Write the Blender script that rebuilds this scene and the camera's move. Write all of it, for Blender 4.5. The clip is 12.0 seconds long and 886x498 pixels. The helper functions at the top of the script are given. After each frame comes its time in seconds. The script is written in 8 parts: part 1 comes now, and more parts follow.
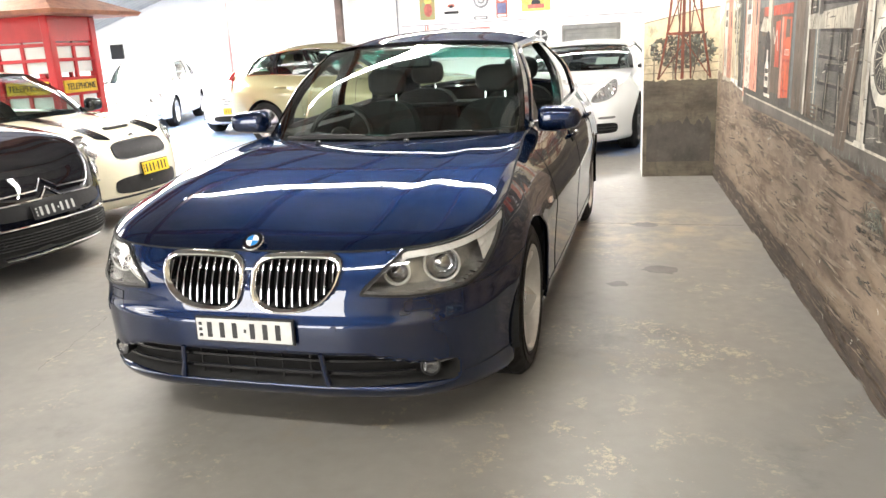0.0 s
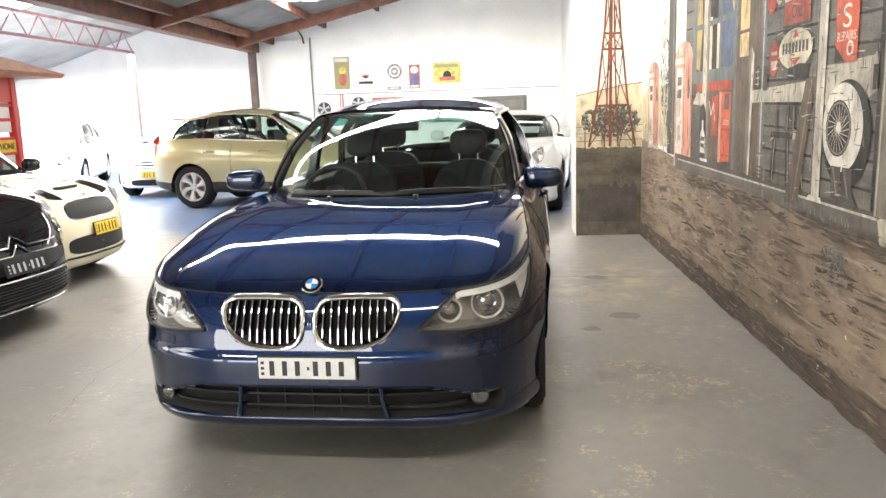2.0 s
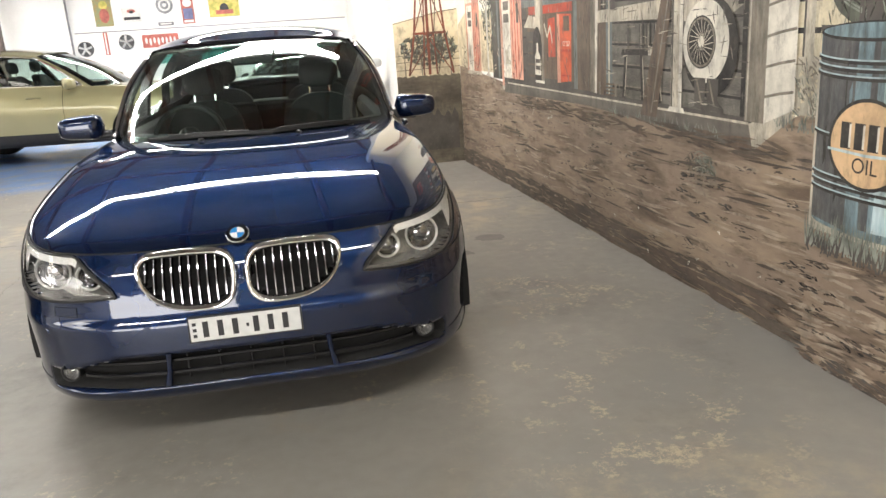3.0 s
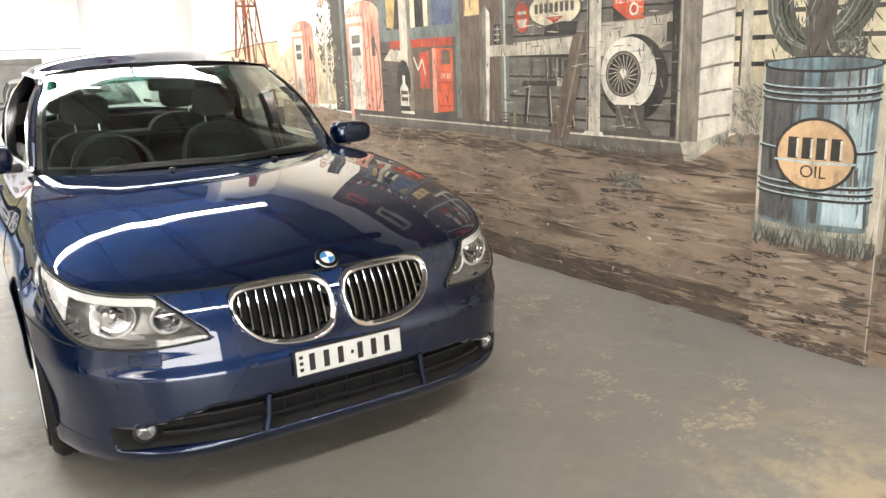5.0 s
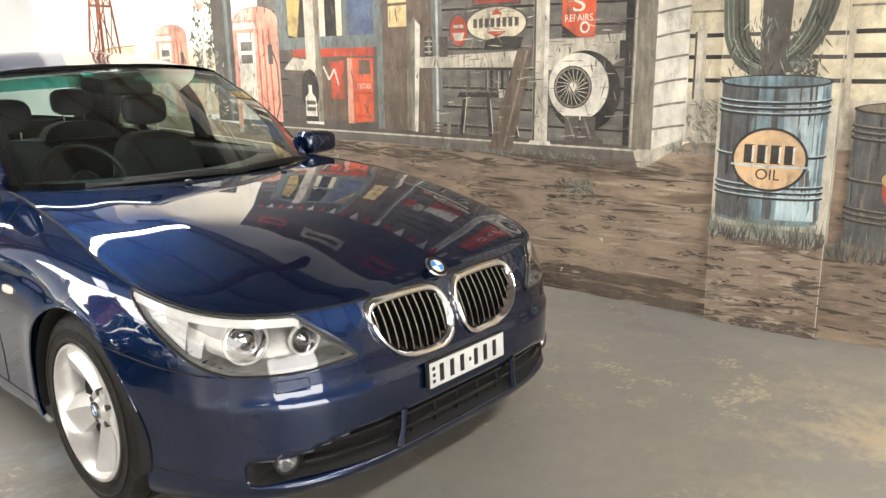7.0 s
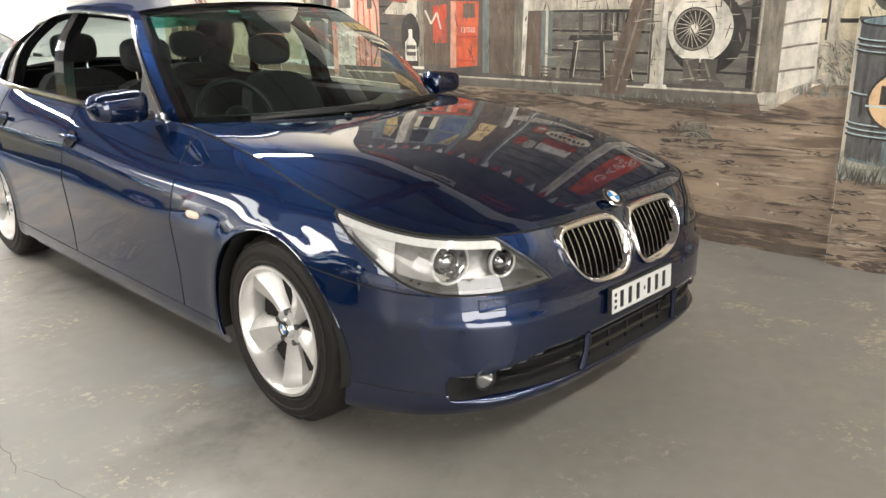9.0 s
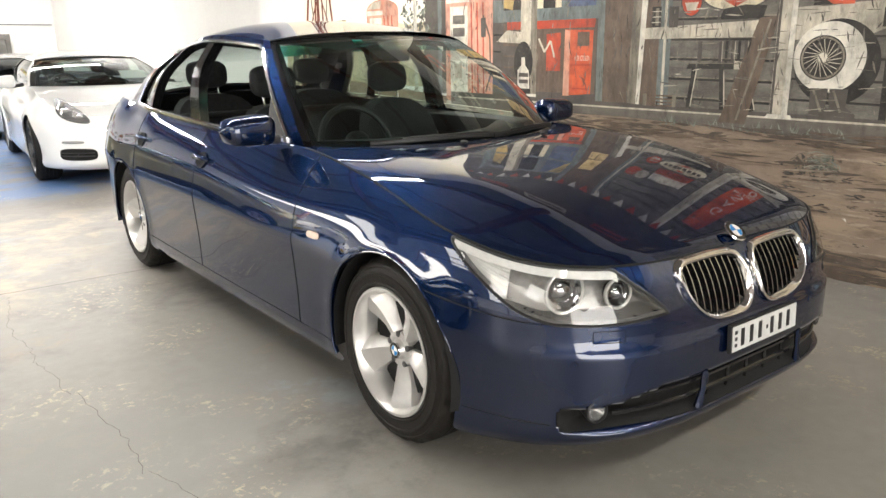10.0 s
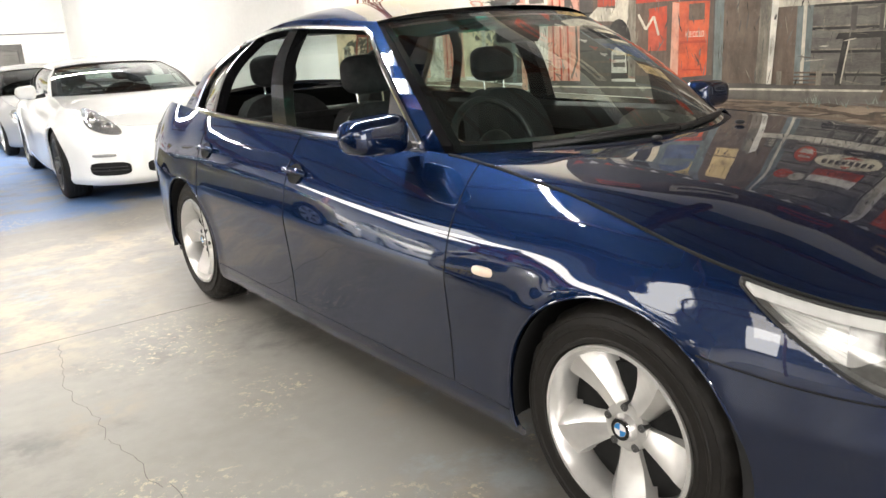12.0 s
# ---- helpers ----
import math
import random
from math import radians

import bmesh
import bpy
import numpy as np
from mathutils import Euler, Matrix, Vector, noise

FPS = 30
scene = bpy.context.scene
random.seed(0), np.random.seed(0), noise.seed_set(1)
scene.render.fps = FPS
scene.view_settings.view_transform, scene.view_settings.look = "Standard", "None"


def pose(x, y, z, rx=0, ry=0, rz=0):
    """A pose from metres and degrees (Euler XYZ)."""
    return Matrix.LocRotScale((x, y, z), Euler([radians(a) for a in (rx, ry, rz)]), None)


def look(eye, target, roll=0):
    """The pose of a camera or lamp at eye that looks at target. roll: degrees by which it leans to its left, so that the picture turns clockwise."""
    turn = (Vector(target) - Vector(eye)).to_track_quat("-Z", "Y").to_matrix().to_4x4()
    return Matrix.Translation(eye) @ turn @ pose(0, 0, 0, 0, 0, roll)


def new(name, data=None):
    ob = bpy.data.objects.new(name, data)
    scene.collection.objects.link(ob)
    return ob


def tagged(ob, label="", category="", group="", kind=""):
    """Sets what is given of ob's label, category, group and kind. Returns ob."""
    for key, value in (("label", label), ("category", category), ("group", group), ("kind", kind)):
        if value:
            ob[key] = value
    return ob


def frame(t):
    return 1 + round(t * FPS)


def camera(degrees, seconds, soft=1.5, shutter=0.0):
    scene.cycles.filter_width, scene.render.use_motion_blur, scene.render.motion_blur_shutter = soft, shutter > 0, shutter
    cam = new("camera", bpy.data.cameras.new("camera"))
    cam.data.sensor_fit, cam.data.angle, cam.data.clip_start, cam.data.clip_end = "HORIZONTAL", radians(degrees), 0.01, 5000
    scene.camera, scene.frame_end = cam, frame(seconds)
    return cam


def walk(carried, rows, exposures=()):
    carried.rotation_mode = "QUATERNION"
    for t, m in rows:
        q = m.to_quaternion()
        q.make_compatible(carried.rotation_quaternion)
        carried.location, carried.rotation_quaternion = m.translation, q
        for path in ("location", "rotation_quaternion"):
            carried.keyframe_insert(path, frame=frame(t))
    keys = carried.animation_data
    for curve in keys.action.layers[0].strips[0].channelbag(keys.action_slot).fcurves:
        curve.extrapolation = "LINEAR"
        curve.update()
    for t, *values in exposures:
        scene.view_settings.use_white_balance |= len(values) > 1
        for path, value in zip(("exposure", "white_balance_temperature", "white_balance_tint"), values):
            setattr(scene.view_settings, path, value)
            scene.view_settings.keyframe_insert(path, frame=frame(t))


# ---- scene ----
cam = camera(60.5, 12.0)
PATH = [
    (0, (1.391, -3.083, 1.398), (0.85, -1.229, 0.881), -3.1),
    (0.5, (1.42, -3.271, 1.389), (0.86, -1.392, 0.996), -3.4),
    (1, (1.346, -3.391, 1.4), (0.828, -1.503, 0.988), -4.8),
    (1.5, (1.12, -3.475, 1.402), (0.817, -1.542, 0.986), -4.0),
    (2, (0.885, -3.49, 1.396), (0.621, -1.54, 1.038), -2.0),
    (2.5, (0.627, -3.42, 1.385), (0.61, -1.467, 0.954), -3.7),
    (3, (0.304, -3.402, 1.385), (0.603, -1.502, 0.838), -3.9),
    (3.2, (0.166, -3.404, 1.404), (0.639, -1.559, 0.796), -3.1),
    (4.8, (-0.827, -3.085, 1.389), (0.133, -1.393, 0.922), -1.7),
    (5, (-0.934, -3.036, 1.391), (0.067, -1.375, 0.901), -2.4),
    (5.5, (-1.144, -2.837, 1.395), (0.026, -1.273, 0.965), -4.5),
    (6, (-1.392, -2.654, 1.401), (-0.086, -1.197, 0.986), -2.2),
    (6.5, (-1.628, -2.5, 1.415), (-0.23, -1.158, 0.921), -3.9),
    (6.7, (-1.691, -2.447, 1.414), (-0.268, -1.123, 0.945), -1.5),
    (8.3, (-2.149, -2.082, 1.352), (-0.613, -0.935, 0.782), -1.8),
    (8.5, (-2.155, -2.088, 1.354), (-0.663, -0.876, 0.801), -0.5),
    (9, (-2.171, -2.078, 1.338), (-0.81, -0.732, 0.757), -0.8),
    (9.5, (-2.204, -2.061, 1.343), (-1.025, -0.54, 0.798), -1.8),
    (10, (-2.212, -2.056, 1.347), (-1.034, -0.523, 0.833), -0.8),
    (10.5, (-2.244, -1.999, 1.328), (-1.069, -0.507, 0.7), 0.0),
    (11, (-2.261, -1.798, 1.29), (-1.109, -0.341, 0.548), -1.6),
    (11.5, (-2.217, -1.485, 1.291), (-1.132, 0.071, 0.659), -3.4),
    (12, (-2.217, -1.129, 1.3), (-1.062, 0.417, 0.774), -3.4),
]
walk(cam, [(t, look(eye, target, roll)) for t, eye, target, roll in PATH],
     [(0.0, 0.32), (0.5, 0.20), (2.0, 0.0), (3.0, -0.15), (5.0, 0.12), (6.5, 0.14), (8.5, 0.06), (10.0, -0.13), (12.0, -0.12)])

# ---- world and light ----
world = bpy.data.worlds.new("daylight")
scene.world = world
world.use_nodes = True
_wn = world.node_tree.nodes
_sky = _wn.new("ShaderNodeTexSky")
_sky.sky_type, _sky.sun_disc = "NISHITA", False
_sky.sun_elevation, _sky.sun_rotation = radians(48), radians(300)
world.node_tree.links.new(_sky.outputs[0], _wn["Background"].inputs[0])
_wn["Background"].inputs[1].default_value = 0.12

# The room's frame: its right-hand wall is x = 0 there, and its y runs along that wall.
ROOM = pose(2.203, 0, 0, 0, 0, 3.2)


def area_lamp(name, m, sx, sy, watts, colour=(1, 1, 1)):
    d = bpy.data.lights.new(name, "AREA")
    d.shape, d.size, d.size_y, d.energy, d.color = "RECTANGLE", sx, sy, watts, colour
    ob = new(name, d)
    ob.matrix_world = m
    return ob


# ---- materials ----
def mat(name, colour, rough=0.5, metal=0.0, var=0.15, scale=8.0, bump=0.0, coat=0.0, fine=60.0, spec=0.5, tint=None, bscale=None):
    """A surface with colour variation at two scales and a fine relief."""
    m = bpy.data.materials.new(name)
    m.use_nodes = True
    n, l = m.node_tree.nodes, m.node_tree.links
    b = n["Principled BSDF"]
    b.inputs["Metallic"].default_value = metal
    b.inputs["Coat Weight"].default_value = coat
    b.inputs["Coat Roughness"].default_value = 0.02
    b.inputs["Specular IOR Level"].default_value = spec
    tc = n.new("ShaderNodeTexCoord")
    big = n.new("ShaderNodeTexNoise")
    big.inputs["Scale"].default_value, big.inputs["Detail"].default_value = scale, 6
    small = n.new("ShaderNodeTexNoise")
    small.inputs["Scale"].default_value, small.inputs["Detail"].default_value = fine, 4
    for t in (big, small):
        l.new(tc.outputs["Object"], t.inputs["Vector"])
    mix = n.new("ShaderNodeMix")
    mix.data_type, mix.blend_type = "RGBA", "MIX"
    add = n.new("ShaderNodeMath")
    add.operation = "MULTIPLY_ADD"
    l.new(small.outputs[0], add.inputs[0])
    add.inputs[1].default_value = 0.35
    l.new(big.outputs[0], add.inputs[2])
    ramp = n.new("ShaderNodeMapRange")
    ramp.inputs[1].default_value, ramp.inputs[2].default_value = 0.45, 0.9
    l.new(add.outputs[0], ramp.inputs[0])
    l.new(ramp.outputs[0], mix.inputs[0])
    c = Vector(colour)
    other = Vector(tint) if tint else c * (1 - 2 * var)
    mix.inputs[6].default_value = (*(c * (1 + var * 0.6)), 1)
    mix.inputs[7].default_value = (*other, 1)
    l.new(mix.outputs[2], b.inputs["Base Color"])
    r = n.new("ShaderNodeMapRange")
    r.inputs[3].default_value, r.inputs[4].default_value = max(rough * (1 - var), 0), min(rough * (1 + var), 1)
    l.new(small.outputs[0], r.inputs[0])
    l.new(r.outputs[0], b.inputs["Roughness"])
    if bump:
        bp = n.new("ShaderNodeBump")
        bp.inputs["Strength"].default_value, bp.inputs["Distance"].default_value = bump, 0.004
        src = small
        if bscale:
            src = n.new("ShaderNodeTexNoise")
            src.inputs["Scale"].default_value, src.inputs["Detail"].default_value = bscale, 8
            l.new(tc.outputs["Object"], src.inputs["Vector"])
        l.new(src.outputs[0], bp.inputs["Height"])
        l.new(bp.outputs[0], b.inputs["Normal"])
    return m


def glass_mat(name, tint=(0.75, 0.85, 0.8), rough=0.0, boost=1.0):
    """Thin pane: it lets tinted light through and mirrors by Fresnel."""
    m = bpy.data.materials.new(name)
    m.use_nodes = True
    n, l = m.node_tree.nodes, m.node_tree.links
    n.remove(n["Principled BSDF"])
    tr, gl, mx, lw, pw, ma = (n.new("ShaderNode" + k) for k in ("BsdfTransparent", "BsdfGlossy", "MixShader", "LayerWeight", "Math", "Math"))
    tr.inputs[0].default_value = (*tint, 1)
    gl.inputs["Roughness"].default_value = rough
    lw.inputs[0].default_value = 0.5
    pw.operation, ma.operation = "POWER", "MULTIPLY_ADD"
    pw.inputs[1].default_value = 4.5
    ma.inputs[1].default_value, ma.inputs[2].default_value = 0.9 * boost, 0.055 * boost
    l.new(lw.outputs["Facing"], pw.inputs[0])
    l.new(pw.outputs[0], ma.inputs[0])
    l.new(ma.outputs[0], mx.inputs[0])
    l.new(tr.outputs[0], mx.inputs[1])
    l.new(gl.outputs[0], mx.inputs[2])
    l.new(mx.outputs[0], n["Material Output"].inputs[0])
    return m


def glow_mat(name, colour, strength):
    m = bpy.data.materials.new(name)
    m.use_nodes = True
    n, l = m.node_tree.nodes, m.node_tree.links
    n.remove(n["Principled BSDF"])
    e = n.new("ShaderNodeEmission")
    e.inputs[0].default_value, e.inputs[1].default_value = (*colour, 1), strength
    l.new(e.outputs[0], n["Material Output"].inputs[0])
    return m


def car_paint(name, colour, metal=0.0, rough=0.3, flake=0.0, coat=1.0):
    """Lacquered paint: a base, slight flakes and orange peel, under a clear coat."""
    m = mat(name, colour, rough, metal, 0.05, 1.5, 0.0, coat, 900.0)
    n, l = m.node_tree.nodes, m.node_tree.links
    b = n["Principled BSDF"]
    b.inputs["Coat IOR"].default_value = 1.6
    b.inputs["Specular IOR Level"].default_value = 0.0
    if flake:
        tc, nz, bp = n.new("ShaderNodeTexCoord"), n.new("ShaderNodeTexVoronoi"), n.new("ShaderNodeBump")
        nz.inputs["Scale"].default_value = 1400
        bp.inputs["Strength"].default_value, bp.inputs["Distance"].default_value = flake, 0.0005
        l.new(tc.outputs["Object"], nz.inputs["Vector"])
        l.new(nz.outputs[0], bp.inputs["Height"])
        l.new(bp.outputs[0], b.inputs["Normal"])
    return m


def metallic_paint(name, under, flake, rough=0.42, f0=0.065):
    """Metallic lacquer: a dark ground, a broad sheen of flakes, and a clear glossy coat."""
    m = bpy.data.materials.new(name)
    m.use_nodes = True
    n, l = m.node_tree.nodes, m.node_tree.links
    n.clear()
    out, mix1, mix2 = n.new("ShaderNodeOutputMaterial"), n.new("ShaderNodeMixShader"), n.new("ShaderNodeMixShader")
    dif, glo, coat, fr = n.new("ShaderNodeBsdfDiffuse"), n.new("ShaderNodeBsdfAnisotropic"), n.new("ShaderNodeBsdfAnisotropic"), n.new("ShaderNodeLayerWeight")
    tc, nz, bp, vr, vm = n.new("ShaderNodeTexCoord"), n.new("ShaderNodeTexNoise"), n.new("ShaderNodeBump"), n.new("ShaderNodeTexNoise"), n.new("ShaderNodeMix")
    dif.inputs["Color"].default_value = (*under, 1)
    glo.inputs["Roughness"].default_value = rough
    coat.inputs["Color"].default_value, coat.inputs["Roughness"].default_value = (1, 1, 1, 1), 0.025
    fr.inputs["Blend"].default_value = 0.5
    pw, ma = n.new("ShaderNodeMath"), n.new("ShaderNodeMath")
    pw.operation, ma.operation = "POWER", "MULTIPLY_ADD"
    pw.inputs[1].default_value = 4.6
    ma.inputs[1].default_value, ma.inputs[2].default_value = 1 - f0, f0
    mix1.inputs[0].default_value = 0.45
    nz.inputs["Scale"].default_value, nz.inputs["Detail"].default_value = 130, 3
    bp.inputs["Strength"].default_value, bp.inputs["Distance"].default_value = 0.02, 0.001
    vr.inputs["Scale"].default_value, vr.inputs["Detail"].default_value = 1.6, 5
    vm.data_type = "RGBA"
    vm.inputs[6].default_value = (*(c * 0.86 for c in flake), 1)
    vm.inputs[7].default_value = (*(c * 1.14 for c in flake), 1)
    for a in (nz, vr):
        l.new(tc.outputs["Object"], a.inputs["Vector"])
    l.new(vr.outputs[0], vm.inputs[0])
    l.new(vm.outputs[2], glo.inputs["Color"])
    l.new(nz.outputs[0], bp.inputs["Height"])
    l.new(bp.outputs[0], coat.inputs["Normal"])
    l.new(dif.outputs[0], mix1.inputs[1])
    l.new(glo.outputs[0], mix1.inputs[2])
    l.new(fr.outputs["Facing"], pw.inputs[0])
    l.new(pw.outputs[0], ma.inputs[0])
    l.new(ma.outputs[0], mix2.inputs[0])
    l.new(mix1.outputs[0], mix2.inputs[1])
    l.new(coat.outputs[0], mix2.inputs[2])
    l.new(mix2.outputs[0], out.inputs[0])
    return m


M_BLUE = metallic_paint("blue_metallic_paint", (0.0018, 0.0052, 0.020), (0.0068, 0.0250, 0.090), 0.40, 0.064)
M_CREAM = car_paint("cream_paint", (0.80, 0.74, 0.56))
M_WHITE = car_paint("white_paint", (0.82, 0.82, 0.80))
M_BLACKCAR = car_paint("black_paint", (0.006, 0.006, 0.008))
M_GOLD = car_paint("champagne_paint", (0.40, 0.37, 0.21), 0.4, 0.35, 0.05)
M_GREY = car_paint("grey_paint", (0.30, 0.30, 0.30), 0.5, 0.35, 0.05)
M_CHROME = mat("chrome", (0.85, 0.85, 0.86), 0.06, 1.0, 0.03)
M_ALLOY = mat("alloy", (0.66, 0.65, 0.63), 0.30, 0.6, 0.06, 10, 0.03)
M_SATIN = mat("satin_metal", (0.84, 0.83, 0.82), 0.13, 1.0, 0.03)
M_BARS = mat("grille_bright", (0.50, 0.50, 0.51), 0.14, 1.0, 0.05)
M_LAMPEDGE = mat("lamp_edge", (0.09, 0.09, 0.09), 0.3, 0, 0.2, 40)
M_BROW = mat("frosted_brow", (0.80, 0.80, 0.79), 0.35, 0, 0.06, 60, coat=1.0)
M_ALLOYDARK = mat("alloy_dark", (0.12, 0.12, 0.12), 0.45, 0.7, 0.1)
M_TYRE = mat("tyre_rubber", (0.0075, 0.0066, 0.0058), 0.62, 0, 0.3, 20, 0.3, spec=0.28, tint=(0.014, 0.012, 0.010))
M_BLACK = mat("black_plastic", (0.012, 0.012, 0.013), 0.5, 0, 0.2, 20, 0.1)
# Near black: the shade of hollows and gaps put into the colour
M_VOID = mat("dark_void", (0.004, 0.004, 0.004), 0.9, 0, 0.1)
M_GLOSSBLACK = mat("gloss_black", (0.008, 0.008, 0.009), 0.12, 0, 0.1)
M_SEAT = mat("charcoal_cloth", (0.018, 0.019, 0.021), 0.85, 0, 0.3, 30, 0.5, fine=300)
M_TRIMGREY = mat("grey_trim", (0.10, 0.10, 0.105), 0.7, 0, 0.15, 20, 0.2)
M_HEADLINER = mat("headliner", (0.42, 0.41, 0.39), 0.9, 0, 0.1, 20, 0.2)
M_GLASS = glass_mat("car_glass", (0.68, 0.79, 0.75), boost=1.5)
M_DARKGLASS = glass_mat("privacy_glass", (0.16, 0.18, 0.18))
M_LENS = glass_mat("lamp_lens", (0.90, 0.90, 0.89), boost=1.3)
M_REFLECTOR = mat("lamp_reflector", (0.55, 0.55, 0.56), 0.25, 0.8, 0.2, 60)
M_LAMPGREY = mat("lamp_housing", (0.36, 0.355, 0.345), 0.24, 0.5, 0.15, 30)
M_AMBER = mat("amber_lens", (0.80, 0.62, 0.48), 0.2, 0, 0.1, coat=1.0)
M_RED = mat("red_lens", (0.55, 0.02, 0.02), 0.15, 0, 0.1, coat=1.0)
M_PLATE = mat("plate_white", (0.58, 0.585, 0.57), 0.35, 0, 0.05, 40)
M_PLATEY = mat("plate_yellow", (0.80, 0.56, 0.03), 0.4, 0, 0.08, 40)
M_INK = mat("plate_ink", (0.012, 0.012, 0.014), 0.5, 0, 0.1)
M_ROUNDBLUE = mat("roundel_blue", (0.03, 0.22, 0.55), 0.2, 0, 0.05, coat=1.0)
M_ROUNDWHITE = mat("roundel_white", (0.8, 0.8, 0.8), 0.2, 0, 0.05, coat=1.0)
M_MIRROR = mat("mirror_silver", (0.9, 0.9, 0.9), 0.02, 1.0, 0.0)
M_TINT = glass_mat("screen_tint", (0.12, 0.52, 0.47))
M_RING = mat("lamp_ring", (0.74, 0.74, 0.72), 0.18, 0.35, 0.05)
M_TEAL = mat("teal_sticker", (0.0, 0.42, 0.33), 0.5, 0, 0.1)
M_PAPER = mat("white_paper", (0.82, 0.82, 0.80), 0.8, 0, 0.03)


# ---- geometry helpers ----
class Geo:
    """Vertices and faces gathered into one mesh, with material slots."""

    def __init__(self):
        self.v, self.f, self.m = [], [], []

    def add(self, verts, faces, mi=0):
        o = len(self.v)
        self.v += [tuple(float(a) for a in p) for p in verts]
        self.f += [tuple(o + i for i in f) for f in faces]
        self.m += [mi] * len(faces)
        return self

    def box(self, c, s, mi=0, m=None, bevel=0.0):
        x, y, z = (a / 2 for a in s)
        b = min(bevel, x * 0.9, y * 0.9, z * 0.9)
        if b <= 0:
            vs = [(i * x, j * y, k * z) for i in (-1, 1) for j in (-1, 1) for k in (-1, 1)]
            fs = [(0, 1, 3, 2), (4, 6, 7, 5), (0, 4, 5, 1), (2, 3, 7, 6), (0, 2, 6, 4), (1, 5, 7, 3)]
        else:
            vs, ix = [], {}
            for i in (-1, 1):
                for j in (-1, 1):
                    for k in (-1, 1):
                        for a, p in enumerate(((x, y - b, z - b), (x - b, y, z - b), (x - b, y - b, z))):
                            ix[i, j, k, a] = len(vs)
                            vs.append((i * p[0], j * p[1], k * p[2]))
            fs = []
            for s_ in (-1, 1):
                q = [(s_, -1, -1), (s_, 1, -1), (s_, 1, 1), (s_, -1, 1)]
                for a in range(3):
                    r = [tuple(t[(n - a) % 3] for n in range(3)) for t in q]
                    f = [ix[(*t, a)] for t in r]
                    fs.append(tuple(f if s_ > 0 else f[::-1]))
            for a, b_, c_ in ((0, 1, 2), (1, 2, 0), (2, 0, 1)):
                for i in (-1, 1):
                    for j in (-1, 1):
                        t0, t1 = [0, 0, 0], [0, 0, 0]
                        t0[a] = t1[a] = i
                        t0[b_] = t1[b_] = j
                        t0[c_], t1[c_] = -1, 1
                        f = [ix[(*t0, a)], ix[(*t0, b_)], ix[(*t1, b_)], ix[(*t1, a)]]
                        fs.append(tuple(f if i * j > 0 else f[::-1]))
            for i in (-1, 1):
                for j in (-1, 1):
                    for k in (-1, 1):
                        f = [ix[i, j, k, a] for a in range(3)]
                        fs.append(tuple(f if i * j * k > 0 else f[::-1]))
        t = Matrix.Translation(c)
        if m is not None:
            t = t @ m
        return self.add([t @ Vector(p) for p in vs], fs, mi)

    def lathe(self, prof, n=32, axis="x", c=(0, 0, 0), mi=0, sx=1.0, a0=0.0, a1=2 * math.pi, sq=1.0):
        """prof: (along the axis, radius)."""
        full = abs(a1 - a0 - 2 * math.pi) < 1e-6
        k = n if full else n + 1
        vs = []
        for h, r in prof:
            for i in range(k):
                a = a0 + (a1 - a0) * i / n
                p, q = r * math.cos(a), r * math.sin(a) * sq
                vs.append({"x": (h * sx, p, q), "y": (q, h * sx, p), "z": (p, q, h * sx)}[axis])
        fs = [(j * k + i, j * k + (i + 1) % k, (j + 1) * k + (i + 1) % k, (j + 1) * k + i)
              for j in range(len(prof) - 1) for i in range(n)]
        if sx > 0:
            fs = [f[::-1] for f in fs]
        return self.add([Vector(v) + Vector(c) for v in vs], fs, mi)

    def grid(self, p, mi=0, flip=False):
        p = np.asarray(p, float)
        a, b = p.shape[:2]
        fs = [(i * b + j, i * b + j + 1, (i + 1) * b + j + 1, (i + 1) * b + j) for i in range(a - 1) for j in range(b - 1)]
        if flip:
            fs = [f[::-1] for f in fs]
        return self.add(p.reshape(-1, 3), fs, mi)

    def tube(self, pts, r, n=8, mi=0, closed=False, flat=1.0, up=None):
        pts = [Vector(p) for p in pts]
        k = len(pts)
        rs = r if hasattr(r, "__len__") else [r] * k
        vs = []
        u = None
        for i, p in enumerate(pts):
            a, b = (pts[(i - 1) % k], pts[(i + 1) % k]) if closed else (pts[max(i - 1, 0)], pts[min(i + 1, k - 1)])
            t = (b - a).normalized() if (b - a).length > 1e-9 else Vector((0, 0, 1))
            if up is not None:
                u = Vector(up)
            elif u is None:
                u = Vector((0, 0, 1)) if abs(t.z) < 0.9 else Vector((1, 0, 0))
            u = (u - t * u.dot(t))
            u = u.normalized() if u.length > 1e-6 else t.orthogonal().normalized()
            w = t.cross(u)
            for j in range(n):
                g = 2 * math.pi * j / n
                vs.append(p + (u * math.cos(g) * flat + w * math.sin(g)) * rs[i])
        rows = k if closed else k - 1
        fs = [(i * n + j, i * n + (j + 1) % n, ((i + 1) % k) * n + (j + 1) % n, ((i + 1) % k) * n + j) for i in range(rows) for j in range(n)]
        if not closed:
            fs += [tuple(range(n))[::-1], tuple((k - 1) * n + j for j in range(n))]
        return self.add(vs, fs, mi)

    def prism(self, poly, h, m, mi=0):
        """poly in the plane of m's x and y, raised by h along its z."""
        k = len(poly)
        vs = [m @ Vector((x, y, z)) for z in (0, h) for x, y in poly]
        fs = [tuple(range(k))[::-1], tuple(range(k, 2 * k))] + [(i, (i + 1) % k, k + (i + 1) % k, k + i) for i in range(k)]
        return self.add(vs, fs, mi)

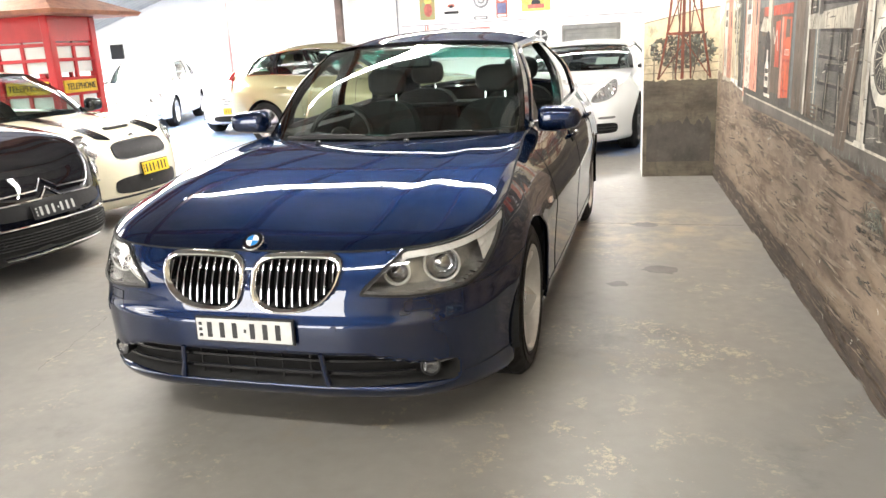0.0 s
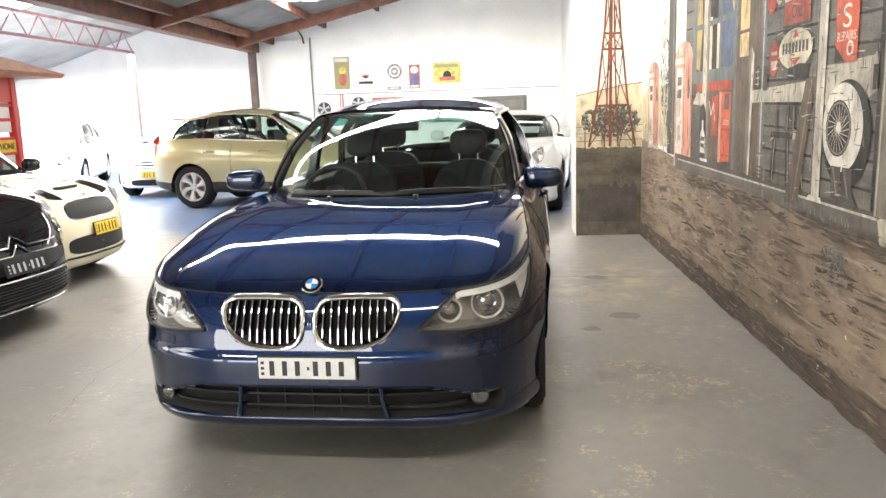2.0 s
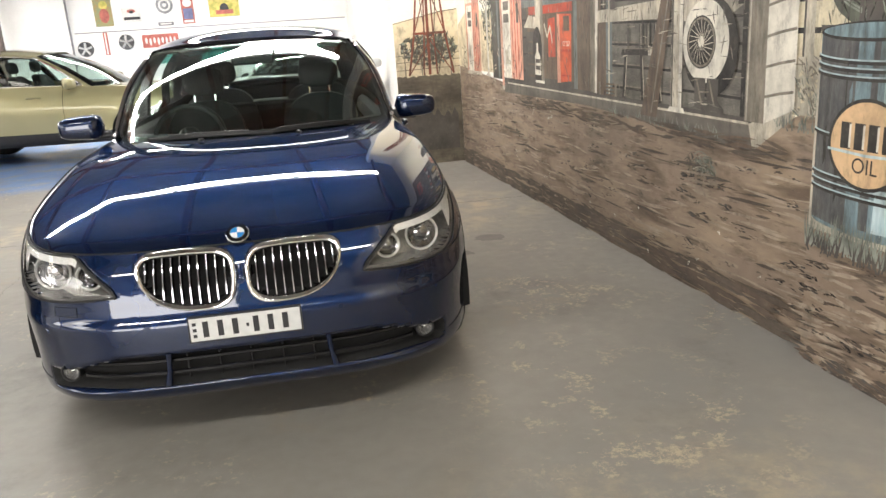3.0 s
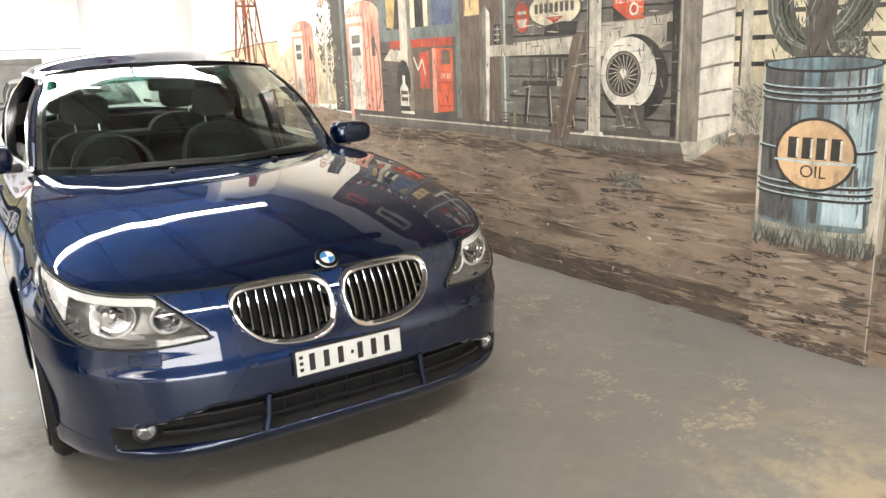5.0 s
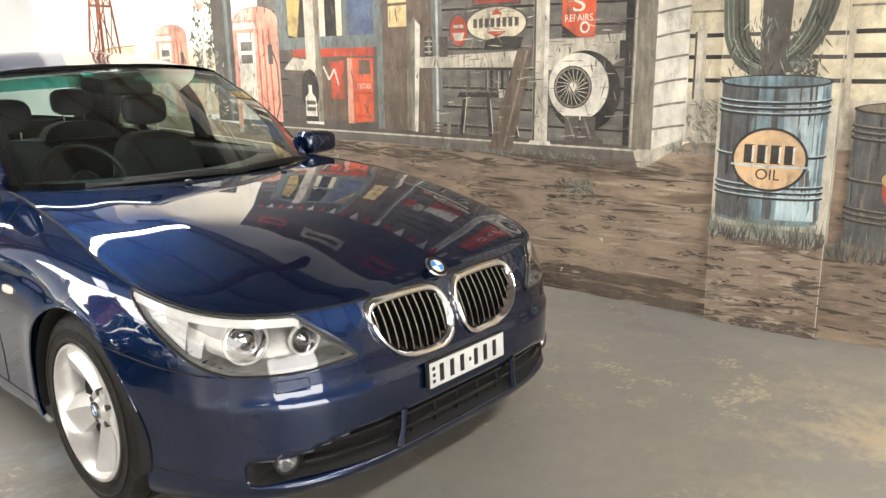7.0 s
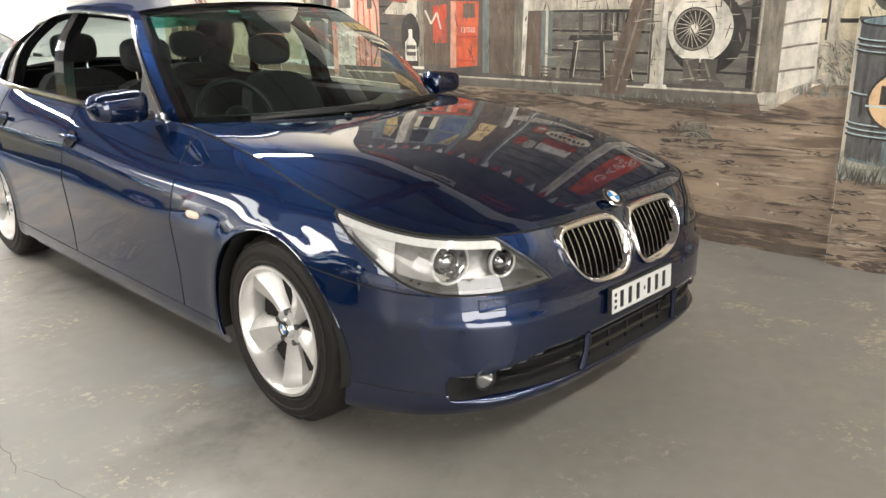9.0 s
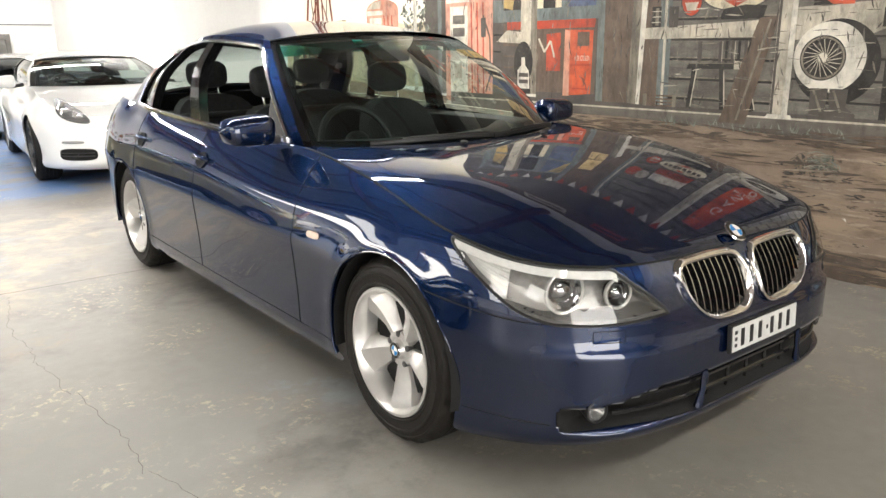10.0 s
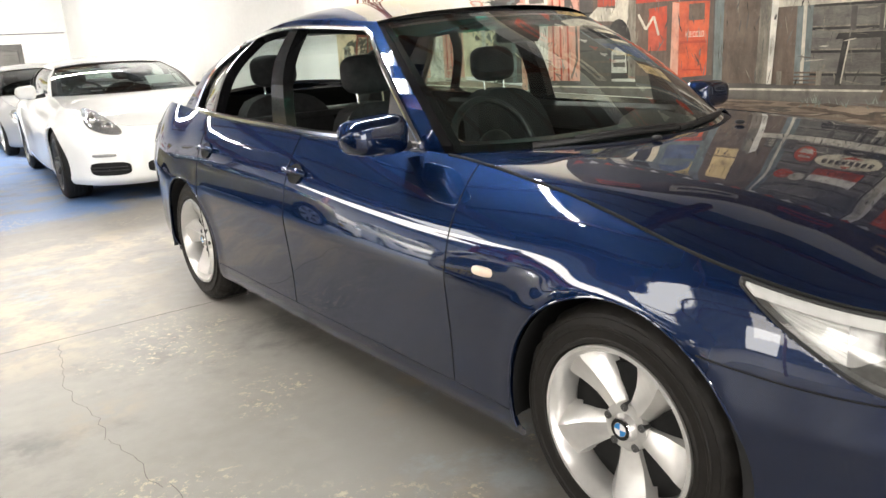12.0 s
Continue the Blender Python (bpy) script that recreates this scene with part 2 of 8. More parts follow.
    def ball(self, c, r, n=12, mi=0, s=(1, 1, 1)):
        prof = [(-math.cos(math.pi * i / n), max(math.sin(math.pi * i / n), 1e-4)) for i in range(n + 1)]
        g = Geo().lathe(prof, n * 2, "z")
        return self.add([(c[0] + v[0] * r * s[0], c[1] + v[1] * r * s[1], c[2] + v[2] * r * s[2]) for v in g.v], g.f, mi)

    def place(self, m):
        self.v = [tuple(m @ Vector(p)) for p in self.v]
        return self


def part(name, g, material, parent=None, label="", smooth=True, sharp=38, m=None, normals=None):
    """Links a Geo as one mesh object, under a thing or a part."""
    me = bpy.data.meshes.new(name)
    me.from_pydata(g.v, [], g.f)
    mats = material if isinstance(material, (list, tuple)) else [material]
    for q in mats:
        me.materials.append(q)
    if len(mats) > 1:
        me.polygons.foreach_set("material_index", g.m)
    if smooth:
        me.polygons.foreach_set("use_smooth", [True] * len(g.f))
        if normals is None:
            me.set_sharp_from_angle(angle=radians(sharp))
    me.update()
    if normals is not None:
        me.normals_split_custom_set_from_vertices([Vector(q).normalized() for q in normals])
    ob = new(name, me)
    if parent is not None:
        ob.parent = parent
    if m is not None:
        ob.matrix_local = m if parent is not None else m
    if label:
        tagged(ob, label)
    return ob


def thing(name, label, category, m=None, group="", kind=""):
    ob = new(name)
    ob.empty_display_size = 0.2
    if m is not None:
        ob.matrix_world = m
    return tagged(ob, label, category, group, kind)


def curve(pts):
    """A smooth monotone curve through (t, value) points."""
    xs, ys = np.array([p[0] for p in pts], float), np.array([p[1] for p in pts], float)
    h, dl = np.diff(xs), np.diff(ys) / np.diff(xs)
    d = np.zeros(len(xs))
    d[0], d[-1] = dl[0], dl[-1]
    for i in range(1, len(xs) - 1):
        if dl[i - 1] * dl[i] > 0:
            w1, w2 = 2 * h[i] + h[i - 1], h[i] + 2 * h[i - 1]
            d[i] = (w1 + w2) / (w1 / dl[i - 1] + w2 / dl[i])

    def f(t):
        t = np.clip(np.asarray(t, float), xs[0], xs[-1])
        i = np.clip(np.searchsorted(xs, t) - 1, 0, len(xs) - 2)
        s = (t - xs[i]) / h[i]
        return (ys[i] * (1 + 2 * s) * (1 - s) ** 2 + d[i] * h[i] * s * (1 - s) ** 2
                + ys[i + 1] * s * s * (3 - 2 * s) + d[i + 1] * h[i] * s * s * (s - 1))
    return f


def resample(p, n):
    p = np.asarray(p, float)
    s = np.r_[0, np.cumsum(np.linalg.norm(np.diff(p, axis=0), axis=1))]
    t = np.linspace(0, s[-1], n)
    return np.stack([np.interp(t, s, p[:, k]) for k in range(3)], 1)


def smooth3(pts, n):
    """A smooth curve through 3D points, n samples."""
    p = np.asarray(pts, float)
    s = np.r_[0, np.cumsum(np.linalg.norm(np.diff(p, axis=0), axis=1))]
    t = np.linspace(0, s[-1], n)
    return np.stack([curve(list(zip(s, p[:, k])))(t) for k in range(3)], 1)


def coons(c0, c1, d0, d1):
    """A patch: c0, c1 run along u at w = 0 and 1; d0, d1 along w at u = 0 and 1."""
    nu, nw = len(c0), len(d0)
    u, w = np.linspace(0, 1, nu)[:, None, None], np.linspace(0, 1, nw)[None, :, None]
    c0, c1, d0, d1 = c0[:, None], c1[:, None], d0[None], d1[None]
    return ((1 - w) * c0 + w * c1 + (1 - u) * d0 + u * d1
            - (1 - u) * (1 - w) * c0[0, 0] - u * (1 - w) * c0[-1, 0] - (1 - u) * w * c1[0, 0] - u * w * c1[-1, 0])


def mirrored(g):
    h = Geo()
    h.v = [(-x, y, z) for x, y, z in g.v]
    h.f, h.m = [f[::-1] for f in g.f], list(g.m)
    return h


# ---- cars: one body builder for all of them ----
class Body:
    """A car's skin round its plan outline. The nose points to -y, the front axle is y = 0."""

    def __init__(self, p):
        self.p = p
        fo, y1, y2 = p["fo"], p["y1"], p["y2"]
        yr = p["wb"] + p["ro"]
        wf = curve(p["W"])
        t = np.linspace(0, math.pi / 2, 600)
        fx = float(wf(y1)) * np.sin(t) ** (2 / p["n"])
        fy = y1 - (y1 + fo) * np.cos(t) ** (2 / p["m"])
        sy = np.linspace(y1, y2, 700)[1:-1]
        rx = float(wf(y2)) * np.cos(t) ** (2 / p.get("rn", p["n"]))
        ry = y2 + (yr - y2) * np.sin(t) ** (2 / p.get("rm", p["m"]))
        o = np.concatenate([np.stack([fx, fy], 1), np.stack([wf(sy), sy], 1), np.stack([rx, ry], 1)])
        s = np.r_[0, np.cumsum(np.linalg.norm(np.diff(o, axis=0), axis=1))]
        k = np.r_[True, np.diff(s) > 1e-7]
        o, s = o[k], s[k]
        self.len = s[-1]
        self.s = np.linspace(0, self.len, 2400)
        self.o = np.stack([np.interp(self.s, s, o[:, 0]), np.interp(self.s, s, o[:, 1])], 1)
        g = np.gradient(self.o, axis=0)
        for _ in range(30):
            g[1:-1] = (g[:-2] + 2 * g[1:-1] + g[2:]) / 4
        g[0], g[-1] = (1, 0), (-1, 0)
        g /= np.linalg.norm(g, axis=1)[:, None]
        self.nrm = np.stack([g[:, 1], -g[:, 0]], 1)
        self.zt, self.zb, self.ot = curve(p["zt"]), curve(p["zb"]), curve(p["ot"])
        self.side, self.front, self.rear = curve(p["side"]), curve(p["front"]), curve(p["back"])
        self.axles = [(0.0, p["hub"], p["arch"]), (p["wb"], p["hub"], p["arch"])]
        self.recess = p.get("recess")

    def s_y(self, y):
        return np.interp(y, self.o[:, 1], self.s)

    def s_x(self, x):
        k = np.argmax(self.o[:, 1] > self.p["y1"])
        return np.interp(x, self.o[:k, 0], self.s[:k])

    def at(self, s, v=None, z=None, d=0.0):
        """Points of the skin: s along the outline (negative: the other side), v or z up, d outwards."""
        s = np.asarray(s, float)
        sg = np.where(s < 0, -1.0, 1.0)
        a = np.abs(s)
        x, y = np.interp(a, self.s, self.o[:, 0]), np.interp(a, self.s, self.o[:, 1])
        nx, ny = np.interp(a, self.s, self.nrm[:, 0]), np.interp(a, self.s, self.nrm[:, 1])
        zt, zb = self.zt(y), self.zb(y)
        if v is None:
            v = (np.asarray(z, float) - zb) / (zt - zb)
        v = np.asarray(v, float)
        z = zb + (zt - zb) * v
        vv = np.clip(v, 0, 1)
        wf, wr = np.clip(-ny, 0, 1) ** 1.5, np.clip(ny, 0, 1) ** 1.5
        g = np.clip((vv - 0.58) / 0.42, 0, 1)
        so = self.side(vv) + self.ot(y) * (g ** 1.9 if not self.p.get("crease") else self.p["crease"] * g + (1 - self.p["crease"]) * g ** 3)
        o = wf * self.front(vv) + wr * self.rear(vv) + (1 - wf - wr) * so
        for ya, za, ra in self.axles:
            r = np.hypot(y - ya, z - za)
            o = o - self.p.get("flare", 0.014) * np.exp(-((np.maximum(r, ra) - ra) / 0.05) ** 2) * (1 - wf - wr)
        if self.recess is not None:
            o = o + self.recess(x, y, z) * (y < self.p["y1"])
        o = o - d
        return np.stack([sg * (x - nx * o), y - ny * o, z + 0 * x], -1)

    def normal(self, s, z):
        e = 0.004
        a = self.at(s + e, z=z) - self.at(s - e, z=z)
        b = self.at(s, z=z + e) - self.at(s, z=z - e)
        n = np.cross(a, b)
        return n / np.linalg.norm(n, axis=-1, keepdims=True)

    def front_frame(self, x, z, d=0.0):
        """A pose on the nose: its z points out of the skin, its x to +x, its y up."""
        s = float(self.s_x(abs(x))) * (1 if x >= 0 else -1)
        c = Vector(self.at(np.array(s), z=np.array(z), d=d))
        n = Vector(self.normal(np.array(s), np.array(z)))
        if n.y > 0 and abs(x) < 0.6:
            n = -n
        u = Vector((0, 0, 1))
        u = (u - n * u.dot(n)).normalized()
        r = u.cross(n)
        return Matrix(((r.x, u.x, n.x, c.x), (r.y, u.y, n.y, c.y), (r.z, u.z, n.z, c.z), (0, 0, 0, 1)))

    def side_frame(self, sign, y, z, d=0.0):
        """A pose on the flank: z out of the skin, x towards the tail, y up."""
        s = float(self.s_y(y))
        c = Vector(self.at(np.array(s), z=np.array(z), d=d))
        n = Vector(self.normal(np.array(s), np.array(z)))
        if n.x < 0:
            n = -n
        c.x, n.x = c.x * sign, n.x * sign
        u = Vector((0, 0, 1))
        u = (u - n * u.dot(n)).normalized()
        r = u.cross(n)
        return Matrix(((r.x, u.x, n.x, c.x), (r.y, u.y, n.y, c.y), (r.z, u.z, n.z, c.z), (0, 0, 0, 1)))

    def top(self, y0, y1, n, d=0.0):
        """The skin's upper edge on the +x side from y0 to y1."""
        s = np.linspace(float(self.s_y(y0)), float(self.s_y(y1)), n)
        return self.at(s, v=np.ones(n), d=d)

    def belt(self, root, paint, rows, stops, classify, names, step=0.03, gap=0.0025, dark=None, whole=()):
        """The skin from sill to shoulder, split into panels with real gaps."""
        stops = sorted(set([0.0, self.len] + [float(a) for a in stops]))
        cols = []
        for a, b in zip(stops[:-1], stops[1:]):
            k = max(1, int(round((b - a) / step)))
            cols += list(np.linspace(a, b, k + 1)[:-1])
        cols.append(self.len)
        cols = np.array(cols)
        cols = np.r_[-cols[::-1][:-1], cols]
        rows = np.array(rows)
        ss, vv = np.meshgrid(cols, rows, indexing="ij")
        pts = self.at(np.where(np.abs(ss) < 1e-9, 1e-9, ss), v=vv)
        nc, nr = ss.shape
        yc, zc = pts[..., 1].copy(), pts[..., 2].copy()
        faces, who, rim = [], [], set()
        for i in range(nc - 1):
            for j in range(nr - 1):
                q = ((i, j), (i + 1, j), (i + 1, j + 1), (i, j + 1))
                my, mz = sum(yc[a] for a in q) / 4, sum(zc[a] for a in q) / 4
                cut = False
                for ya, za, ra in self.axles:
                    if math.hypot(my - ya, mz - za) < ra:
                        cut = True
                if cut:
                    rim.update(a[0] * nr + a[1] for a in q)
                    continue
                sm, vm = abs(ss[i, j] + ss[i + 1, j]) / 2, (rows[j] + rows[j + 1]) / 2
                mx = abs(sum(pts[a][0] for a in q)) / 4
                faces.append(tuple(a[0] * nr + a[1] for a in q))
                kind_ = classify(sm, vm, mx, my, mz)
                who.append((kind_, ss[i, j] + ss[i + 1, j] > 0 or kind_ in whole))
        flat = pts.reshape(-1, 3)
        sf, used = ss.reshape(-1), set(a for f in faces for a in f)
        for a in used:
            for ya, za, ra in self.axles:
                dy, dz = flat[a, 1] - ya, flat[a, 2] - za
                r = math.hypot(dy, dz)
                if (r < ra + 0.2 * step or (a in rim and r < ra + 1.2 * step)) and abs(flat[a, 0]) > 0.5:
                    k = ra / max(r, 1e-6)
                    zz = max(za + dz * k, float(self.zb(ya + dy * k)))
                    sg = 1 if sf[a] >= 0 else -1
                    flat[a] = self.at(np.array(sg * float(self.s_y(ya + dy * k))), z=np.array(zz))
        nrm = np.zeros_like(flat)
        for f in faces:
            n = np.cross(flat[f[2]] - flat[f[0]], flat[f[3]] - flat[f[1]])
            for a in f:
                nrm[a] += n
        nrm /= np.maximum(np.linalg.norm(nrm, axis=1), 1e-9)[:, None]
        # Round the wheel arches the true surface gives smoother normals than the trimmed faces
        for ya, za, ra in self.axles:
            k = np.flatnonzero((np.hypot(flat[:, 1] - ya, flat[:, 2] - za) < ra + 0.08) & (np.abs(flat[:, 0]) > 0.6) & ((flat[:, 1] > -0.28) | (flat[:, 2] < 0.55)) & (flat[:, 2] > 0.25))
            sk = np.where(sf[k] < 0, -1.0, 1.0) * self.s_y(flat[k, 1])
            tn = self.normal(sk, flat[k, 2])
            nrm[k] = np.where((tn * nrm[k]).sum(1, keepdims=True) < 0, -tn, tn)
        owners = {}
        for f, w in zip(faces, who):
            for a in f:
                owners.setdefault(a, set()).add(w)
        made = {}
        for w in sorted(set(who)):
            fs = [f for f, q in zip(faces, who) if q == w]
            idx = {}
            cen = {}
            for f in fs:
                c = flat[list(f)].mean(0)
                for a in f:
                    idx.setdefault(a, len(idx))
                    cen.setdefault(a, []).append(c)
            keys = list(idx)
            vs, ns = [], []
            for a in keys:
                pnt = flat[a].copy()
                if len(owners[a]) > 1 and gap > 0:
                    dv = np.mean(cen[a], 0) - pnt
                    dv -= nrm[a] * dv.dot(nrm[a])
                    pnt += dv / max(np.linalg.norm(dv), 1e-9) * gap
                vs.append(pnt)
                ns.append(nrm[a])
            edge = {}
            for f in fs:
                for a, b in zip(f, f[1:] + f[:1]):
                    edge[a, b] = edge.get((a, b), 0) + 1
            g = Geo()
            out = [tuple(idx[a] for a in f) for f in fs]
            extra = {}
            for (a, b) in list(edge):
                if (b, a) not in edge:
                    for c in (a, b):
                        if c not in extra:
                            extra[c] = len(vs)
                            vs.append(vs[idx[c]] - nrm[c] * 0.016)
                            ns.append(nrm[c])
                    out.append((idx[b], idx[a], extra[a], extra[b]))
            g.v, g.f, g.m = [tuple(p) for p in vs], out, [0] * len(out)
            nm, mt, lb = names[w[0]]
            made[w] = part(nm, g, mt or paint, root, lb, normals=ns)
        # Near-black skin added behind the panels so the gaps read as shade
        if dark is not None:
            g = Geo()
            g.v, g.f, g.m = [tuple(p) for p in flat - nrm * 0.017], [f for f in faces], [0] * len(faces)
            part("gap_backing", g, dark, root)
        return made


def skin_patch(body, s0, s1, zlo, zhi, nu, nv, d, sign=1):
    """A patch lying on the skin between two heights, d above it."""
    ss = np.linspace(s0, s1, nu)
    out = np.zeros((nu, nv, 3))
    for i, s in enumerate(ss):
        zz = np.linspace(zlo(s), zhi(s), nv)
        out[i] = body.at(np.full(nv, s), z=zz, d=d)
    out[..., 0] *= sign
    return out


def wheel(root, sign, y, xo, r, w, rim, style="star", alloy=None, n=72, roundel=True, phase=0.3):
    """Tyre with a tread, barrel, five blades, bolts and a cap. xo: the outer face."""
    alloy = alloy or M_ALLOY
    g = Geo()
    prof = [(0.0 - w, rim), (-w, rim + 0.03), (-w + 0.006, r - 0.03), (-w + 0.03, r - 0.004)]
    tread = []
    for k in range(5):
        a = -w + 0.034 + (w - 0.068) * k / 5
        b = a + (w - 0.068) / 5
        tread += [(a + 0.003, r), (b - 0.005, r), (b - 0.004, r - 0.007), (b + 0.001, r - 0.007)]
    prof += tread[:-2] + [(-0.03, r - 0.004), (-0.010, r - 0.022), (-0.006, r - 0.030), (-0.008, r - 0.033), (-0.002, r - 0.05), (0.001, (r + rim) / 2 + 0.006), (0.004, (r + rim) / 2 + 0.004), (0.004, (r + rim) / 2 - 0.003), (0.001, (r + rim) / 2 - 0.006), (-0.001, rim + 0.026), (0.003, rim + 0.022), (0.003, rim + 0.014), (-0.004, rim + 0.010), (-0.012, rim + 0.004)]
    vs, k = [], n
    for j, (h, q) in enumerate(prof):
        for i in range(k):
            a = 2 * math.pi * (i + (0.4 if h < -w / 2 else 0)) / k
            rr = q - (0.009 if (i % 3 == 0 and (h > -0.05 or h < -w + 0.05) and q > r - 0.012) else 0)
            vs.append((xo * sign + sign * h, y + rr * math.cos(a), r + rr * math.sin(a)))
    fs = [(j * k + i, j * k + (i + 1) % k, (j + 1) * k + (i + 1) % k, (j + 1) * k + i) for j in range(len(prof) - 1) for i in range(k)]
    g.add(vs, fs if sign < 0 else [f[::-1] for f in fs])
    tyre = part("wheel", g, M_TYRE, root, "black tyre on its alloy rim", sharp=30)
    c = (xo * sign, y, r)
    g = Geo()
    g.lathe([(-0.008, rim + 0.008), (0.001, rim + 0.006), (0.002, rim - 0.004), (-0.012, rim - 0.013), (-0.05, rim - 0.02), (-w * 0.9, rim - 0.012), (-w * 0.95, rim + 0.002)], 64, "x", c, 0, sign)
    part("rim", g, alloy, tyre, "silver alloy rim")
    g = Geo().lathe([(-0.075, 0.01), (-0.075, rim * 0.74), (-0.09, rim * 0.74), (-0.09, rim * 0.9)], 40, "x", c, 0, sign)
    # Behind star spokes the disc is blackened, painting the shade in the holes
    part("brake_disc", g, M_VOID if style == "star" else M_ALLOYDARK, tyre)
    arms = 5 if style == "star" else (10 if style == "multi" else 6)
    for a in range(arms):
        th = 2 * math.pi * a / arms + phase
        g = Geo()
        rs = np.linspace(0.035, rim - 0.008, 14)
        if style == "star":
            hw = curve([(0.03, 0.031), (0.075, 0.043), (0.12, 0.056), (0.16, 0.067), (0.20, 0.078), (rim, 0.084)])
        elif style == "multi":
            hw = curve([(0.03, 0.014), (0.1, 0.013), (rim, 0.022)])
        else:
            hw = curve([(0.03, 0.03), (0.1, 0.026), (0.15, 0.04), (rim, 0.07)])
        star = style == "star"
        dish = curve([(0.03, -0.052), (0.08, -0.042), (0.16, -0.022), (rim - 0.02, -0.009), (rim, -0.012)] if star else [(0.03, -0.032), (0.08, -0.026), (0.16, -0.014), (rim - 0.02, -0.008), (rim, -0.012)])
        twist, fold = (0.08, 0.075) if star else (0.16, 0.020)
        top = np.zeros((len(rs), 9, 3))
        for i, q in enumerate(rs):
            for j in range(9):
                t = -1 + j / 4
                tt = max(-1, min(1, t * 1.16))
                off = float(hw(q)) * tt
                lift = float(dish(q)) + (-0.034 if abs(t) > 0.9 else 0) - (fold * 0.35 * max(0.0, 0.25 - tt) + fold * max(0.0, tt - 0.25)) * min(1.0, q / 0.12)
                ang = th + math.atan2(off, q) - twist * (q / rim) ** 2
                top[i, j] = (c[0] + sign * lift, y + q * math.cos(ang), r + q * math.sin(ang))
        g.grid(top, 0, sign > 0)
        part("spoke", g, alloy, tyre, sharp=50)
    sink = 0.020 if style == "star" else 0.0
    g = Geo().lathe([(h - sink, q) for h, q in ((-0.045, 0.066), (-0.03, 0.064), (-0.026, 0.052), (-0.03, 0.038), (-0.022, 0.034), (-0.016, 0.03), (-0.014, 0.001))], 40, "x", c, 0, sign)
    for i in range(5):
        a = 2 * math.pi * (i + 0.5) / 5 + phase
        g.lathe([(h - sink, q) for h, q in ((-0.05, 0.011), (-0.024, 0.011), (-0.022, 0.001))], 10, "x", (c[0], y + 0.056 * math.cos(a), r + 0.056 * math.sin(a)), 1, sign)
    part("hub", g, [alloy, M_ALLOYDARK], tyre)
    if roundel:
        m = Matrix.Translation((c[0] - sign * (0.0135 + sink), y, r)) @ Matrix(((0, 0, sign, 0), (1, 0, 0, 0), (0, sign, 0, 0), (0, 0, 0, 1)))
        badge(tyre, m, 0.031)
    return tyre


def badge(parent, m, r):
    """A round badge: black ring, blue and white quarters, a thin bright edge."""
    g = Geo()
    k = 24
    def ring(r0, r1, h0, h1, a0, a1, mi, n):
        vs = []
        for q, h in ((r0, h0), (r1, h1)):
            for i in range(n + 1):
                a = a0 + (a1 - a0) * i / n
                vs.append(m @ Vector((q * math.cos(a), q * math.sin(a), h)))
        g.add(vs, [(i, n + 1 + i, n + 2 + i, i + 1) for i in range(n)], mi)
    t = 2 * math.pi
    ring(r, r * 0.93, 0.0, 0.004, 0, t, 0, k * 2)
    ring(r * 0.93, r * 0.63, 0.004, 0.0045, 0, t, 1, k * 2)
    ring(r * 0.63, r * 0.58, 0.0045, 0.005, 0, t, 0, k * 2)
    for q in range(4):
        ring(r * 0.58, 0.0001, 0.0048, 0.006, t * q / 4, t * (q + 1) / 4, 2 + q % 2, 10)
    return part("badge", g, [M_CHROME, M_GLOSSBLACK, M_ROUNDWHITE, M_ROUNDBLUE], parent, "round blue and white badge")


def plate(parent, m, w, h, face, ink=None, lip=0.006):
    """A number plate: its signs are plain bars."""
    g = Geo()
    b = lip
    g.prism([(-w / 2 - b, -h / 2 - b), (w / 2 + b, -h / 2 - b), (w / 2 + b, h / 2 + b), (-w / 2 - b, h / 2 + b)], 0.012, m)
    p = part("number_plate", g, M_BLACK, parent, "number plate in a black frame", sharp=20)
    g = Geo()
    g.prism([(-w / 2, -h / 2), (w / 2, -h / 2), (w / 2, h / 2), (-w / 2, h / 2)], 0.0035, m @ Matrix.Translation((0, 0, 0.0125)))
    up = m @ Matrix.Translation((0, 0, 0.0162))

    def bar(x, z, bw, bh):
        g.prism([(x, z - bh / 2), (x + bw, z - bh / 2), (x + bw, z + bh / 2), (x, z + bh / 2)], 0.001, up, 1)
    for k in (-0.26, 0.0, 0.26):
        bar(-w * 0.475, h * k, w * 0.035, h * 0.14)
    x = -w * 0.405
    for a in "xxx.xxx":
        if a == ".":
            bar(x + w * 0.012, 0, w * 0.025, h * 0.16)
            x += w * 0.055
            continue
        bar(x + w * 0.020, 0, w * 0.052, h * 0.70)
        x += w * 0.133
    part("face", g, [face, ink or M_INK], p, "plate face with plain bars", sharp=20)
    return p


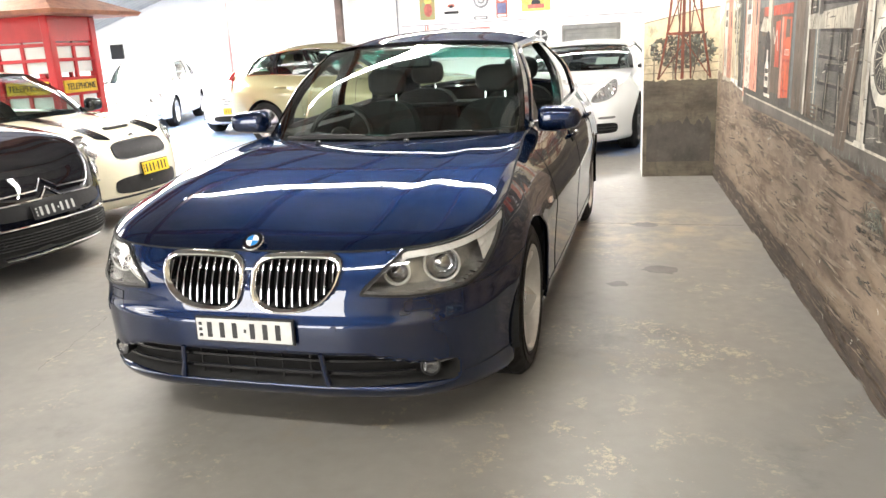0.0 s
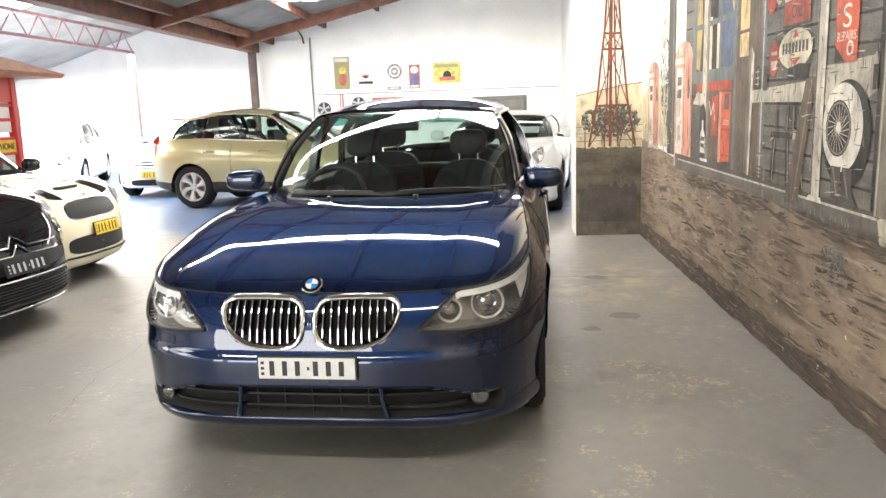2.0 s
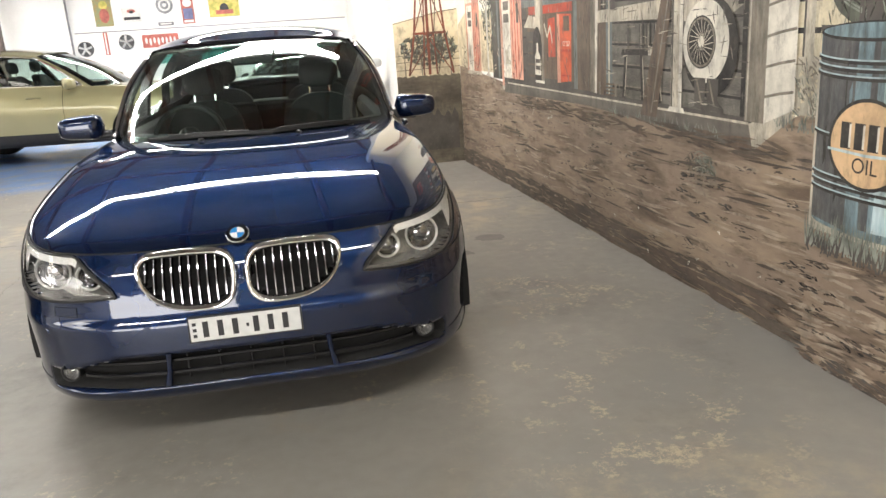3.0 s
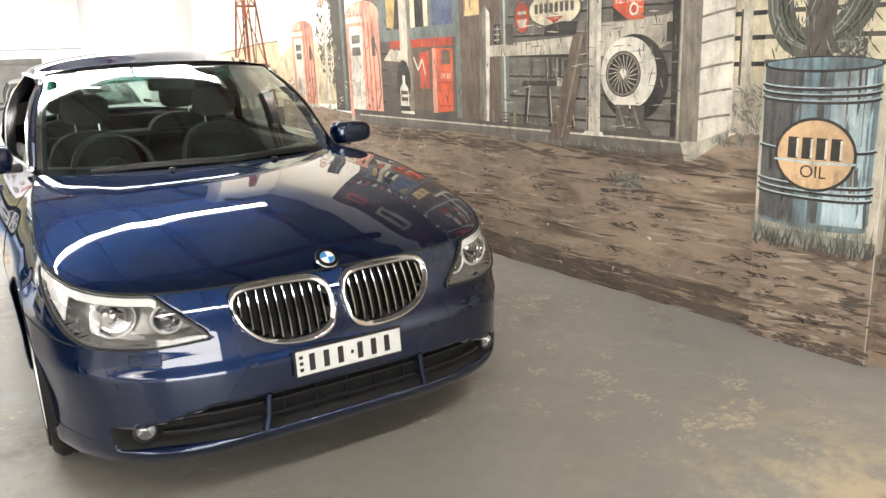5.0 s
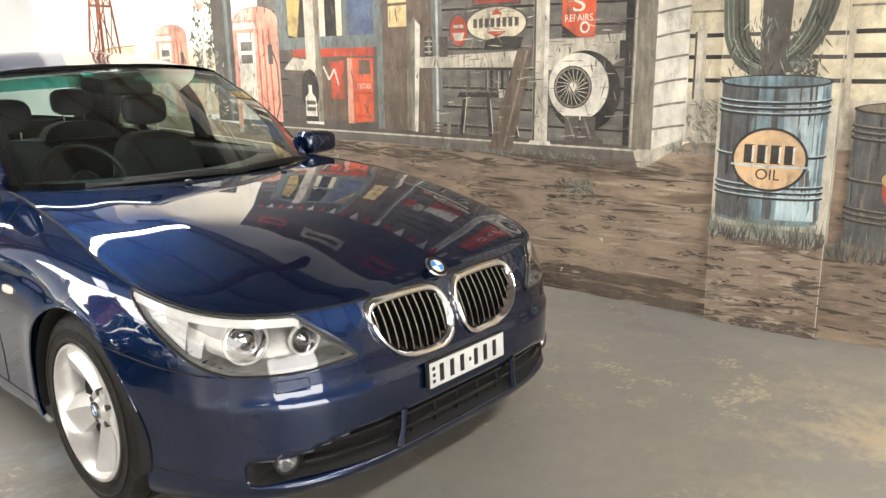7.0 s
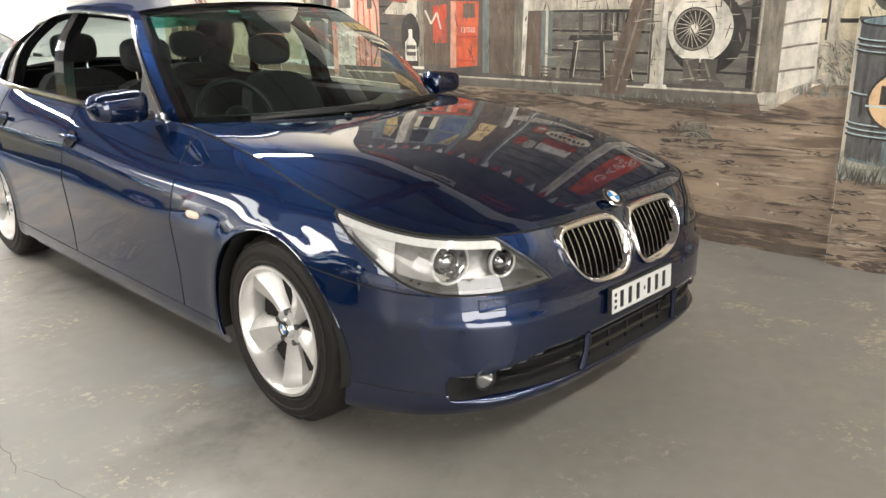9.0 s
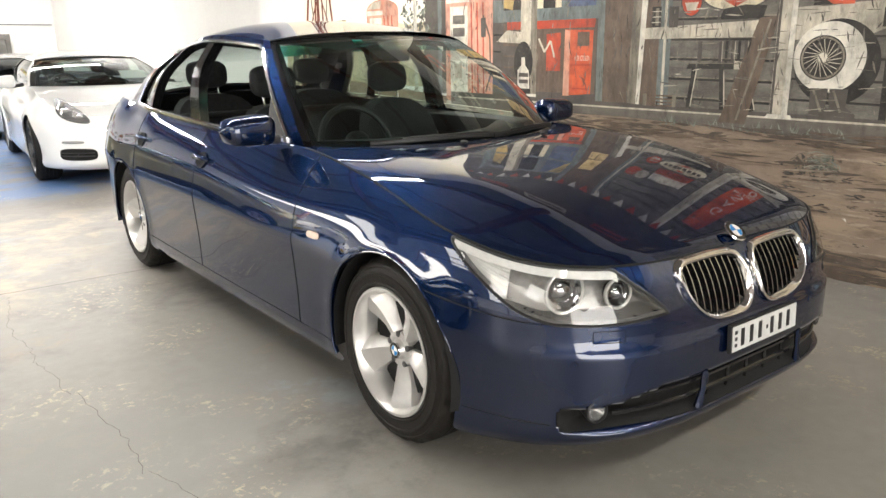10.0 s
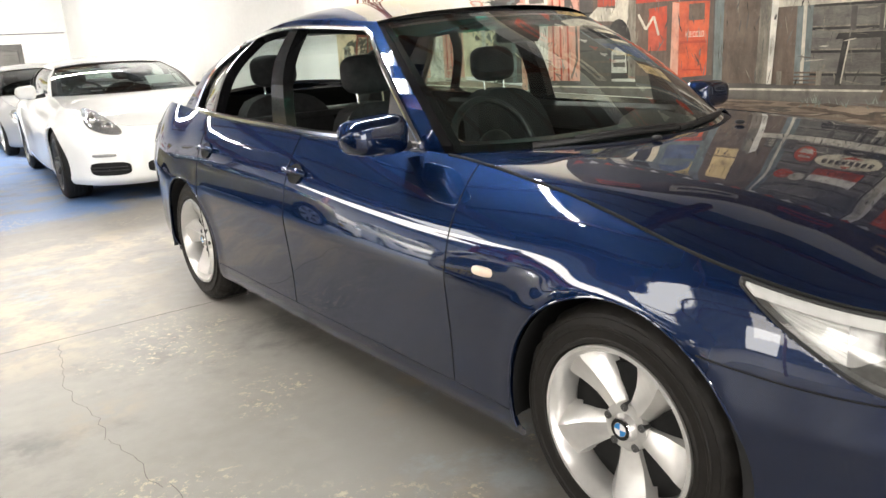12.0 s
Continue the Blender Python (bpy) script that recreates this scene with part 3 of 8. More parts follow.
def seat(parent, x, y, z, w=0.50):
    """A seat with cushion, backrest and a headrest on two bright rods."""
    g = Geo()
    g.box((x, y, z + 0.10), (w, 0.52, 0.20), 0, pose(0, 0, 0, 6), 0.06)
    s = part("seat", g, M_SEAT, parent, "dark cloth car seat")
    g = Geo()
    pts = np.zeros((9, 9, 3))
    hw = curve([(0, w / 2), (0.4, w / 2 + 0.01), (0.75, w / 2 - 0.02), (1, w / 2 - 0.10)])
    for i in range(9):
        for j in range(9):
            v, u = i / 8, -1 + j / 4
            b = 0.02 * (abs(u) > 0.7)
            pts[i, j] = (x + float(hw(v)) * u, y + 0.20 + 0.16 * v - b - 0.02 * math.sin(v * 3), z + 0.12 + 0.56 * v - 0.03 * abs(u) ** 3 * (v > 0.9))
    back = pts.copy()
    back[..., 1] += 0.11
    g.grid(pts, 0, True).grid(back, 0)
    for e0, e1 in ((pts[0], back[0]), (pts[-1][::-1], back[-1][::-1]), (pts[::-1, 0], back[::-1, 0]), (pts[:, -1], back[:, -1])):
        g.grid(np.stack([e0, e1]), 0)
    part("backrest", g, M_SEAT, s, sharp=60)
    g = Geo()
    g.ball((0, 0, 0), 1, 14)
    g.v = [(x + 0.130 * math.copysign(abs(a) ** 0.62, a), y + 0.43 + 0.05 * math.copysign(abs(c) ** 0.7, c) + 0.012 * d, z + 0.80 + 0.085 * math.copysign(abs(d) ** 0.62, d)) for a, c, d in g.v]
    h = part("headrest", g, M_SEAT, s)
    for q in (-0.065, 0.065):
        g = Geo().tube([(x + q, y + 0.41, z + 0.62), (x + q, y + 0.425, z + 0.74)], 0.006, 6)
        part("headrest_rod", g, M_CHROME, s)
    return s


def build_car(p, name, label, m, paint, detail=1, group="", glass=None, alloy=None):
    """A whole car from its figures. detail 2: split panels with gaps."""
    root = thing(name, label, "car", m, group)
    b = Body(p)
    glass = glass or M_GLASS
    ya, yc, yh, yt = p["ya"], p["yc"], p["yh"], p["yt"]
    step = 0.02 if detail == 2 else 0.05
    if detail == 2:
        p["panels"](b, root, paint)
    else:
        rows = np.r_[0, 0.04, 0.09, np.linspace(0.15, 0.72, 10), 0.79, 0.85, 0.9, 0.94, 0.97, 1.0]
        b.belt(root, paint, rows, [b.s_y(y) for y in (yh, ya, yc, yt)], p.get("classify", lambda *a: 0), p.get("names", {0: ("body", None, "")}), step, 0.0)
    k = 41 if detail == 2 else 21
    # Bonnet
    n1 = 61 if detail == 2 else 31
    sf = np.linspace(-float(b.s_y(yh)), float(b.s_y(yh)), n1)
    gp = 0.003
    front = b.at(np.where(np.abs(sf) < 1e-9, 1e-9, sf), v=np.ones(n1))
    side = b.top(yh, ya, k)
    mside = side * (-1, 1, 1)
    q = np.linspace(-1, 1, n1)
    cy, cz = p["cowl"]
    az = side[-1]
    rear = np.stack([az[0] * q, cy + (az[1] - cy) * np.abs(q) ** 2.3, cz + (az[2] - cz) * q ** 2], 1)
    hood = coons(front, rear, mside, side)
    u, w = np.meshgrid(q, np.linspace(0, 1, k), indexing="ij")
    crown = p["crown"] * (1 - np.abs(u) ** p.get("crown_n", 2.6)) * (w ** 0.55) * (1 - w) ** 0.9 * 2.1
    hood[..., 2] += crown
    if p.get("ridge"):
        for sg in (-1, 1):
            line = sg * (0.42 + 0.34 * w)
            hood[..., 2] += p["ridge"] * np.exp(-((u - line) / 0.09) ** 2) * np.clip(w * 6, 0, 1) * np.clip((1 - w) * 5, 0, 1)
    hood[:, :, 2] += 0.0015
    g = Geo().grid(hood, 0, True)
    bonnet = part("bonnet", g, paint, root, sharp=60)
    p["_hood"] = hood
    # Windscreen
    tc, ts = p["top_c"], p["top_s"]
    bot = np.stack([(az[0] - 0.01) * q, cy + 0.035 + (az[1] - cy - 0.02) * np.abs(q) ** 2.3, cz - 0.008 + (az[2] - cz + 0.008) * q ** 2], 1)
    topc = np.stack([ts[0] * q, tc[0] + (ts[1] - tc[0]) * np.abs(q) ** 2.2, tc[1] + (ts[2] - tc[1]) * np.abs(q) ** 2.2], 1)
    a0, a1 = Vector(bot[-1]), Vector(topc[-1])
    mid = (a0 + a1) / 2 + Vector((0.022, -0.012, 0.022)) * p.get("abow", 1)
    aline = smooth3([a0, mid, a1], k)
    scr = coons(bot, topc, aline * (-1, 1, 1), aline)
    bow = np.sin(np.pi * w) * (1 - u ** 2)
    scr[..., 1] -= 0.025 * bow * p.get("bow", 1.0)
    scr[..., 2] += 0.02 * bow * p.get("bow", 1.0)
    kk = p.get("screen_in", 0.045)
    i0, i1 = int(round(n1 * kk)), n1 - int(round(n1 * kk))
    part("windscreen", Geo().grid(scr[i0:i1, :-1]), glass, root, "clear windscreen")
    band = Geo()
    inner = scr.copy()
    inner[..., 1] += 0.004
    inner[..., 2] -= 0.004
    band.grid(inner[:i0 + 2]).grid(inner[i1 - 2:]).grid(inner[:, :3]).grid(inner[:, -3:])
    part("screen_band", band, M_GLOSSBLACK, root)
    if detail == 2:
        tint = scr[i0:i1, -9:-3].copy()
        tint[..., 1] += 0.003
        tint[..., 2] -= 0.003
        part("tint_band", Geo().grid(tint), M_TINT, root, "green shade band along the screen's top")
    # Rear screen and deck
    cside = b.top(yc, yt, k)
    sr = np.linspace(float(b.s_y(yt)), b.len, 16)
    rearedge = b.at(sr, v=np.ones(16))
    rearedge = resample(np.concatenate([rearedge[:-1] * (-1, 1, 1), rearedge[-1:], rearedge[:-1][::-1]]), n1)
    dy, dz = p["deck"]
    cz0 = cside[0]
    dfront = np.stack([cz0[0] * q, dy + (cz0[1] - dy) * np.abs(q) ** 2.2, dz + (cz0[2] - dz) * q ** 2], 1)
    deck = coons(dfront, rearedge, cside * (-1, 1, 1), cside)
    deck[..., 2] += p.get("deck_crown", 0.015) * (1 - u ** 2) * np.sin(np.pi * w)
    part("boot_lid", Geo().grid(deck), paint, root)
    rc, rs = p["rear_c"], p["rear_s"]
    rtop = np.stack([rs[0] * q, rc[0] + (rs[1] - rc[0]) * np.abs(q) ** 2.2, rc[1] + (rs[2] - rc[1]) * np.abs(q) ** 2.2], 1)
    cl = smooth3([dfront[-1], (dfront[-1] + rtop[-1]) / 2 + (0.025, 0.02, 0.02), rtop[-1]], k)
    rw = coons(dfront, rtop, cl * (-1, 1, 1), cl)
    rw[..., 1] += 0.02 * bow
    rw[..., 2] += 0.02 * bow
    i2 = int(n1 * p.get("rear_in", 0.1))
    part("rear_window", Geo().grid(rw[i2:n1 - i2, 2:-2], 0, True), p.get("rear_glass", glass), root, "rear window glass")
    frame_ = Geo()
    for blk in (rw[:i2 + 1], rw[n1 - i2 - 1:], rw[i2:n1 - i2, :3], rw[i2:n1 - i2, -3:]):
        frame_.grid(blk, 0, True)
    part("rear_frame", frame_, paint, root)
    # Roof
    rail = smooth3([topc[-1], p["rail"], rtop[-1]], k)
    roof = coons(topc, rtop, rail * (-1, 1, 1), rail)
    roof[..., 2] += p["roof_crown"] * (1 - np.abs(u) ** 2.5) * np.sin(np.pi * w) + 0.012 * (1 - np.abs(u) ** 6)
    part("roof", Geo().grid(roof), paint, root, sharp=60)
    lin = roof.copy()
    lin[..., 2] -= 0.03
    part("headliner", Geo().grid(lin[1:-1, 1:-1], 0, True), M_HEADLINER, root)
    # Flanks of the cabin
    ub = sorted(set([0, 1] + [a for s_ in p["windows"] for a in s_[:2]]))
    us = []
    for a, c in zip(ub[:-1], ub[1:]):
        us += list(np.linspace(a, c, max(2, int((c - a) * 40) + 1))[:-1])
    us = np.array(us + [1.0])
    vl, vh = p.get("vlo", 0.05), p.get("vhi", 0.90)
    vs = np.r_[0, vl, np.linspace(vl, vh, 9)[1:], 1.0]
    fine = 120
    bt, rl = resample(b.top(ya, yc, fine), fine), resample(rail, fine)
    bt[0], rl[0] = aline[0], aline[-1]
    nv = 40
    al, cll = resample(aline, nv), resample(cl, nv)
    cl_side = coons(bt, rl, al, cll)
    uu, ww = np.meshgrid(np.linspace(0, 1, fine), np.linspace(0, 1, nv), indexing="ij")
    cl_side[..., 0] += p.get("barrel", 0.03) * np.sin(np.pi * ww) * np.sin(np.pi * np.clip(uu * 1.0, 0, 1)) ** 0.5

    def sp(a, c, d=0.0):
        x, y = np.clip(a, 0, 1) * (fine - 1), np.clip(c, 0, 1) * (nv - 1)
        i, j = int(min(x, fine - 2)), int(min(y, nv - 2))
        fx, fy = x - i, y - j
        pt = (cl_side[i, j] * (1 - fx) * (1 - fy) + cl_side[i + 1, j] * fx * (1 - fy) + cl_side[i, j + 1] * (1 - fx) * fy + cl_side[i + 1, j + 1] * fx * fy)
        return pt + np.array((d * 0.92, 0, d * 0.38))
    sx = Geo()
    pillars, frames = {}, []
    for i in range(len(us) - 1):
        for j in range(len(vs) - 1):
            um, vm = (us[i] + us[i + 1]) / 2, (vs[j] + vs[j + 1]) / 2
            if any(a < um < c and vl < vm < vh for a, c, *_ in p["windows"]):
                continue
            quad = [sp(us[i], vs[j]), sp(us[i + 1], vs[j]), sp(us[i + 1], vs[j + 1]), sp(us[i], vs[j + 1])]
            inner_pillar = p["windows"][0][0] < um < p["windows"][-1][1]
            at_ = sum(um > c for _, c, *_r in p["windows"])
            (pillars.setdefault(at_, Geo()) if (inner_pillar and vl < vm < vh) else sx).add(quad, [(0, 1, 2, 3)])
    # Thickness of the pillars round each pane
    for a, c, *_ in p["windows"]:
        loop = [(a, vl), (c, vl), (c, vh), (a, vh)]
        sb = Geo()
        for (a0_, v0_), (a1_, v1_) in zip(loop, loop[1:] + loop[:1]):
            e = np.linspace(0, 1, 9)
            o1 = np.array([sp(a0_ + (a1_ - a0_) * t, v0_ + (v1_ - v0_) * t) for t in e])
            o2 = np.array([sp(a0_ + (a1_ - a0_) * t, v0_ + (v1_ - v0_) * t, -0.05) for t in e])
            sb.grid(np.stack([o1, o2]), 0)
        frames.append(sb)
    for sg, nm in ((1, "left"), (-1, "right")):
        f = sx if sg > 0 else mirrored(sx)
        part("window_frame", f, p.get("frame_paint", paint), root, sharp=50)
        for nm_, gs in (("window_pillar", pillars.values()), ("window_surround", frames)):
            for q_ in gs:
                part(nm_, q_ if sg > 0 else mirrored(q_), p.get("pillar_mat", M_GLOSSBLACK), root, sharp=50)
        for a, c, *rest in p["windows"]:
            if rest and sg in rest[0]:
                continue
            e = np.array([[sp(x, y, -0.012) for y in np.linspace(vl, vh, 8)] for x in np.linspace(a, c, 12)])
            e[..., 0] *= sg
            part("side_window", Geo().grid(e, 0, sg < 0), glass, root, "side window glass")
        if p.get("bright", True):
            w0, w1 = p["windows"][0][0], p["windows"][-1][1]
            ln = [sp(w0 + (w1 - w0) * t, vl * 0.55, 0.004) * (sg, 1, 1) for t in np.linspace(0, 1, 40)]
            up = [sp(w0, vl + (vh - vl) * t, 0.004) * (sg, 1, 1) for t in np.linspace(0, 0.94, 16)]
            tp = [sp(w0 + (w1 - w0) * t, vh + 0.02, 0.004) * (sg, 1, 1) for t in np.linspace(0.02, 0.98, 40)]
            dn = [sp(w1 + 0.004, vh + (vl - vh) * t, 0.004) * (sg, 1, 1) for t in np.linspace(0.04, 1, 14)]
            g = Geo().tube(ln, 0.012, 6, flat=1.0).tube(up + tp + dn, 0.010, 6)
            part("bright_trim", g, M_SATIN, root, "bright metal window trim")
    p["_sp"] = sp
    # Arch liners and floor
    for ya_, za, ra in b.axles:
        for sg in (-1, 1):
            g = Geo()
            x0 = float(np.interp(ya_, b.o[:, 1], b.o[:, 0])) - 0.02
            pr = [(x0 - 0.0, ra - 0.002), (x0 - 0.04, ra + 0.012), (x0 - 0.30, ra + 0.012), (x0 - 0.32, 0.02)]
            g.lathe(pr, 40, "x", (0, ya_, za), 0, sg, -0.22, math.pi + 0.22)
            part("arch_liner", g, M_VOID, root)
            if detail == 2:
                lip = [b.at(np.array(float(b.s_y(ya_ + ra * math.cos(a)))), z=np.array(za + ra * math.sin(a)), d=-0.002) * (sg, 1, 1) for a in np.linspace(-0.30, math.pi + 0.30, 50)]
                part("arch_lip", Geo().tube(lip, 0.0042, 8), paint, root)
    g = Geo()
    g.box((0, p["wb"] / 2, p["zfloor"] + 0.02), (1.3, p["wb"] + 2 * min(p["fo"], p["ro"], 0.8) - 0.36, 0.04))
    g.box((0, p["wb"] / 2, p["zfloor"] + 0.08), (1.55, p["wb"] - 0.9, 0.16))
    part("underbody", g, M_VOID, root)
    # Wheels
    r, tw, rim = p["tyre"]
    for yy in (0.0, p["wb"]):
        for sg in (-1, 1):
            wheel(root, sg, yy, p["wheel_x"], r, tw, rim, p.get("style", "star"), alloy, 72 if detail == 2 else 40, detail == 2, phase=p.get("phase", 0.3) + (0.5 if yy else 0))
    # Cabin
    zf = p.get("seat_z", 0.42)
    for x in (-0.37, 0.37):
        seat(root, x, p["seat_y"], zf)
        seat(root, x, p["seat_y"] + 0.95, zf + 0.02, w=0.56)
    g = Geo()
    dz_ = cz - 0.03
    e = np.array([[(az[0] * 0.95 * t, cy + 0.09 + (az[1] - cy) * abs(t) ** 2.3 + d, dz_ + h) for t in np.linspace(-1, 1, 15)] for d, h in ((0, -0.01), (0.18, 0.02), (0.33, 0.015), (0.42, -0.03), (0.43, -0.12), (0.40, -0.35))])
    g.grid(e, 0, True)
    part("dashboard", g, M_TRIMGREY if detail == 1 else M_BLACK, root, "dark dashboard", sharp=60)
    g = Geo()
    c = Vector((-0.37, p["seat_y"] - 0.42, cz - 0.045))
    mm = Matrix.Translation(c) @ pose(0, 0, 0, 66)
    g.tube([mm @ Vector((0.185 * math.cos(a), 0.185 * math.sin(a), 0)) for a in np.linspace(0, 2 * math.pi, 37)[:-1]], 0.015, 8, closed=True)
    g.add([mm @ Vector(q_) for q_ in ((-0.17, -0.03, 0), (0.17, -0.03, 0), (0.17, 0.02, 0), (-0.17, 0.02, 0))], [(0, 1, 2, 3)])
    g.ball(tuple(c), 0.065, 8)
    part("steering_wheel", g, M_BLACK, root)
    g = Geo().box((0, p["seat_y"] + 1.36, cz + 0.0), (1.25, 0.30, 0.03), 0, None, 0.01)
    part("parcel_shelf", g, M_SEAT, root)
    return root, b


def door_mirror(root, sign, base, head, size, paint, bk=0.0):
    """A door mirror: painted shell, dark foot, mirror glass that faces back."""
    hx, hy, hz = head
    w, d, h = size
    g = Geo()
    pts = np.zeros((15, 20, 3))
    for i in range(15):
        t = -1 + 2 * i / 14
        sh = max(1 - abs(t) ** 5.0, 0.0) ** 0.45
        for j in range(20):
            a = 2 * math.pi * j / 20
            ca, sa = math.cos(a), math.sin(a)
            yy = d * (abs(ca) ** 0.55 * (1 if ca > 0 else -1)) * (0.9 if ca < 0 else 0.35) * sh
            zz = h / 2 * (abs(sa) ** 0.55 * (1 if sa > 0 else -1)) * sh * (1 - 0.12 * t)
            pts[i, j] = (sign * (hx + w / 2 * t), hy + yy, hz + zz)
    pts = np.concatenate([pts, pts[:, :1]], 1)
    g.grid(pts, 0, sign > 0)
    shell = part("door_mirror", g, paint, root, "door mirror in body colour", sharp=60)
    g = Geo()
    e = [(sign * (hx + w * 0.44 * math.copysign(abs(math.cos(a)) ** 0.5, math.cos(a))), hy + d * 0.36, hz + h * 0.42 * math.copysign(abs(math.sin(a)) ** 0.6, math.sin(a))) for a in np.linspace(0, 2 * math.pi, 25)[:-1]]
    g.add(e, [tuple(range(24)) if sign < 0 else tuple(range(24))[::-1]])
    part("mirror_glass", g, M_MIRROR, shell)
    g = Geo().tube([base, (sign * (hx - w * 0.42), hy, hz - h * 0.40), (sign * hx, hy, hz - h * 0.46)], [0.035, 0.025, 0.02], 10, flat=0.7)
    part("mirror_foot", g, M_BLACK, shell)
    return shell


# ---- the blue saloon ----
def sstep(a):
    a = np.clip(a, 0, 1)
    return a * a * (3 - 2 * a)


ROWS_MAIN = np.r_[np.linspace(0, 31 / 44, 32), np.linspace(31 / 44, 1, 27)[1:]]
V_BUMP, V_SILL = 31 / 44, 5 / 44
LAMP_X, LAMP_Y = 0.43, -0.30


KIDNEY = (0.186, 0.624, 0.158, 0.086)


def kidney_outline(k=1.0, n=56):
    """The grille half's outline, grown by k: a swept lower outer side and a pointed upper corner."""
    cx, cz, a, c = KIDNEY
    q = np.array([(-0.99, 0.05), (-0.95, 0.60), (-0.74, 0.92), (-0.2, 1.0), (0.40, 1.0), (0.82, 0.95), (1.0, 0.70), (0.97, 0.28), (0.84, -0.18), (0.60, -0.60), (0.26, -0.88), (-0.2, -1.0), (-0.68, -0.95), (-0.93, -0.60)])
    out, m = [], len(q)
    for t in np.linspace(0, m, n + 1)[:-1]:
        i, f = int(t), t - int(t)
        a0, a1, a2, a3 = (q[(i + j) % m] for j in (-1, 0, 1, 2))
        w = 0.5 * (2 * a1 + (a2 - a0) * f + (2 * a0 - 5 * a1 + 4 * a2 - a3) * f ** 2 + (3 * a1 - a0 - 3 * a2 + a3) * f ** 3)
        out.append((cx + a * w[0] + (k - 1) * 0.12 * w[0], cz + c * w[1] + (k - 1) * 0.12 * w[1]))
    return out


def in_kidney(x, z, k):
    """Whether points of the nose lie inside the grille's outline."""
    hit, pts = np.zeros(np.broadcast(x, z).shape, bool), kidney_outline(k, 28)
    for (x0, z0), (x1, z1) in zip(pts, pts[1:] + pts[:1]):
        hit ^= ((z0 > z) != (z1 > z)) & (x < x0 + (x1 - x0) * (z - z0) / (z1 - z0 + 1e-12))
    return hit


def intake_shape(x, y, z):
    """Depth of the air intake, of the grille and of the headlamp beds in the nose."""
    ax = np.abs(x)
    lo = 0.262 - 0.012 * sstep((ax - 0.3) / 0.4)
    hi = 0.376 - 0.052 * sstep((ax - 0.42) / 0.28)
    d = 0.06 * sstep((0.735 - ax) / 0.05) * sstep((z - lo) / 0.014) * sstep((hi - z) / 0.014)
    t = lamp_t(ax, y)
    lamp = 0.085 * sstep((z - lamp_low(np.clip(t, 0, 1)) - 0.002) / 0.012) * sstep((lamp_high(t, y) - 0.004 - z) / 0.010) * (t > 0.0) * (t < 1.0) * (1 - 0.6 * sstep((t - 0.55) / 0.35))
    return d + lamp + 0.055 * in_kidney(ax, z, 0.92)


# The headlamp's lower edge along its length, 0 at the grille, 1 at the wing
lamp_low = curve([(0, 0.591), (0.3, 0.579), (0.48, 0.581), (0.60, 0.599), (0.80, 0.676), (0.93, 0.738), (1, 0.778)])


def lamp_t(ax, y):
    """Where along the headlamp a point of the outline lies."""
    return np.interp(ax + y, LAMP_TABLE[0], LAMP_TABLE[1], left=-1, right=2)


def lamp_high(t, y):
    """The headlamp's upper edge: a slanting inner end, then the bonnet's edge."""
    top = LAMP_TABLE[2](y) - 0.006
    return np.where(t < 0.24, 0.596 + (top - 0.596) * (np.clip(t, 0, 1) / 0.24) ** 0.8, top)


SALOON = dict(
    fo=0.85, ro=1.119, wb=2.888, y1=0.05, y2=2.95, n=3.8, m=2.5, rn=3.6, rm=2.6,
    W=[(0.05, 0.905), (0.6, 0.915), (1.5, 0.922), (2.4, 0.922), (2.95, 0.915)],
    zt=[(-0.85, 0.725), (-0.60, 0.745), (-0.30, 0.796), (0.3, 0.912), (0.8, 0.952), (1.7, 0.972), (2.9, 1.012), (3.6, 1.045), (4.01, 1.030)],
    zb=[(-0.85, 0.205), (-0.72, 0.192), (-0.5, 0.172), (-0.3, 0.158), (0.4, 0.185), (2.5, 0.195), (3.2, 0.24), (4.01, 0.30)],
    ot=[(-0.85, 0.02), (-0.3, 0.06), (0.3, 0.115), (0.8, 0.165), (1.7, 0.115), (2.6, 0.12), (3.2, 0.17), (4.01, 0.15)],
    side=[(0, 0.045), (0.05, 0.026), (0.114, 0.020), (0.25, 0.018), (0.45, 0.008), (0.6, 0.0), (0.72, 0.0), (0.85, 0.006), (1, 0.012)],
    front=[(0, 0.045), (0.04, 0.020), (0.10, 0.005), (0.25, 0.0), (0.45, 0.0), (0.545, 0.002), (0.575, 0.013), (0.61, 0.021), (0.72, 0.032), (0.85, 0.057), (1.0, 0.105)],
    back=[(0, 0.08), (0.1, 0.01), (0.3, 0.0), (0.5, 0.01), (0.7, 0.05), (0.9, 0.07), (1.0, 0.09)],
    hub=0.325, arch=0.362, ya=0.80, yc=3.22, yh=LAMP_Y, yt=3.80, cowl=(0.42, 0.960), crown=0.046, crown_n=5.0, ridge=0.003,
    top_c=(1.28, 1.416), top_s=(0.575, 1.405, 1.388), rear_c=(2.80, 1.385), rear_s=(0.56, 2.68, 1.355), rail=(0.605, 2.0, 1.425),
    roof_crown=0.035, deck=(3.42, 1.095), zfloor=0.20, wheel_x=0.880, tyre=(0.331, 0.225, 0.223), seat_y=1.40, seat_z=0.38,
    crease=0.40, flare=0.006, bow=0.35, windows=[(0.045, 0.42, (-1, 1)), (0.475, 0.76, (-1,)), (0.775, 0.90)], recess=intake_shape, style="star", screen_in=0.02, pillar_mat=M_GLOSSBLACK, frame_paint=None, phase=-0.33, glass=None)


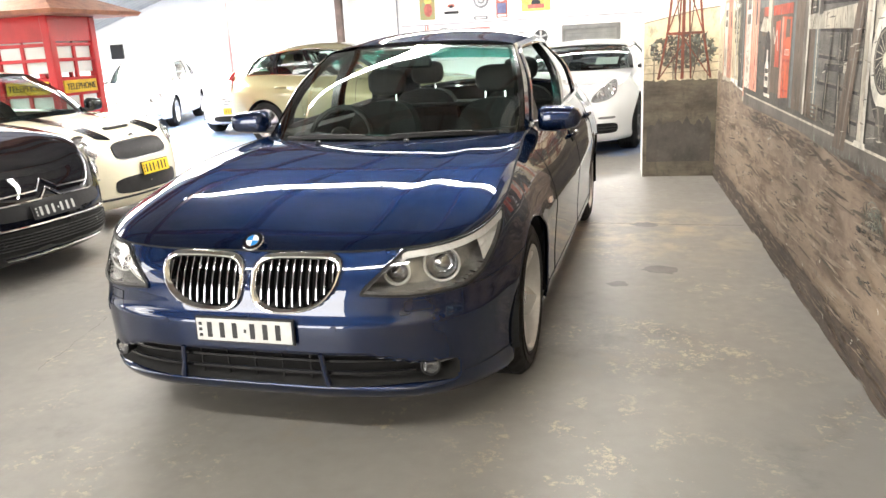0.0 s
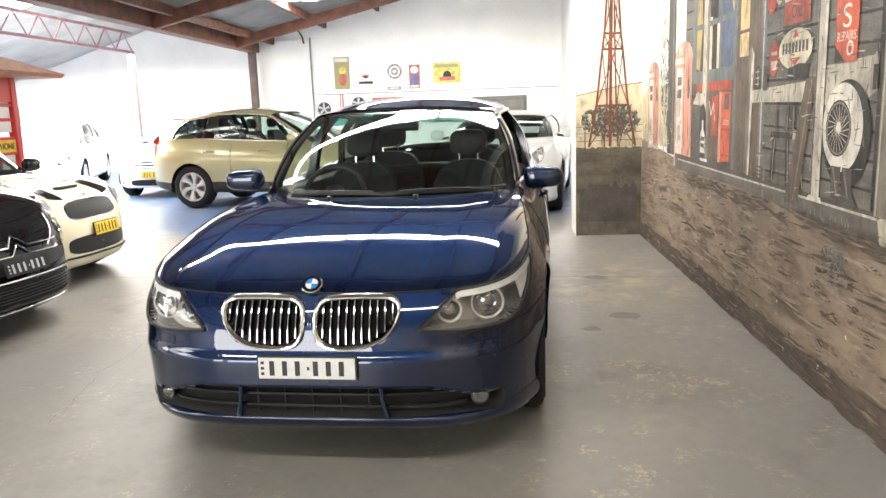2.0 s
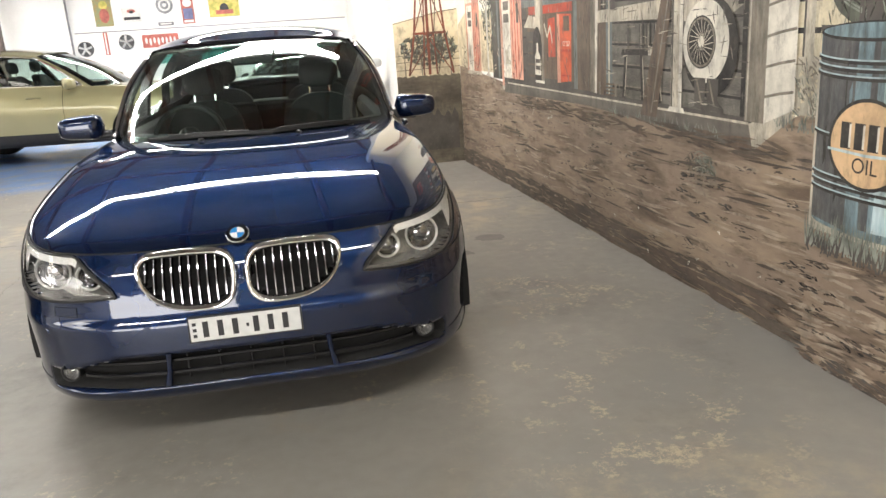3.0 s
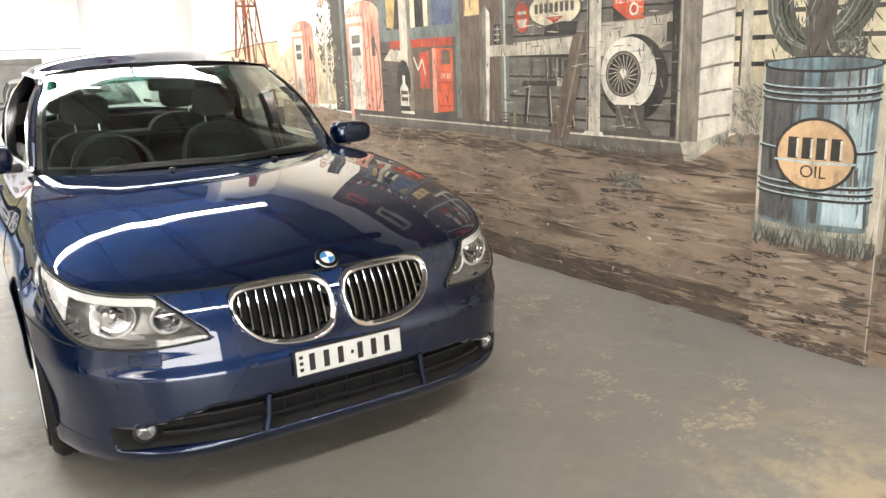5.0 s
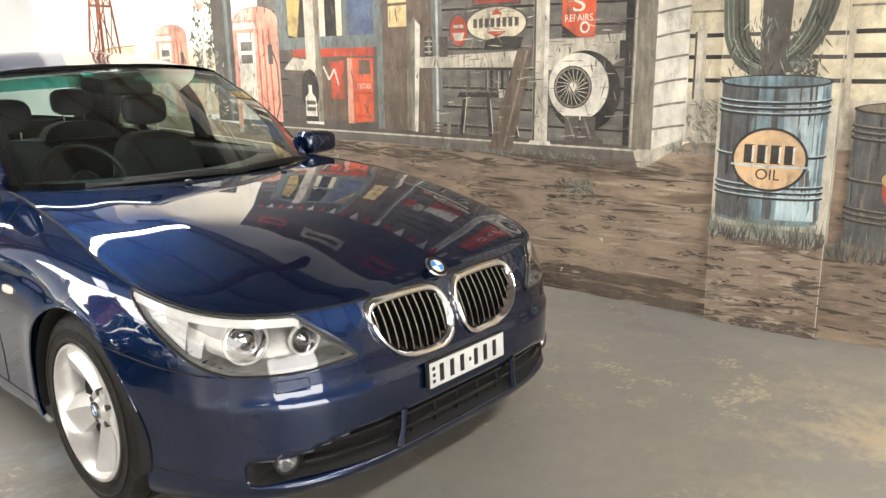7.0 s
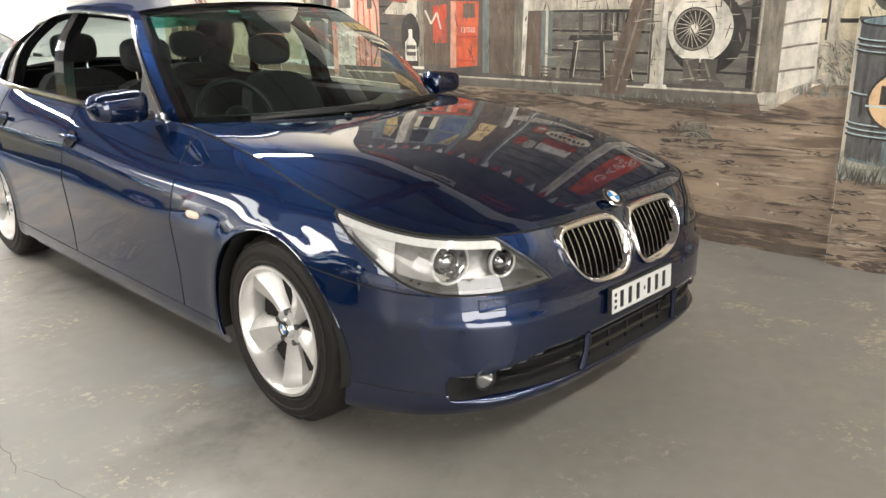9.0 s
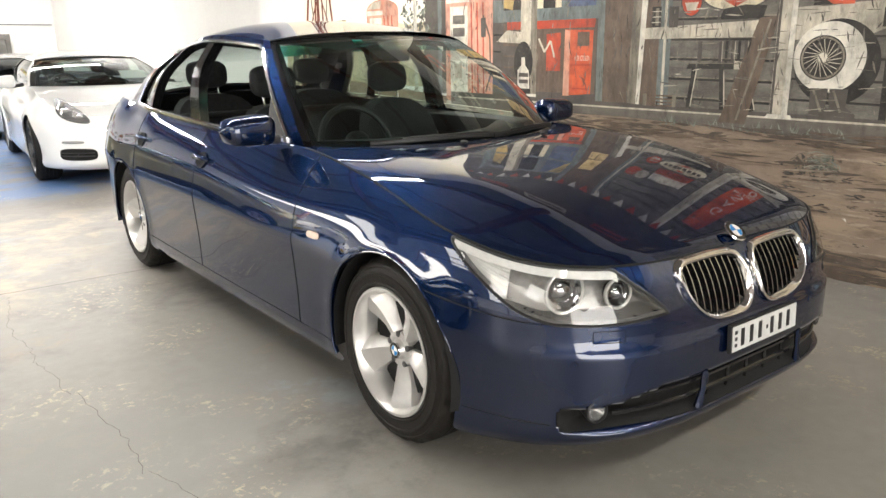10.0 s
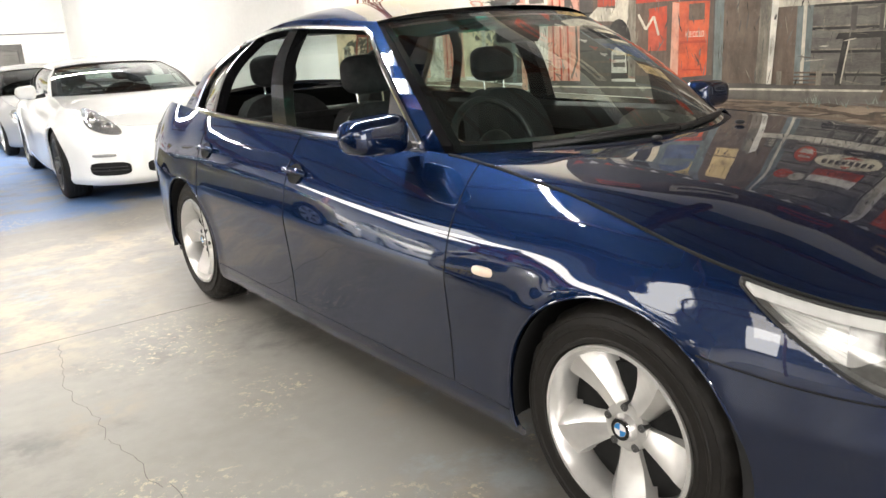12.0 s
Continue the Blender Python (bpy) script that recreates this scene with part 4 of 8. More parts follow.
_b = Body(dict(SALOON, recess=None))
_s = np.linspace(float(_b.s_x(LAMP_X)), float(_b.s_y(LAMP_Y - 0.004)), 60)
LAMP_TABLE = (np.interp(_s, _b.s, _b.o[:, 0]) + np.interp(_s, _b.s, _b.o[:, 1]), np.linspace(0, 1, 60), _b.zt)


def main_panels(b, root, paint):
    sb = b.s_y(-0.08)

    s_in = float(b.s_x(LAMP_X)) + 0.30 * (float(b.s_y(LAMP_Y)) - float(b.s_x(LAMP_X)))

    def classify(s, v, x, y, z):
        if y < 0.06:
            if v < V_BUMP and s < sb and z < 0.395 and x < 0.73 and y < -0.3:
                if intake_shape(np.array(x + 0.0), np.array(-0.8), np.array(z)) > 0.006:
                    return 8
            if y < -0.6 and x < 0.37 and 0.51 < z < 0.74 and in_kidney(np.array(x), np.array(z), 1.04):
                return 8
            if v > V_BUMP - 0.08:
                ox, oy = np.interp(s, b.s, b.o[:, 0]), np.interp(s, b.s, b.o[:, 1])
                t = float(lamp_t(ox, oy))
                if 0 < t < 1 and float(lamp_low(t)) + 0.004 < z < float(lamp_high(t, oy)) - 0.006:
                    return 9
            if v < V_BUMP and s < sb:
                return 1
            if x < LAMP_X or s < s_in:
                return 1
        if V_SILL > v and 0.3 < y < 2.55:
            return 3
        if y < 0.62:
            return 2
        if y < 1.68:
            return 4
        if y < 2.66:
            return 5
        if y > 3.45 and v < 0.55:
            return 7
        return 6
    names = {1: ("front_bumper", None, "painted front bumper"), 2: ("front_wing", None, ""), 3: ("sill", None, ""), 4: ("front_door", None, ""),
             5: ("rear_door", None, ""), 6: ("rear_wing", None, ""), 7: ("rear_bumper", None, ""), 8: ("lower_intake", M_VOID, "black lower air intake"), 9: ("lamp_bed", M_LAMPGREY, "grey headlamp bed")}
    stops = [float(b.s_y(y)) for y in (-0.40, LAMP_Y, 0.30, 0.62, 1.68, 2.55, 2.66, 3.45)] + [float(b.s_x(x)) for x in (0.28, 0.70)] + list(np.linspace(float(b.s_x(LAMP_X)), float(b.s_y(LAMP_Y)), 90))
    b.belt(root, paint, ROWS_MAIN, stops, classify, names, 0.02, 0.0022, M_VOID, (1, 7, 8))
    b.recess = None


SALOON["panels"] = main_panels
SALOON["frame_paint"] = M_BLUE
saloon, SB = build_car(SALOON, "saloon_car", "dark blue metallic four-door saloon with chrome grille, front windows open", pose(0, 0, 0), M_BLUE, 2)


def kidney(sign):
    """One half of the grille: bright frame, dark back, upright bars."""
    cx, cz, a, c = KIDNEY

    def lift(pts, d):
        return [Vector(SB.at(np.array(float(SB.s_x(x))), z=np.array(z), d=d)) * 1.0 for x, z in pts]
    rings = [lift(kidney_outline(k), d) for k, d in ((1.13, -0.004), (1.12, 0.008), (1.09, 0.016), (1.04, 0.018), (0.99, 0.013), (0.94, -0.008), (0.88, -0.034))]
    n = len(rings[0])
    g = Geo()
    vs = [p for r in rings for p in r]
    fs = [(j * n + i, (j + 1) * n + i, (j + 1) * n + (i + 1) % n, j * n + (i + 1) % n) for j in range(len(rings) - 1) for i in range(n)]
    g.add(vs, fs)
    if sign < 0:
        g = mirrored(g)
    fr = part("grille", g, M_SATIN, saloon, "bright kidney-shaped grille frame", sharp=50)
    g = Geo()
    edge = lift(kidney_outline(0.90), -0.034)
    middle = sum(edge, Vector()) / len(edge)
    bk = [[(1 - k) * middle + k * q for q in edge] for k in (1.0, 0.75, 0.5, 0.25, 0.01)]
    g.add([q for r in bk for q in r], [(j * n + i, (j + 1) * n + i, (j + 1) * n + (i + 1) % n, j * n + (i + 1) % n) for j in range(4) for i in range(n)])
    part("grille_back", g if sign > 0 else mirrored(g), M_VOID, fr)
    inner = kidney_outline(0.93)
    for i in range(10):
        x = cx - a * 0.84 + a * 1.72 * i / 9
        zs = []
        for (x0, z0), (x1, z1) in zip(inner, inner[1:] + inner[:1]):
            if (x0 - x) * (x1 - x) <= 0 and abs(x1 - x0) > 1e-9:
                zs.append(z0 + (z1 - z0) * (x - x0) / (x1 - x0))
        if len(zs) < 2 or max(zs) - min(zs) < 0.03:
            continue
        zz = np.linspace(min(zs), max(zs), 9)
        rows_ = [[Vector(SB.at(np.array(float(SB.s_x(x + w))), z=np.array(z), d=d)) for z in zz] for w, d in ((-0.0030, -0.034), (-0.0034, -0.006), (-0.0020, 0.0), (0.0020, 0.0), (0.0034, -0.006), (0.0030, -0.034))]
        g = Geo().grid(rows_[:3], 1).grid(rows_[2:4], 0).grid(rows_[3:], 1)
        part("grille_bar", g if sign > 0 else mirrored(g), [M_BARS, M_GLOSSBLACK], fr, sharp=50)


for _s in (1, -1):
    kidney(_s)

badge(saloon, Matrix.Translation((0, -0.735, 0.7575)) @ pose(0, 0, 0, 40), 0.041)
plate(saloon, SB.front_frame(0.0, 0.466, 0.012) @ Matrix.Translation((0, 0, -0.006)), 0.372, 0.080, M_PLATE)

# Lower intake: body-coloured posts, slats, fog lamps
for _x in (-0.28, 0.28):
    g = Geo().tube([SB.at(np.array(math.copysign(float(SB.s_x(abs(_x) + q)), _x)), z=np.array(z), d=-0.006) for q, z in ((0.012, 0.264), (0.0, 0.32), (-0.006, 0.384))], [0.014, 0.009, 0.011], 8, flat=1.0)
    part("intake_post", g, M_BLUE, saloon)
for _z in (0.303, 0.349):
    g = Geo()
    xs = np.linspace(-0.60, 0.60, 41)
    g.tube([SB.at(np.array(math.copysign(float(SB.s_x(abs(x))), x if abs(x) > 1e-6 else 1.0)), z=np.array(_z), d=-0.03) for x in xs], 0.006, 6, flat=1.4)
    part("intake_slat", g, M_GLOSSBLACK, saloon)
for _x in np.linspace(-0.22, 0.22, 5):
    g = Geo().tube([SB.at(np.array(math.copysign(float(SB.s_x(abs(_x))), _x if abs(_x) > 1e-6 else 1.0)), z=np.array(z), d=-0.034) for z in (0.277, 0.32, 0.371)], 0.005, 6)
    part("intake_rib", g, M_GLOSSBLACK, saloon)
g = Geo()
for k in range(9):
    g.box((0, -0.775, 0.281 + 0.011 * k), (0.54, 0.004, 0.004))
part("radiator", g, mat("radiator_fins", (0.09, 0.075, 0.06), 0.5, 0.6), saloon)
for _sg in (1, -1):
    m = SB.front_frame(_sg * 0.645, 0.316, -0.012)
    f = Vector((_sg * 0.25, -1, 0)).normalized()
    c = m.translation
    q = f.to_track_quat("Z", "Y").to_matrix().to_4x4()
    m = Matrix.Translation(c) @ q
    g = Geo().lathe([(-0.05, 0.028), (-0.004, 0.036), (0.006, 0.036), (0.008, 0.032), (0.002, 0.029)], 28, "z").place(m)
    fl = part("fog_lamp", g, M_BLACK, saloon, "round front fog lamp")
    g = Geo().lathe([(-0.03, 0.004), (-0.02, 0.020), (0.0, 0.030)], 24, "z").place(m)
    part("reflector", g, M_REFLECTOR, fl)
    g = Geo().lathe([(0.002, 0.030), (0.008, 0.020), (0.011, 0.001)], 24, "z").place(m)
    part("lens", g, M_LENS, fl)


M_LAMPEYE = mat("lamp_eye", (0.42, 0.42, 0.44), 0.06, 1.0, 0.1)


def headlamp(sign):
    """Clear lens over two ringed reflectors and a frosted side indicator."""
    s0, s1 = float(SB.s_x(LAMP_X)), float(SB.s_y(LAMP_Y - 0.004))

    def zl(s):
        return float(lamp_low((s - s0) / (s1 - s0)))

    def zu(s):
        t = (s - s0) / (s1 - s0)
        y = float(np.interp(s, SB.s, SB.o[:, 1]))
        top = float(SB.zt(y)) - 0.006
        return max(float(lamp_high(t, y)), zl(s) + 0.002)
    p = skin_patch(SB, s0, s1, zl, zu, 40, 12, 0.006, sign)
    lens = part("headlamp", Geo().grid(p, 0, sign < 0), M_LENS, saloon, "clear headlamp with two ringed reflectors", sharp=60)
    loop = [p[i, 0] for i in range(40)] + [p[-1, j] for j in range(1, 12)] + [p[i, -1] for i in range(38, -1, -1)] + [p[0, j] for j in range(10, 0, -1)]
    g = Geo().tube(loop, 0.0045, 6, closed=True)
    part("lamp_seal", g, M_BLACK, lens)
    # Dark border inside the lens
    g = Geo()
    for lo_, hi_ in ((lambda s: zl(s), lambda s: min(zl(s) + 0.013 + 0.012 * max(0.0, (s - s0) / (s1 - s0) - 0.45), zu(s))), (lambda s: max(zu(s) - 0.013, zl(s)), lambda s: zu(s))):
        g.grid(skin_patch(SB, s0, s1, lo_, hi_, 60, 3, 0.0025, sign), 0, sign < 0)
    part("lamp_border", g, M_LAMPEDGE, lens)
    # Frosted strip along the upper edge and the indicator at the back
    e = skin_patch(SB, s0 + (s1 - s0) * 0.22, s1 - 0.01, lambda s: max(zu(s) - 0.026, zl(s) + 0.001), lambda s: zu(s) - 0.003, 30, 4, 0.0042, sign)
    part("lamp_brow", Geo().grid(e, 0, sign < 0), M_BROW, lens, "frosted brow strip")
    e = skin_patch(SB, s0 + (s1 - s0) * 0.70, s1 - 0.012, lambda s: zl(s) + 0.010, lambda s: max(zu(s) - 0.030, zl(s) + 0.012), 16, 24, -0.008, sign)
    e[..., 0] += sign * 0.0025 * np.sin(np.arange(24) * 2.4)[None, :]
    part("indicator_lens", Geo().grid(e, 0, sign < 0), M_BROW, lens, "ribbed pale indicator", sharp=20)
    for x, y, z, r in ((0.522, -0.688, 0.645, 0.048), (0.662, -0.608, 0.657, 0.066)):
        f = Vector((sign * 0.22, -1, 0.02)).normalized()
        m = Matrix.Translation((sign * x, y, z)) @ f.to_track_quat("Z", "Y").to_matrix().to_4x4()
        g = Geo().lathe([(0.0, r), (0.010, r + 0.001), (0.013, r - 0.003), (0.010, r - 0.007), (0.0, r - 0.008)], 32, "z").place(m)
        ring = part("ring", g, M_RING, lens, "pale daylight ring")
        g = Geo().lathe([(0.010, r - 0.010), (-0.01, r * 0.70), (-0.03, r * 0.5)], 28, "z").place(m)
        part("reflector", g, M_CHROME, ring)
        g = Geo().lathe([(-0.03, r * 0.66), (-0.010, r * 0.64), (0.004, r * 0.48), (0.011, r * 0.24), (0.014, 0.0008)], 24, "z").place(m)
        part("projector", g, M_LAMPEYE, ring)


for _s in (1, -1):
    headlamp(_s)

# Shut lines round the bonnet
for _sg in (1, -1):
    g = Geo().tube([p * (_sg, 1, 1) for p in SB.top(LAMP_Y, 0.78, 40, 0.0012)], 0.0046, 6)
    g.tube([SB.at(np.array(q), v=np.array(1.0), d=0.0006) * (_sg, 1, 1) for q in np.linspace(1e-6, float(SB.s_y(LAMP_Y)), 50)], 0.0036, 6)
    part("bonnet_gap", g, M_VOID, saloon)

# Shut lines of the doors and the sill
for _sg in (1, -1):
    for _y in (0.62, 1.68, 2.66):
        g = Geo().tube([SB.at(np.array(float(SB.s_y(_y))), v=np.array(v), d=0.0004) * (_sg, 1, 1) for v in np.linspace(V_SILL, 0.995, 40)], 0.0019, 5)
        part("door_gap", g, M_VOID, saloon)
    g = Geo().tube([SB.at(np.array(float(SB.s_y(y))), v=np.array(V_SILL), d=0.0004) * (_sg, 1, 1) for y in np.linspace(0.37, 2.52, 60)], 0.0022, 5)
    part("sill_gap", g, M_VOID, saloon)

# Seam between bumper and wing
for _sg in (1, -1):
    _s0, _s1 = float(SB.s_x(LAMP_X)), float(SB.s_y(LAMP_Y - 0.004))
    g = Geo().tube([SB.at(np.array(q), v=np.array(V_BUMP), d=0.0004) * (_sg, 1, 1) for q in np.linspace(_s0 + 0.60 * (_s1 - _s0), float(SB.s_y(-0.235)), 24)], 0.0026, 6)
    part("wing_seam", g, M_VOID, saloon)

# Flank details
for _sg in (1, -1):
    m = SB.side_frame(_sg, 0.450, 0.669, 0.001)
    k = 24
    g = Geo()
    for q, h in ((1.0, 0.0), (0.92, 0.007), (0.5, 0.010)):
        g.v += [tuple(m @ Vector((0.042 * q * math.copysign(abs(math.cos(a)) ** 0.6, math.cos(a)), 0.0145 * q * math.copysign(abs(math.sin(a)) ** 0.7, math.sin(a)), h))) for a in np.linspace(0, 2 * math.pi, k + 1)[:-1]]
    g.f = [(j * k + i, j * k + (i + 1) % k, (j + 1) * k + (i + 1) % k, (j + 1) * k + i) for j in range(2) for i in range(k)] + [tuple(range(2 * k, 3 * k))]
    g.m = [0] * len(g.f)
    part("side_indicator", g, M_AMBER, saloon, "pale side indicator")
    for y in (1.605, 2.555):
        m = SB.side_frame(_sg, y, 0.828 + 0.022 * (y > 2), 0.0)
        g = Geo()
        # Near-black disc on the skin paints the shaded hollow behind the bar
        g.lathe([(0.0, 0.056), (-0.001, 0.050), (-0.003, 0.03), (-0.004, 0.001)], 24, "z", sq=0.72).place(m @ Matrix.Translation((0, 0, 0.0065)))
        h = part("door_handle", g, M_VOID, saloon, "pull handle in body colour over a painted dark hollow")
        g = Geo().tube([m @ Vector(q) for q in ((-0.078, 0.004, 0.004), (-0.060, 0.006, 0.024), (0.0, 0.007, 0.031), (0.060, 0.006, 0.026), (0.074, 0.004, 0.004))], [0.010, 0.013, 0.014, 0.014, 0.011], 10, flat=1.0)
        part("handle_bar", g, M_BLUE, h)
    door_mirror(saloon, _sg, (_sg * 0.78, 0.98, 0.975), (0.915 if _sg < 0 else 0.885, 0.965, 1.022 if _sg < 0 else 1.002), (0.235, 0.10, 0.124), M_BLUE)
    # Corner piece between mirror and screen pillar
    sp = SALOON["_sp"]
    e = [sp(0.046, 0.05, 0.003), sp(0.125, 0.05, 0.003), sp(0.046, 0.42, 0.003)]
    g = Geo().add([q * (_sg, 1, 1) for q in e] + [q * (_sg, 1, 1) - np.array((_sg * 0.02, 0, 0)) for q in e], [(0, 1, 2), (5, 4, 3), (0, 3, 4, 1), (1, 4, 5, 2), (2, 5, 3, 0)])
    part("mirror_corner", g, M_BLACK, saloon, sharp=20)
    # Door card tops
    g = Geo().tube([(_sg * 0.70, y, 0.90) for y in (0.95, 1.7, 2.6)], 0.05, 8, flat=1.4)
    part("door_card", g, M_BLACK, saloon)
    # Headlamp washer cover
    e = skin_patch(SB, float(SB.s_x(0.575)), float(SB.s_x(0.66)), lambda s: 0.527, lambda s: 0.560, 10, 6, 0.0012, _sg)
    wc = part("washer_cover", Geo().grid(e, 0, _sg < 0), M_BLUE, saloon, "flush headlamp washer cover")
    loop = [e[i, 0] for i in range(10)] + [e[-1, j] for j in range(1, 6)] + [e[i, -1] for i in range(8, -1, -1)] + [e[0, j] for j in range(4, 0, -1)]
    part("cover_seam", Geo().tube(loop, 0.0013, 5, closed=True), M_VOID, wc)
    for x, z in ((0.33, 0.48), (0.70, 0.465)):
        m = SB.front_frame(_sg * x, z, 0.0)
        g = Geo().lathe([(0.0, 0.011), (0.002, 0.010), (0.002, 0.001)], 16, "z").place(m)
        part("parking_sensor", g, M_BLUE, saloon)

# Wipers and washer jets
for x0, x1, y0, y1 in ((-0.52, 0.10, 0.60, 0.45), (0.02, 0.60, 0.455, 0.66)):
    g = Geo()
    pts = []
    for t in np.linspace(0, 1, 12):
        x = x0 + (x1 - x0) * t
        yb = 0.42 + 0.035 + (0.80 - 0.42) * abs(x / 0.75) ** 2.3
        pts.append((x, yb + 0.012 + 0.012 * math.sin(t * 3.1), 0.968 + 0.010 * math.sin(t * 3.1) - 0.012 * (x / 0.75) ** 2))
    g.tube(pts, 0.007, 6, flat=1.6)
    g.tube([(p[0], p[1] - 0.01, p[2] + 0.012) for p in pts[2:10]], 0.005, 6)
    part("wiper", g, M_BLACK, saloon, "black wiper arm")
for x in (-0.23, 0.23):
    g = Geo().ball((x, 0.37, 0.970), 0.012, 8, 0, (1.2, 1.5, 0.7))
    part("washer_jet", g, M_BLACK, saloon)
g = Geo()
q = np.linspace(-1, 1, 41)
r0 = np.stack([0.745 * q, 0.415 + 0.385 * np.abs(q) ** 2.3, 0.949 - 0.006 * q ** 2], 1)
r1 = r0 + np.array((0, 0.09, -0.006))
g.grid(np.stack([r0, r1]), 0, True)
part("cowl_panel", g, M_BLACK, saloon)
# Rear-view mirror and screen sticker
g = Geo().box((0, 1.24, 1.315), (0.24, 0.03, 0.07), 0, None, 0.012).tube([(0, 1.27, 1.36), (0, 1.25, 1.325)], 0.012, 6)
part("inner_mirror", g, M_BLACK, saloon)
for x, w_ in ((-0.19, 0.055),):
    g = Geo().box((x, 1.2325, 1.3795), (w_, 0.001, 0.032), 0, pose(0, 0, 0, -60.5))
    part("screen_sticker", g, M_TEAL, saloon, "teal sticker at the screen's upper edge")
# Tail lamps
for _sg in (1, -1):
    e = skin_patch(SB, float(SB.s_y(3.62)), float(SB.s_y(3.98)), lambda s: 0.80, lambda s: 0.93, 16, 6, 0.004, _sg)
    part("tail_lamp", Geo().grid(e, 0, _sg < 0), M_RED, saloon, "red tail lamp")
# Lip seam at the bumper's lower corners
for _sg in (1, -1):
    ss = np.linspace(float(SB.s_x(0.745)), float(SB.s_y(-0.355)), 14)
    g = Geo().tube([SB.at(np.array(q), z=np.array(0.268), d=0.0) * (_sg, 1, 1) for q in ss], 0.0024, 6)
    part("bumper_seam", g, M_VOID, saloon)


# ---- the building ----
def rp(x, y, z=0.0):
    return ROOM @ Vector((x, y, z))


def floor_mat():
    m = mat("painted_concrete", (0.262, 0.248, 0.224), 0.42, 0, 0.12, 0.9, 0.12, fine=14, bscale=120)
    n, l = m.node_tree.nodes, m.node_tree.links
    b = n["Principled BSDF"]
    base = b.inputs["Base Color"].links[0].from_socket
    tc = n.new("ShaderNodeTexCoord")

    def noise_(scale, detail=5, rough=0.6):
        t = n.new("ShaderNodeTexNoise")
        t.inputs["Scale"].default_value, t.inputs["Detail"].default_value, t.inputs["Roughness"].default_value = scale, detail, rough
        l.new(tc.outputs["Object"], t.inputs["Vector"])
        return t.outputs[0]

    def ramp(src, a, c):
        r = n.new("ShaderNodeMapRange")
        r.interpolation_type = "SMOOTHSTEP"
        r.inputs[1].default_value, r.inputs[2].default_value = a, c
        l.new(src, r.inputs[0])
        return r.outputs[0]

    def mul(a, c):
        r = n.new("ShaderNodeMath")
        r.operation = "MULTIPLY"
        l.new(a, r.inputs[0])
        l.new(c, r.inputs[1])
        return r.outputs[0]

    def over(base_, colour, fac):
        r = n.new("ShaderNodeMix")
        r.data_type = "RGBA"
        l.new(fac, r.inputs[0])
        l.new(base_, r.inputs[6])
        r.inputs[7].default_value = (*colour, 1)
        return r.outputs[2]
    sep = n.new("ShaderNodeSeparateXYZ")
    l.new(tc.outputs["Object"], sep.inputs[0])
    # grey-blue worn paint and brown stains
    col = over(base, (0.218, 0.210, 0.196), ramp(noise_(0.55), 0.45, 0.62))
    col = over(col, (0.30, 0.25, 0.19), mul(ramp(noise_(1.1), 0.52, 0.72), ramp(noise_(7), 0.4, 0.65)))
    # blue painted part at the back of the hall
    edge = n.new("ShaderNodeMath")
    edge.operation = "MULTIPLY_ADD"
    l.new(noise_(0.8), edge.inputs[0])
    edge.inputs[1].default_value = 2.0
    l.new(sep.outputs[1], edge.inputs[2])
    left = n.new("ShaderNodeMath")
    left.operation = "MULTIPLY_ADD"
    l.new(sep.outputs[0], left.inputs[0])
    left.inputs[1].default_value = -0.22
    l.new(edge.outputs[0], left.inputs[2])
    col = over(col, (0.115, 0.21, 0.42), mul(ramp(left.outputs[0], 7.5, 8.0), ramp(noise_(2.2), 0.30, 0.55)))
    # worn places: bare tan concrete and broken flakes, each round its own spot
    def near(x, y, r0, r1):
        d = n.new("ShaderNodeVectorMath")
        d.operation = "DISTANCE"
        d.inputs[1].default_value = (x, y, 0)
        l.new(tc.outputs["Object"], d.inputs[0])
        return ramp(d.outputs["Value"], r1, r0)
    for x, y, r in ((-3.1, 4.6, 1.3), (-3.9, 3.4, 1.1), (-1.1, -2.0, 1.2), (-0.7, 2.6, 1.1)):
        col = over(col, (0.40, 0.335, 0.24), mul(near(x, y, 0.15 * r, r), ramp(noise_(3.1, 7, 0.7), 0.44, 0.62)))
    for x, y, r in ((-3.5, 4.0, 1.2), (-2.7, 0.9, 0.9)):
        col = over(col, (0.27, 0.305, 0.335), mul(near(x, y, 0.1 * r, r), ramp(noise_(2.3, 6, 0.7), 0.50, 0.66)))
    for x, y, r in ((-0.56, 0.35, 0.75), (-0.9, -1.0, 0.8), (-0.95, -1.35, 0.6), (-1.15, -0.5, 0.7), (-0.35, 1.3, 0.6), (-2.4, -2.3, 0.7)):
        col = over(col, (0.45, 0.38, 0.28), mul(near(x, y, 0.05 * r, r), mul(ramp(noise_(5.2, 6, 0.75), 0.53, 0.60), ramp(noise_(34, 6, 0.8), 0.48, 0.55))))
    # tyre scuffs and dull dark stains
    col = over(col, (0.13, 0.125, 0.12), mul(ramp(noise_(0.75, 6, 0.65), 0.50, 0.68), ramp(noise_(3.3, 6, 0.7), 0.42, 0.62)))
    # pale flaked patches
    flk = mul(ramp(noise_(1.3), 0.50, 0.66), ramp(noise_(26, 6, 0.75), 0.54, 0.60))
    col = over(col, (0.46, 0.39, 0.28), flk)
    col = over(col, (0.10, 0.095, 0.09), mul(ramp(noise_(0.9), 0.60, 0.75), ramp(noise_(5), 0.5, 0.7)))
    l.new(col, b.inputs["Base Color"])
    return m


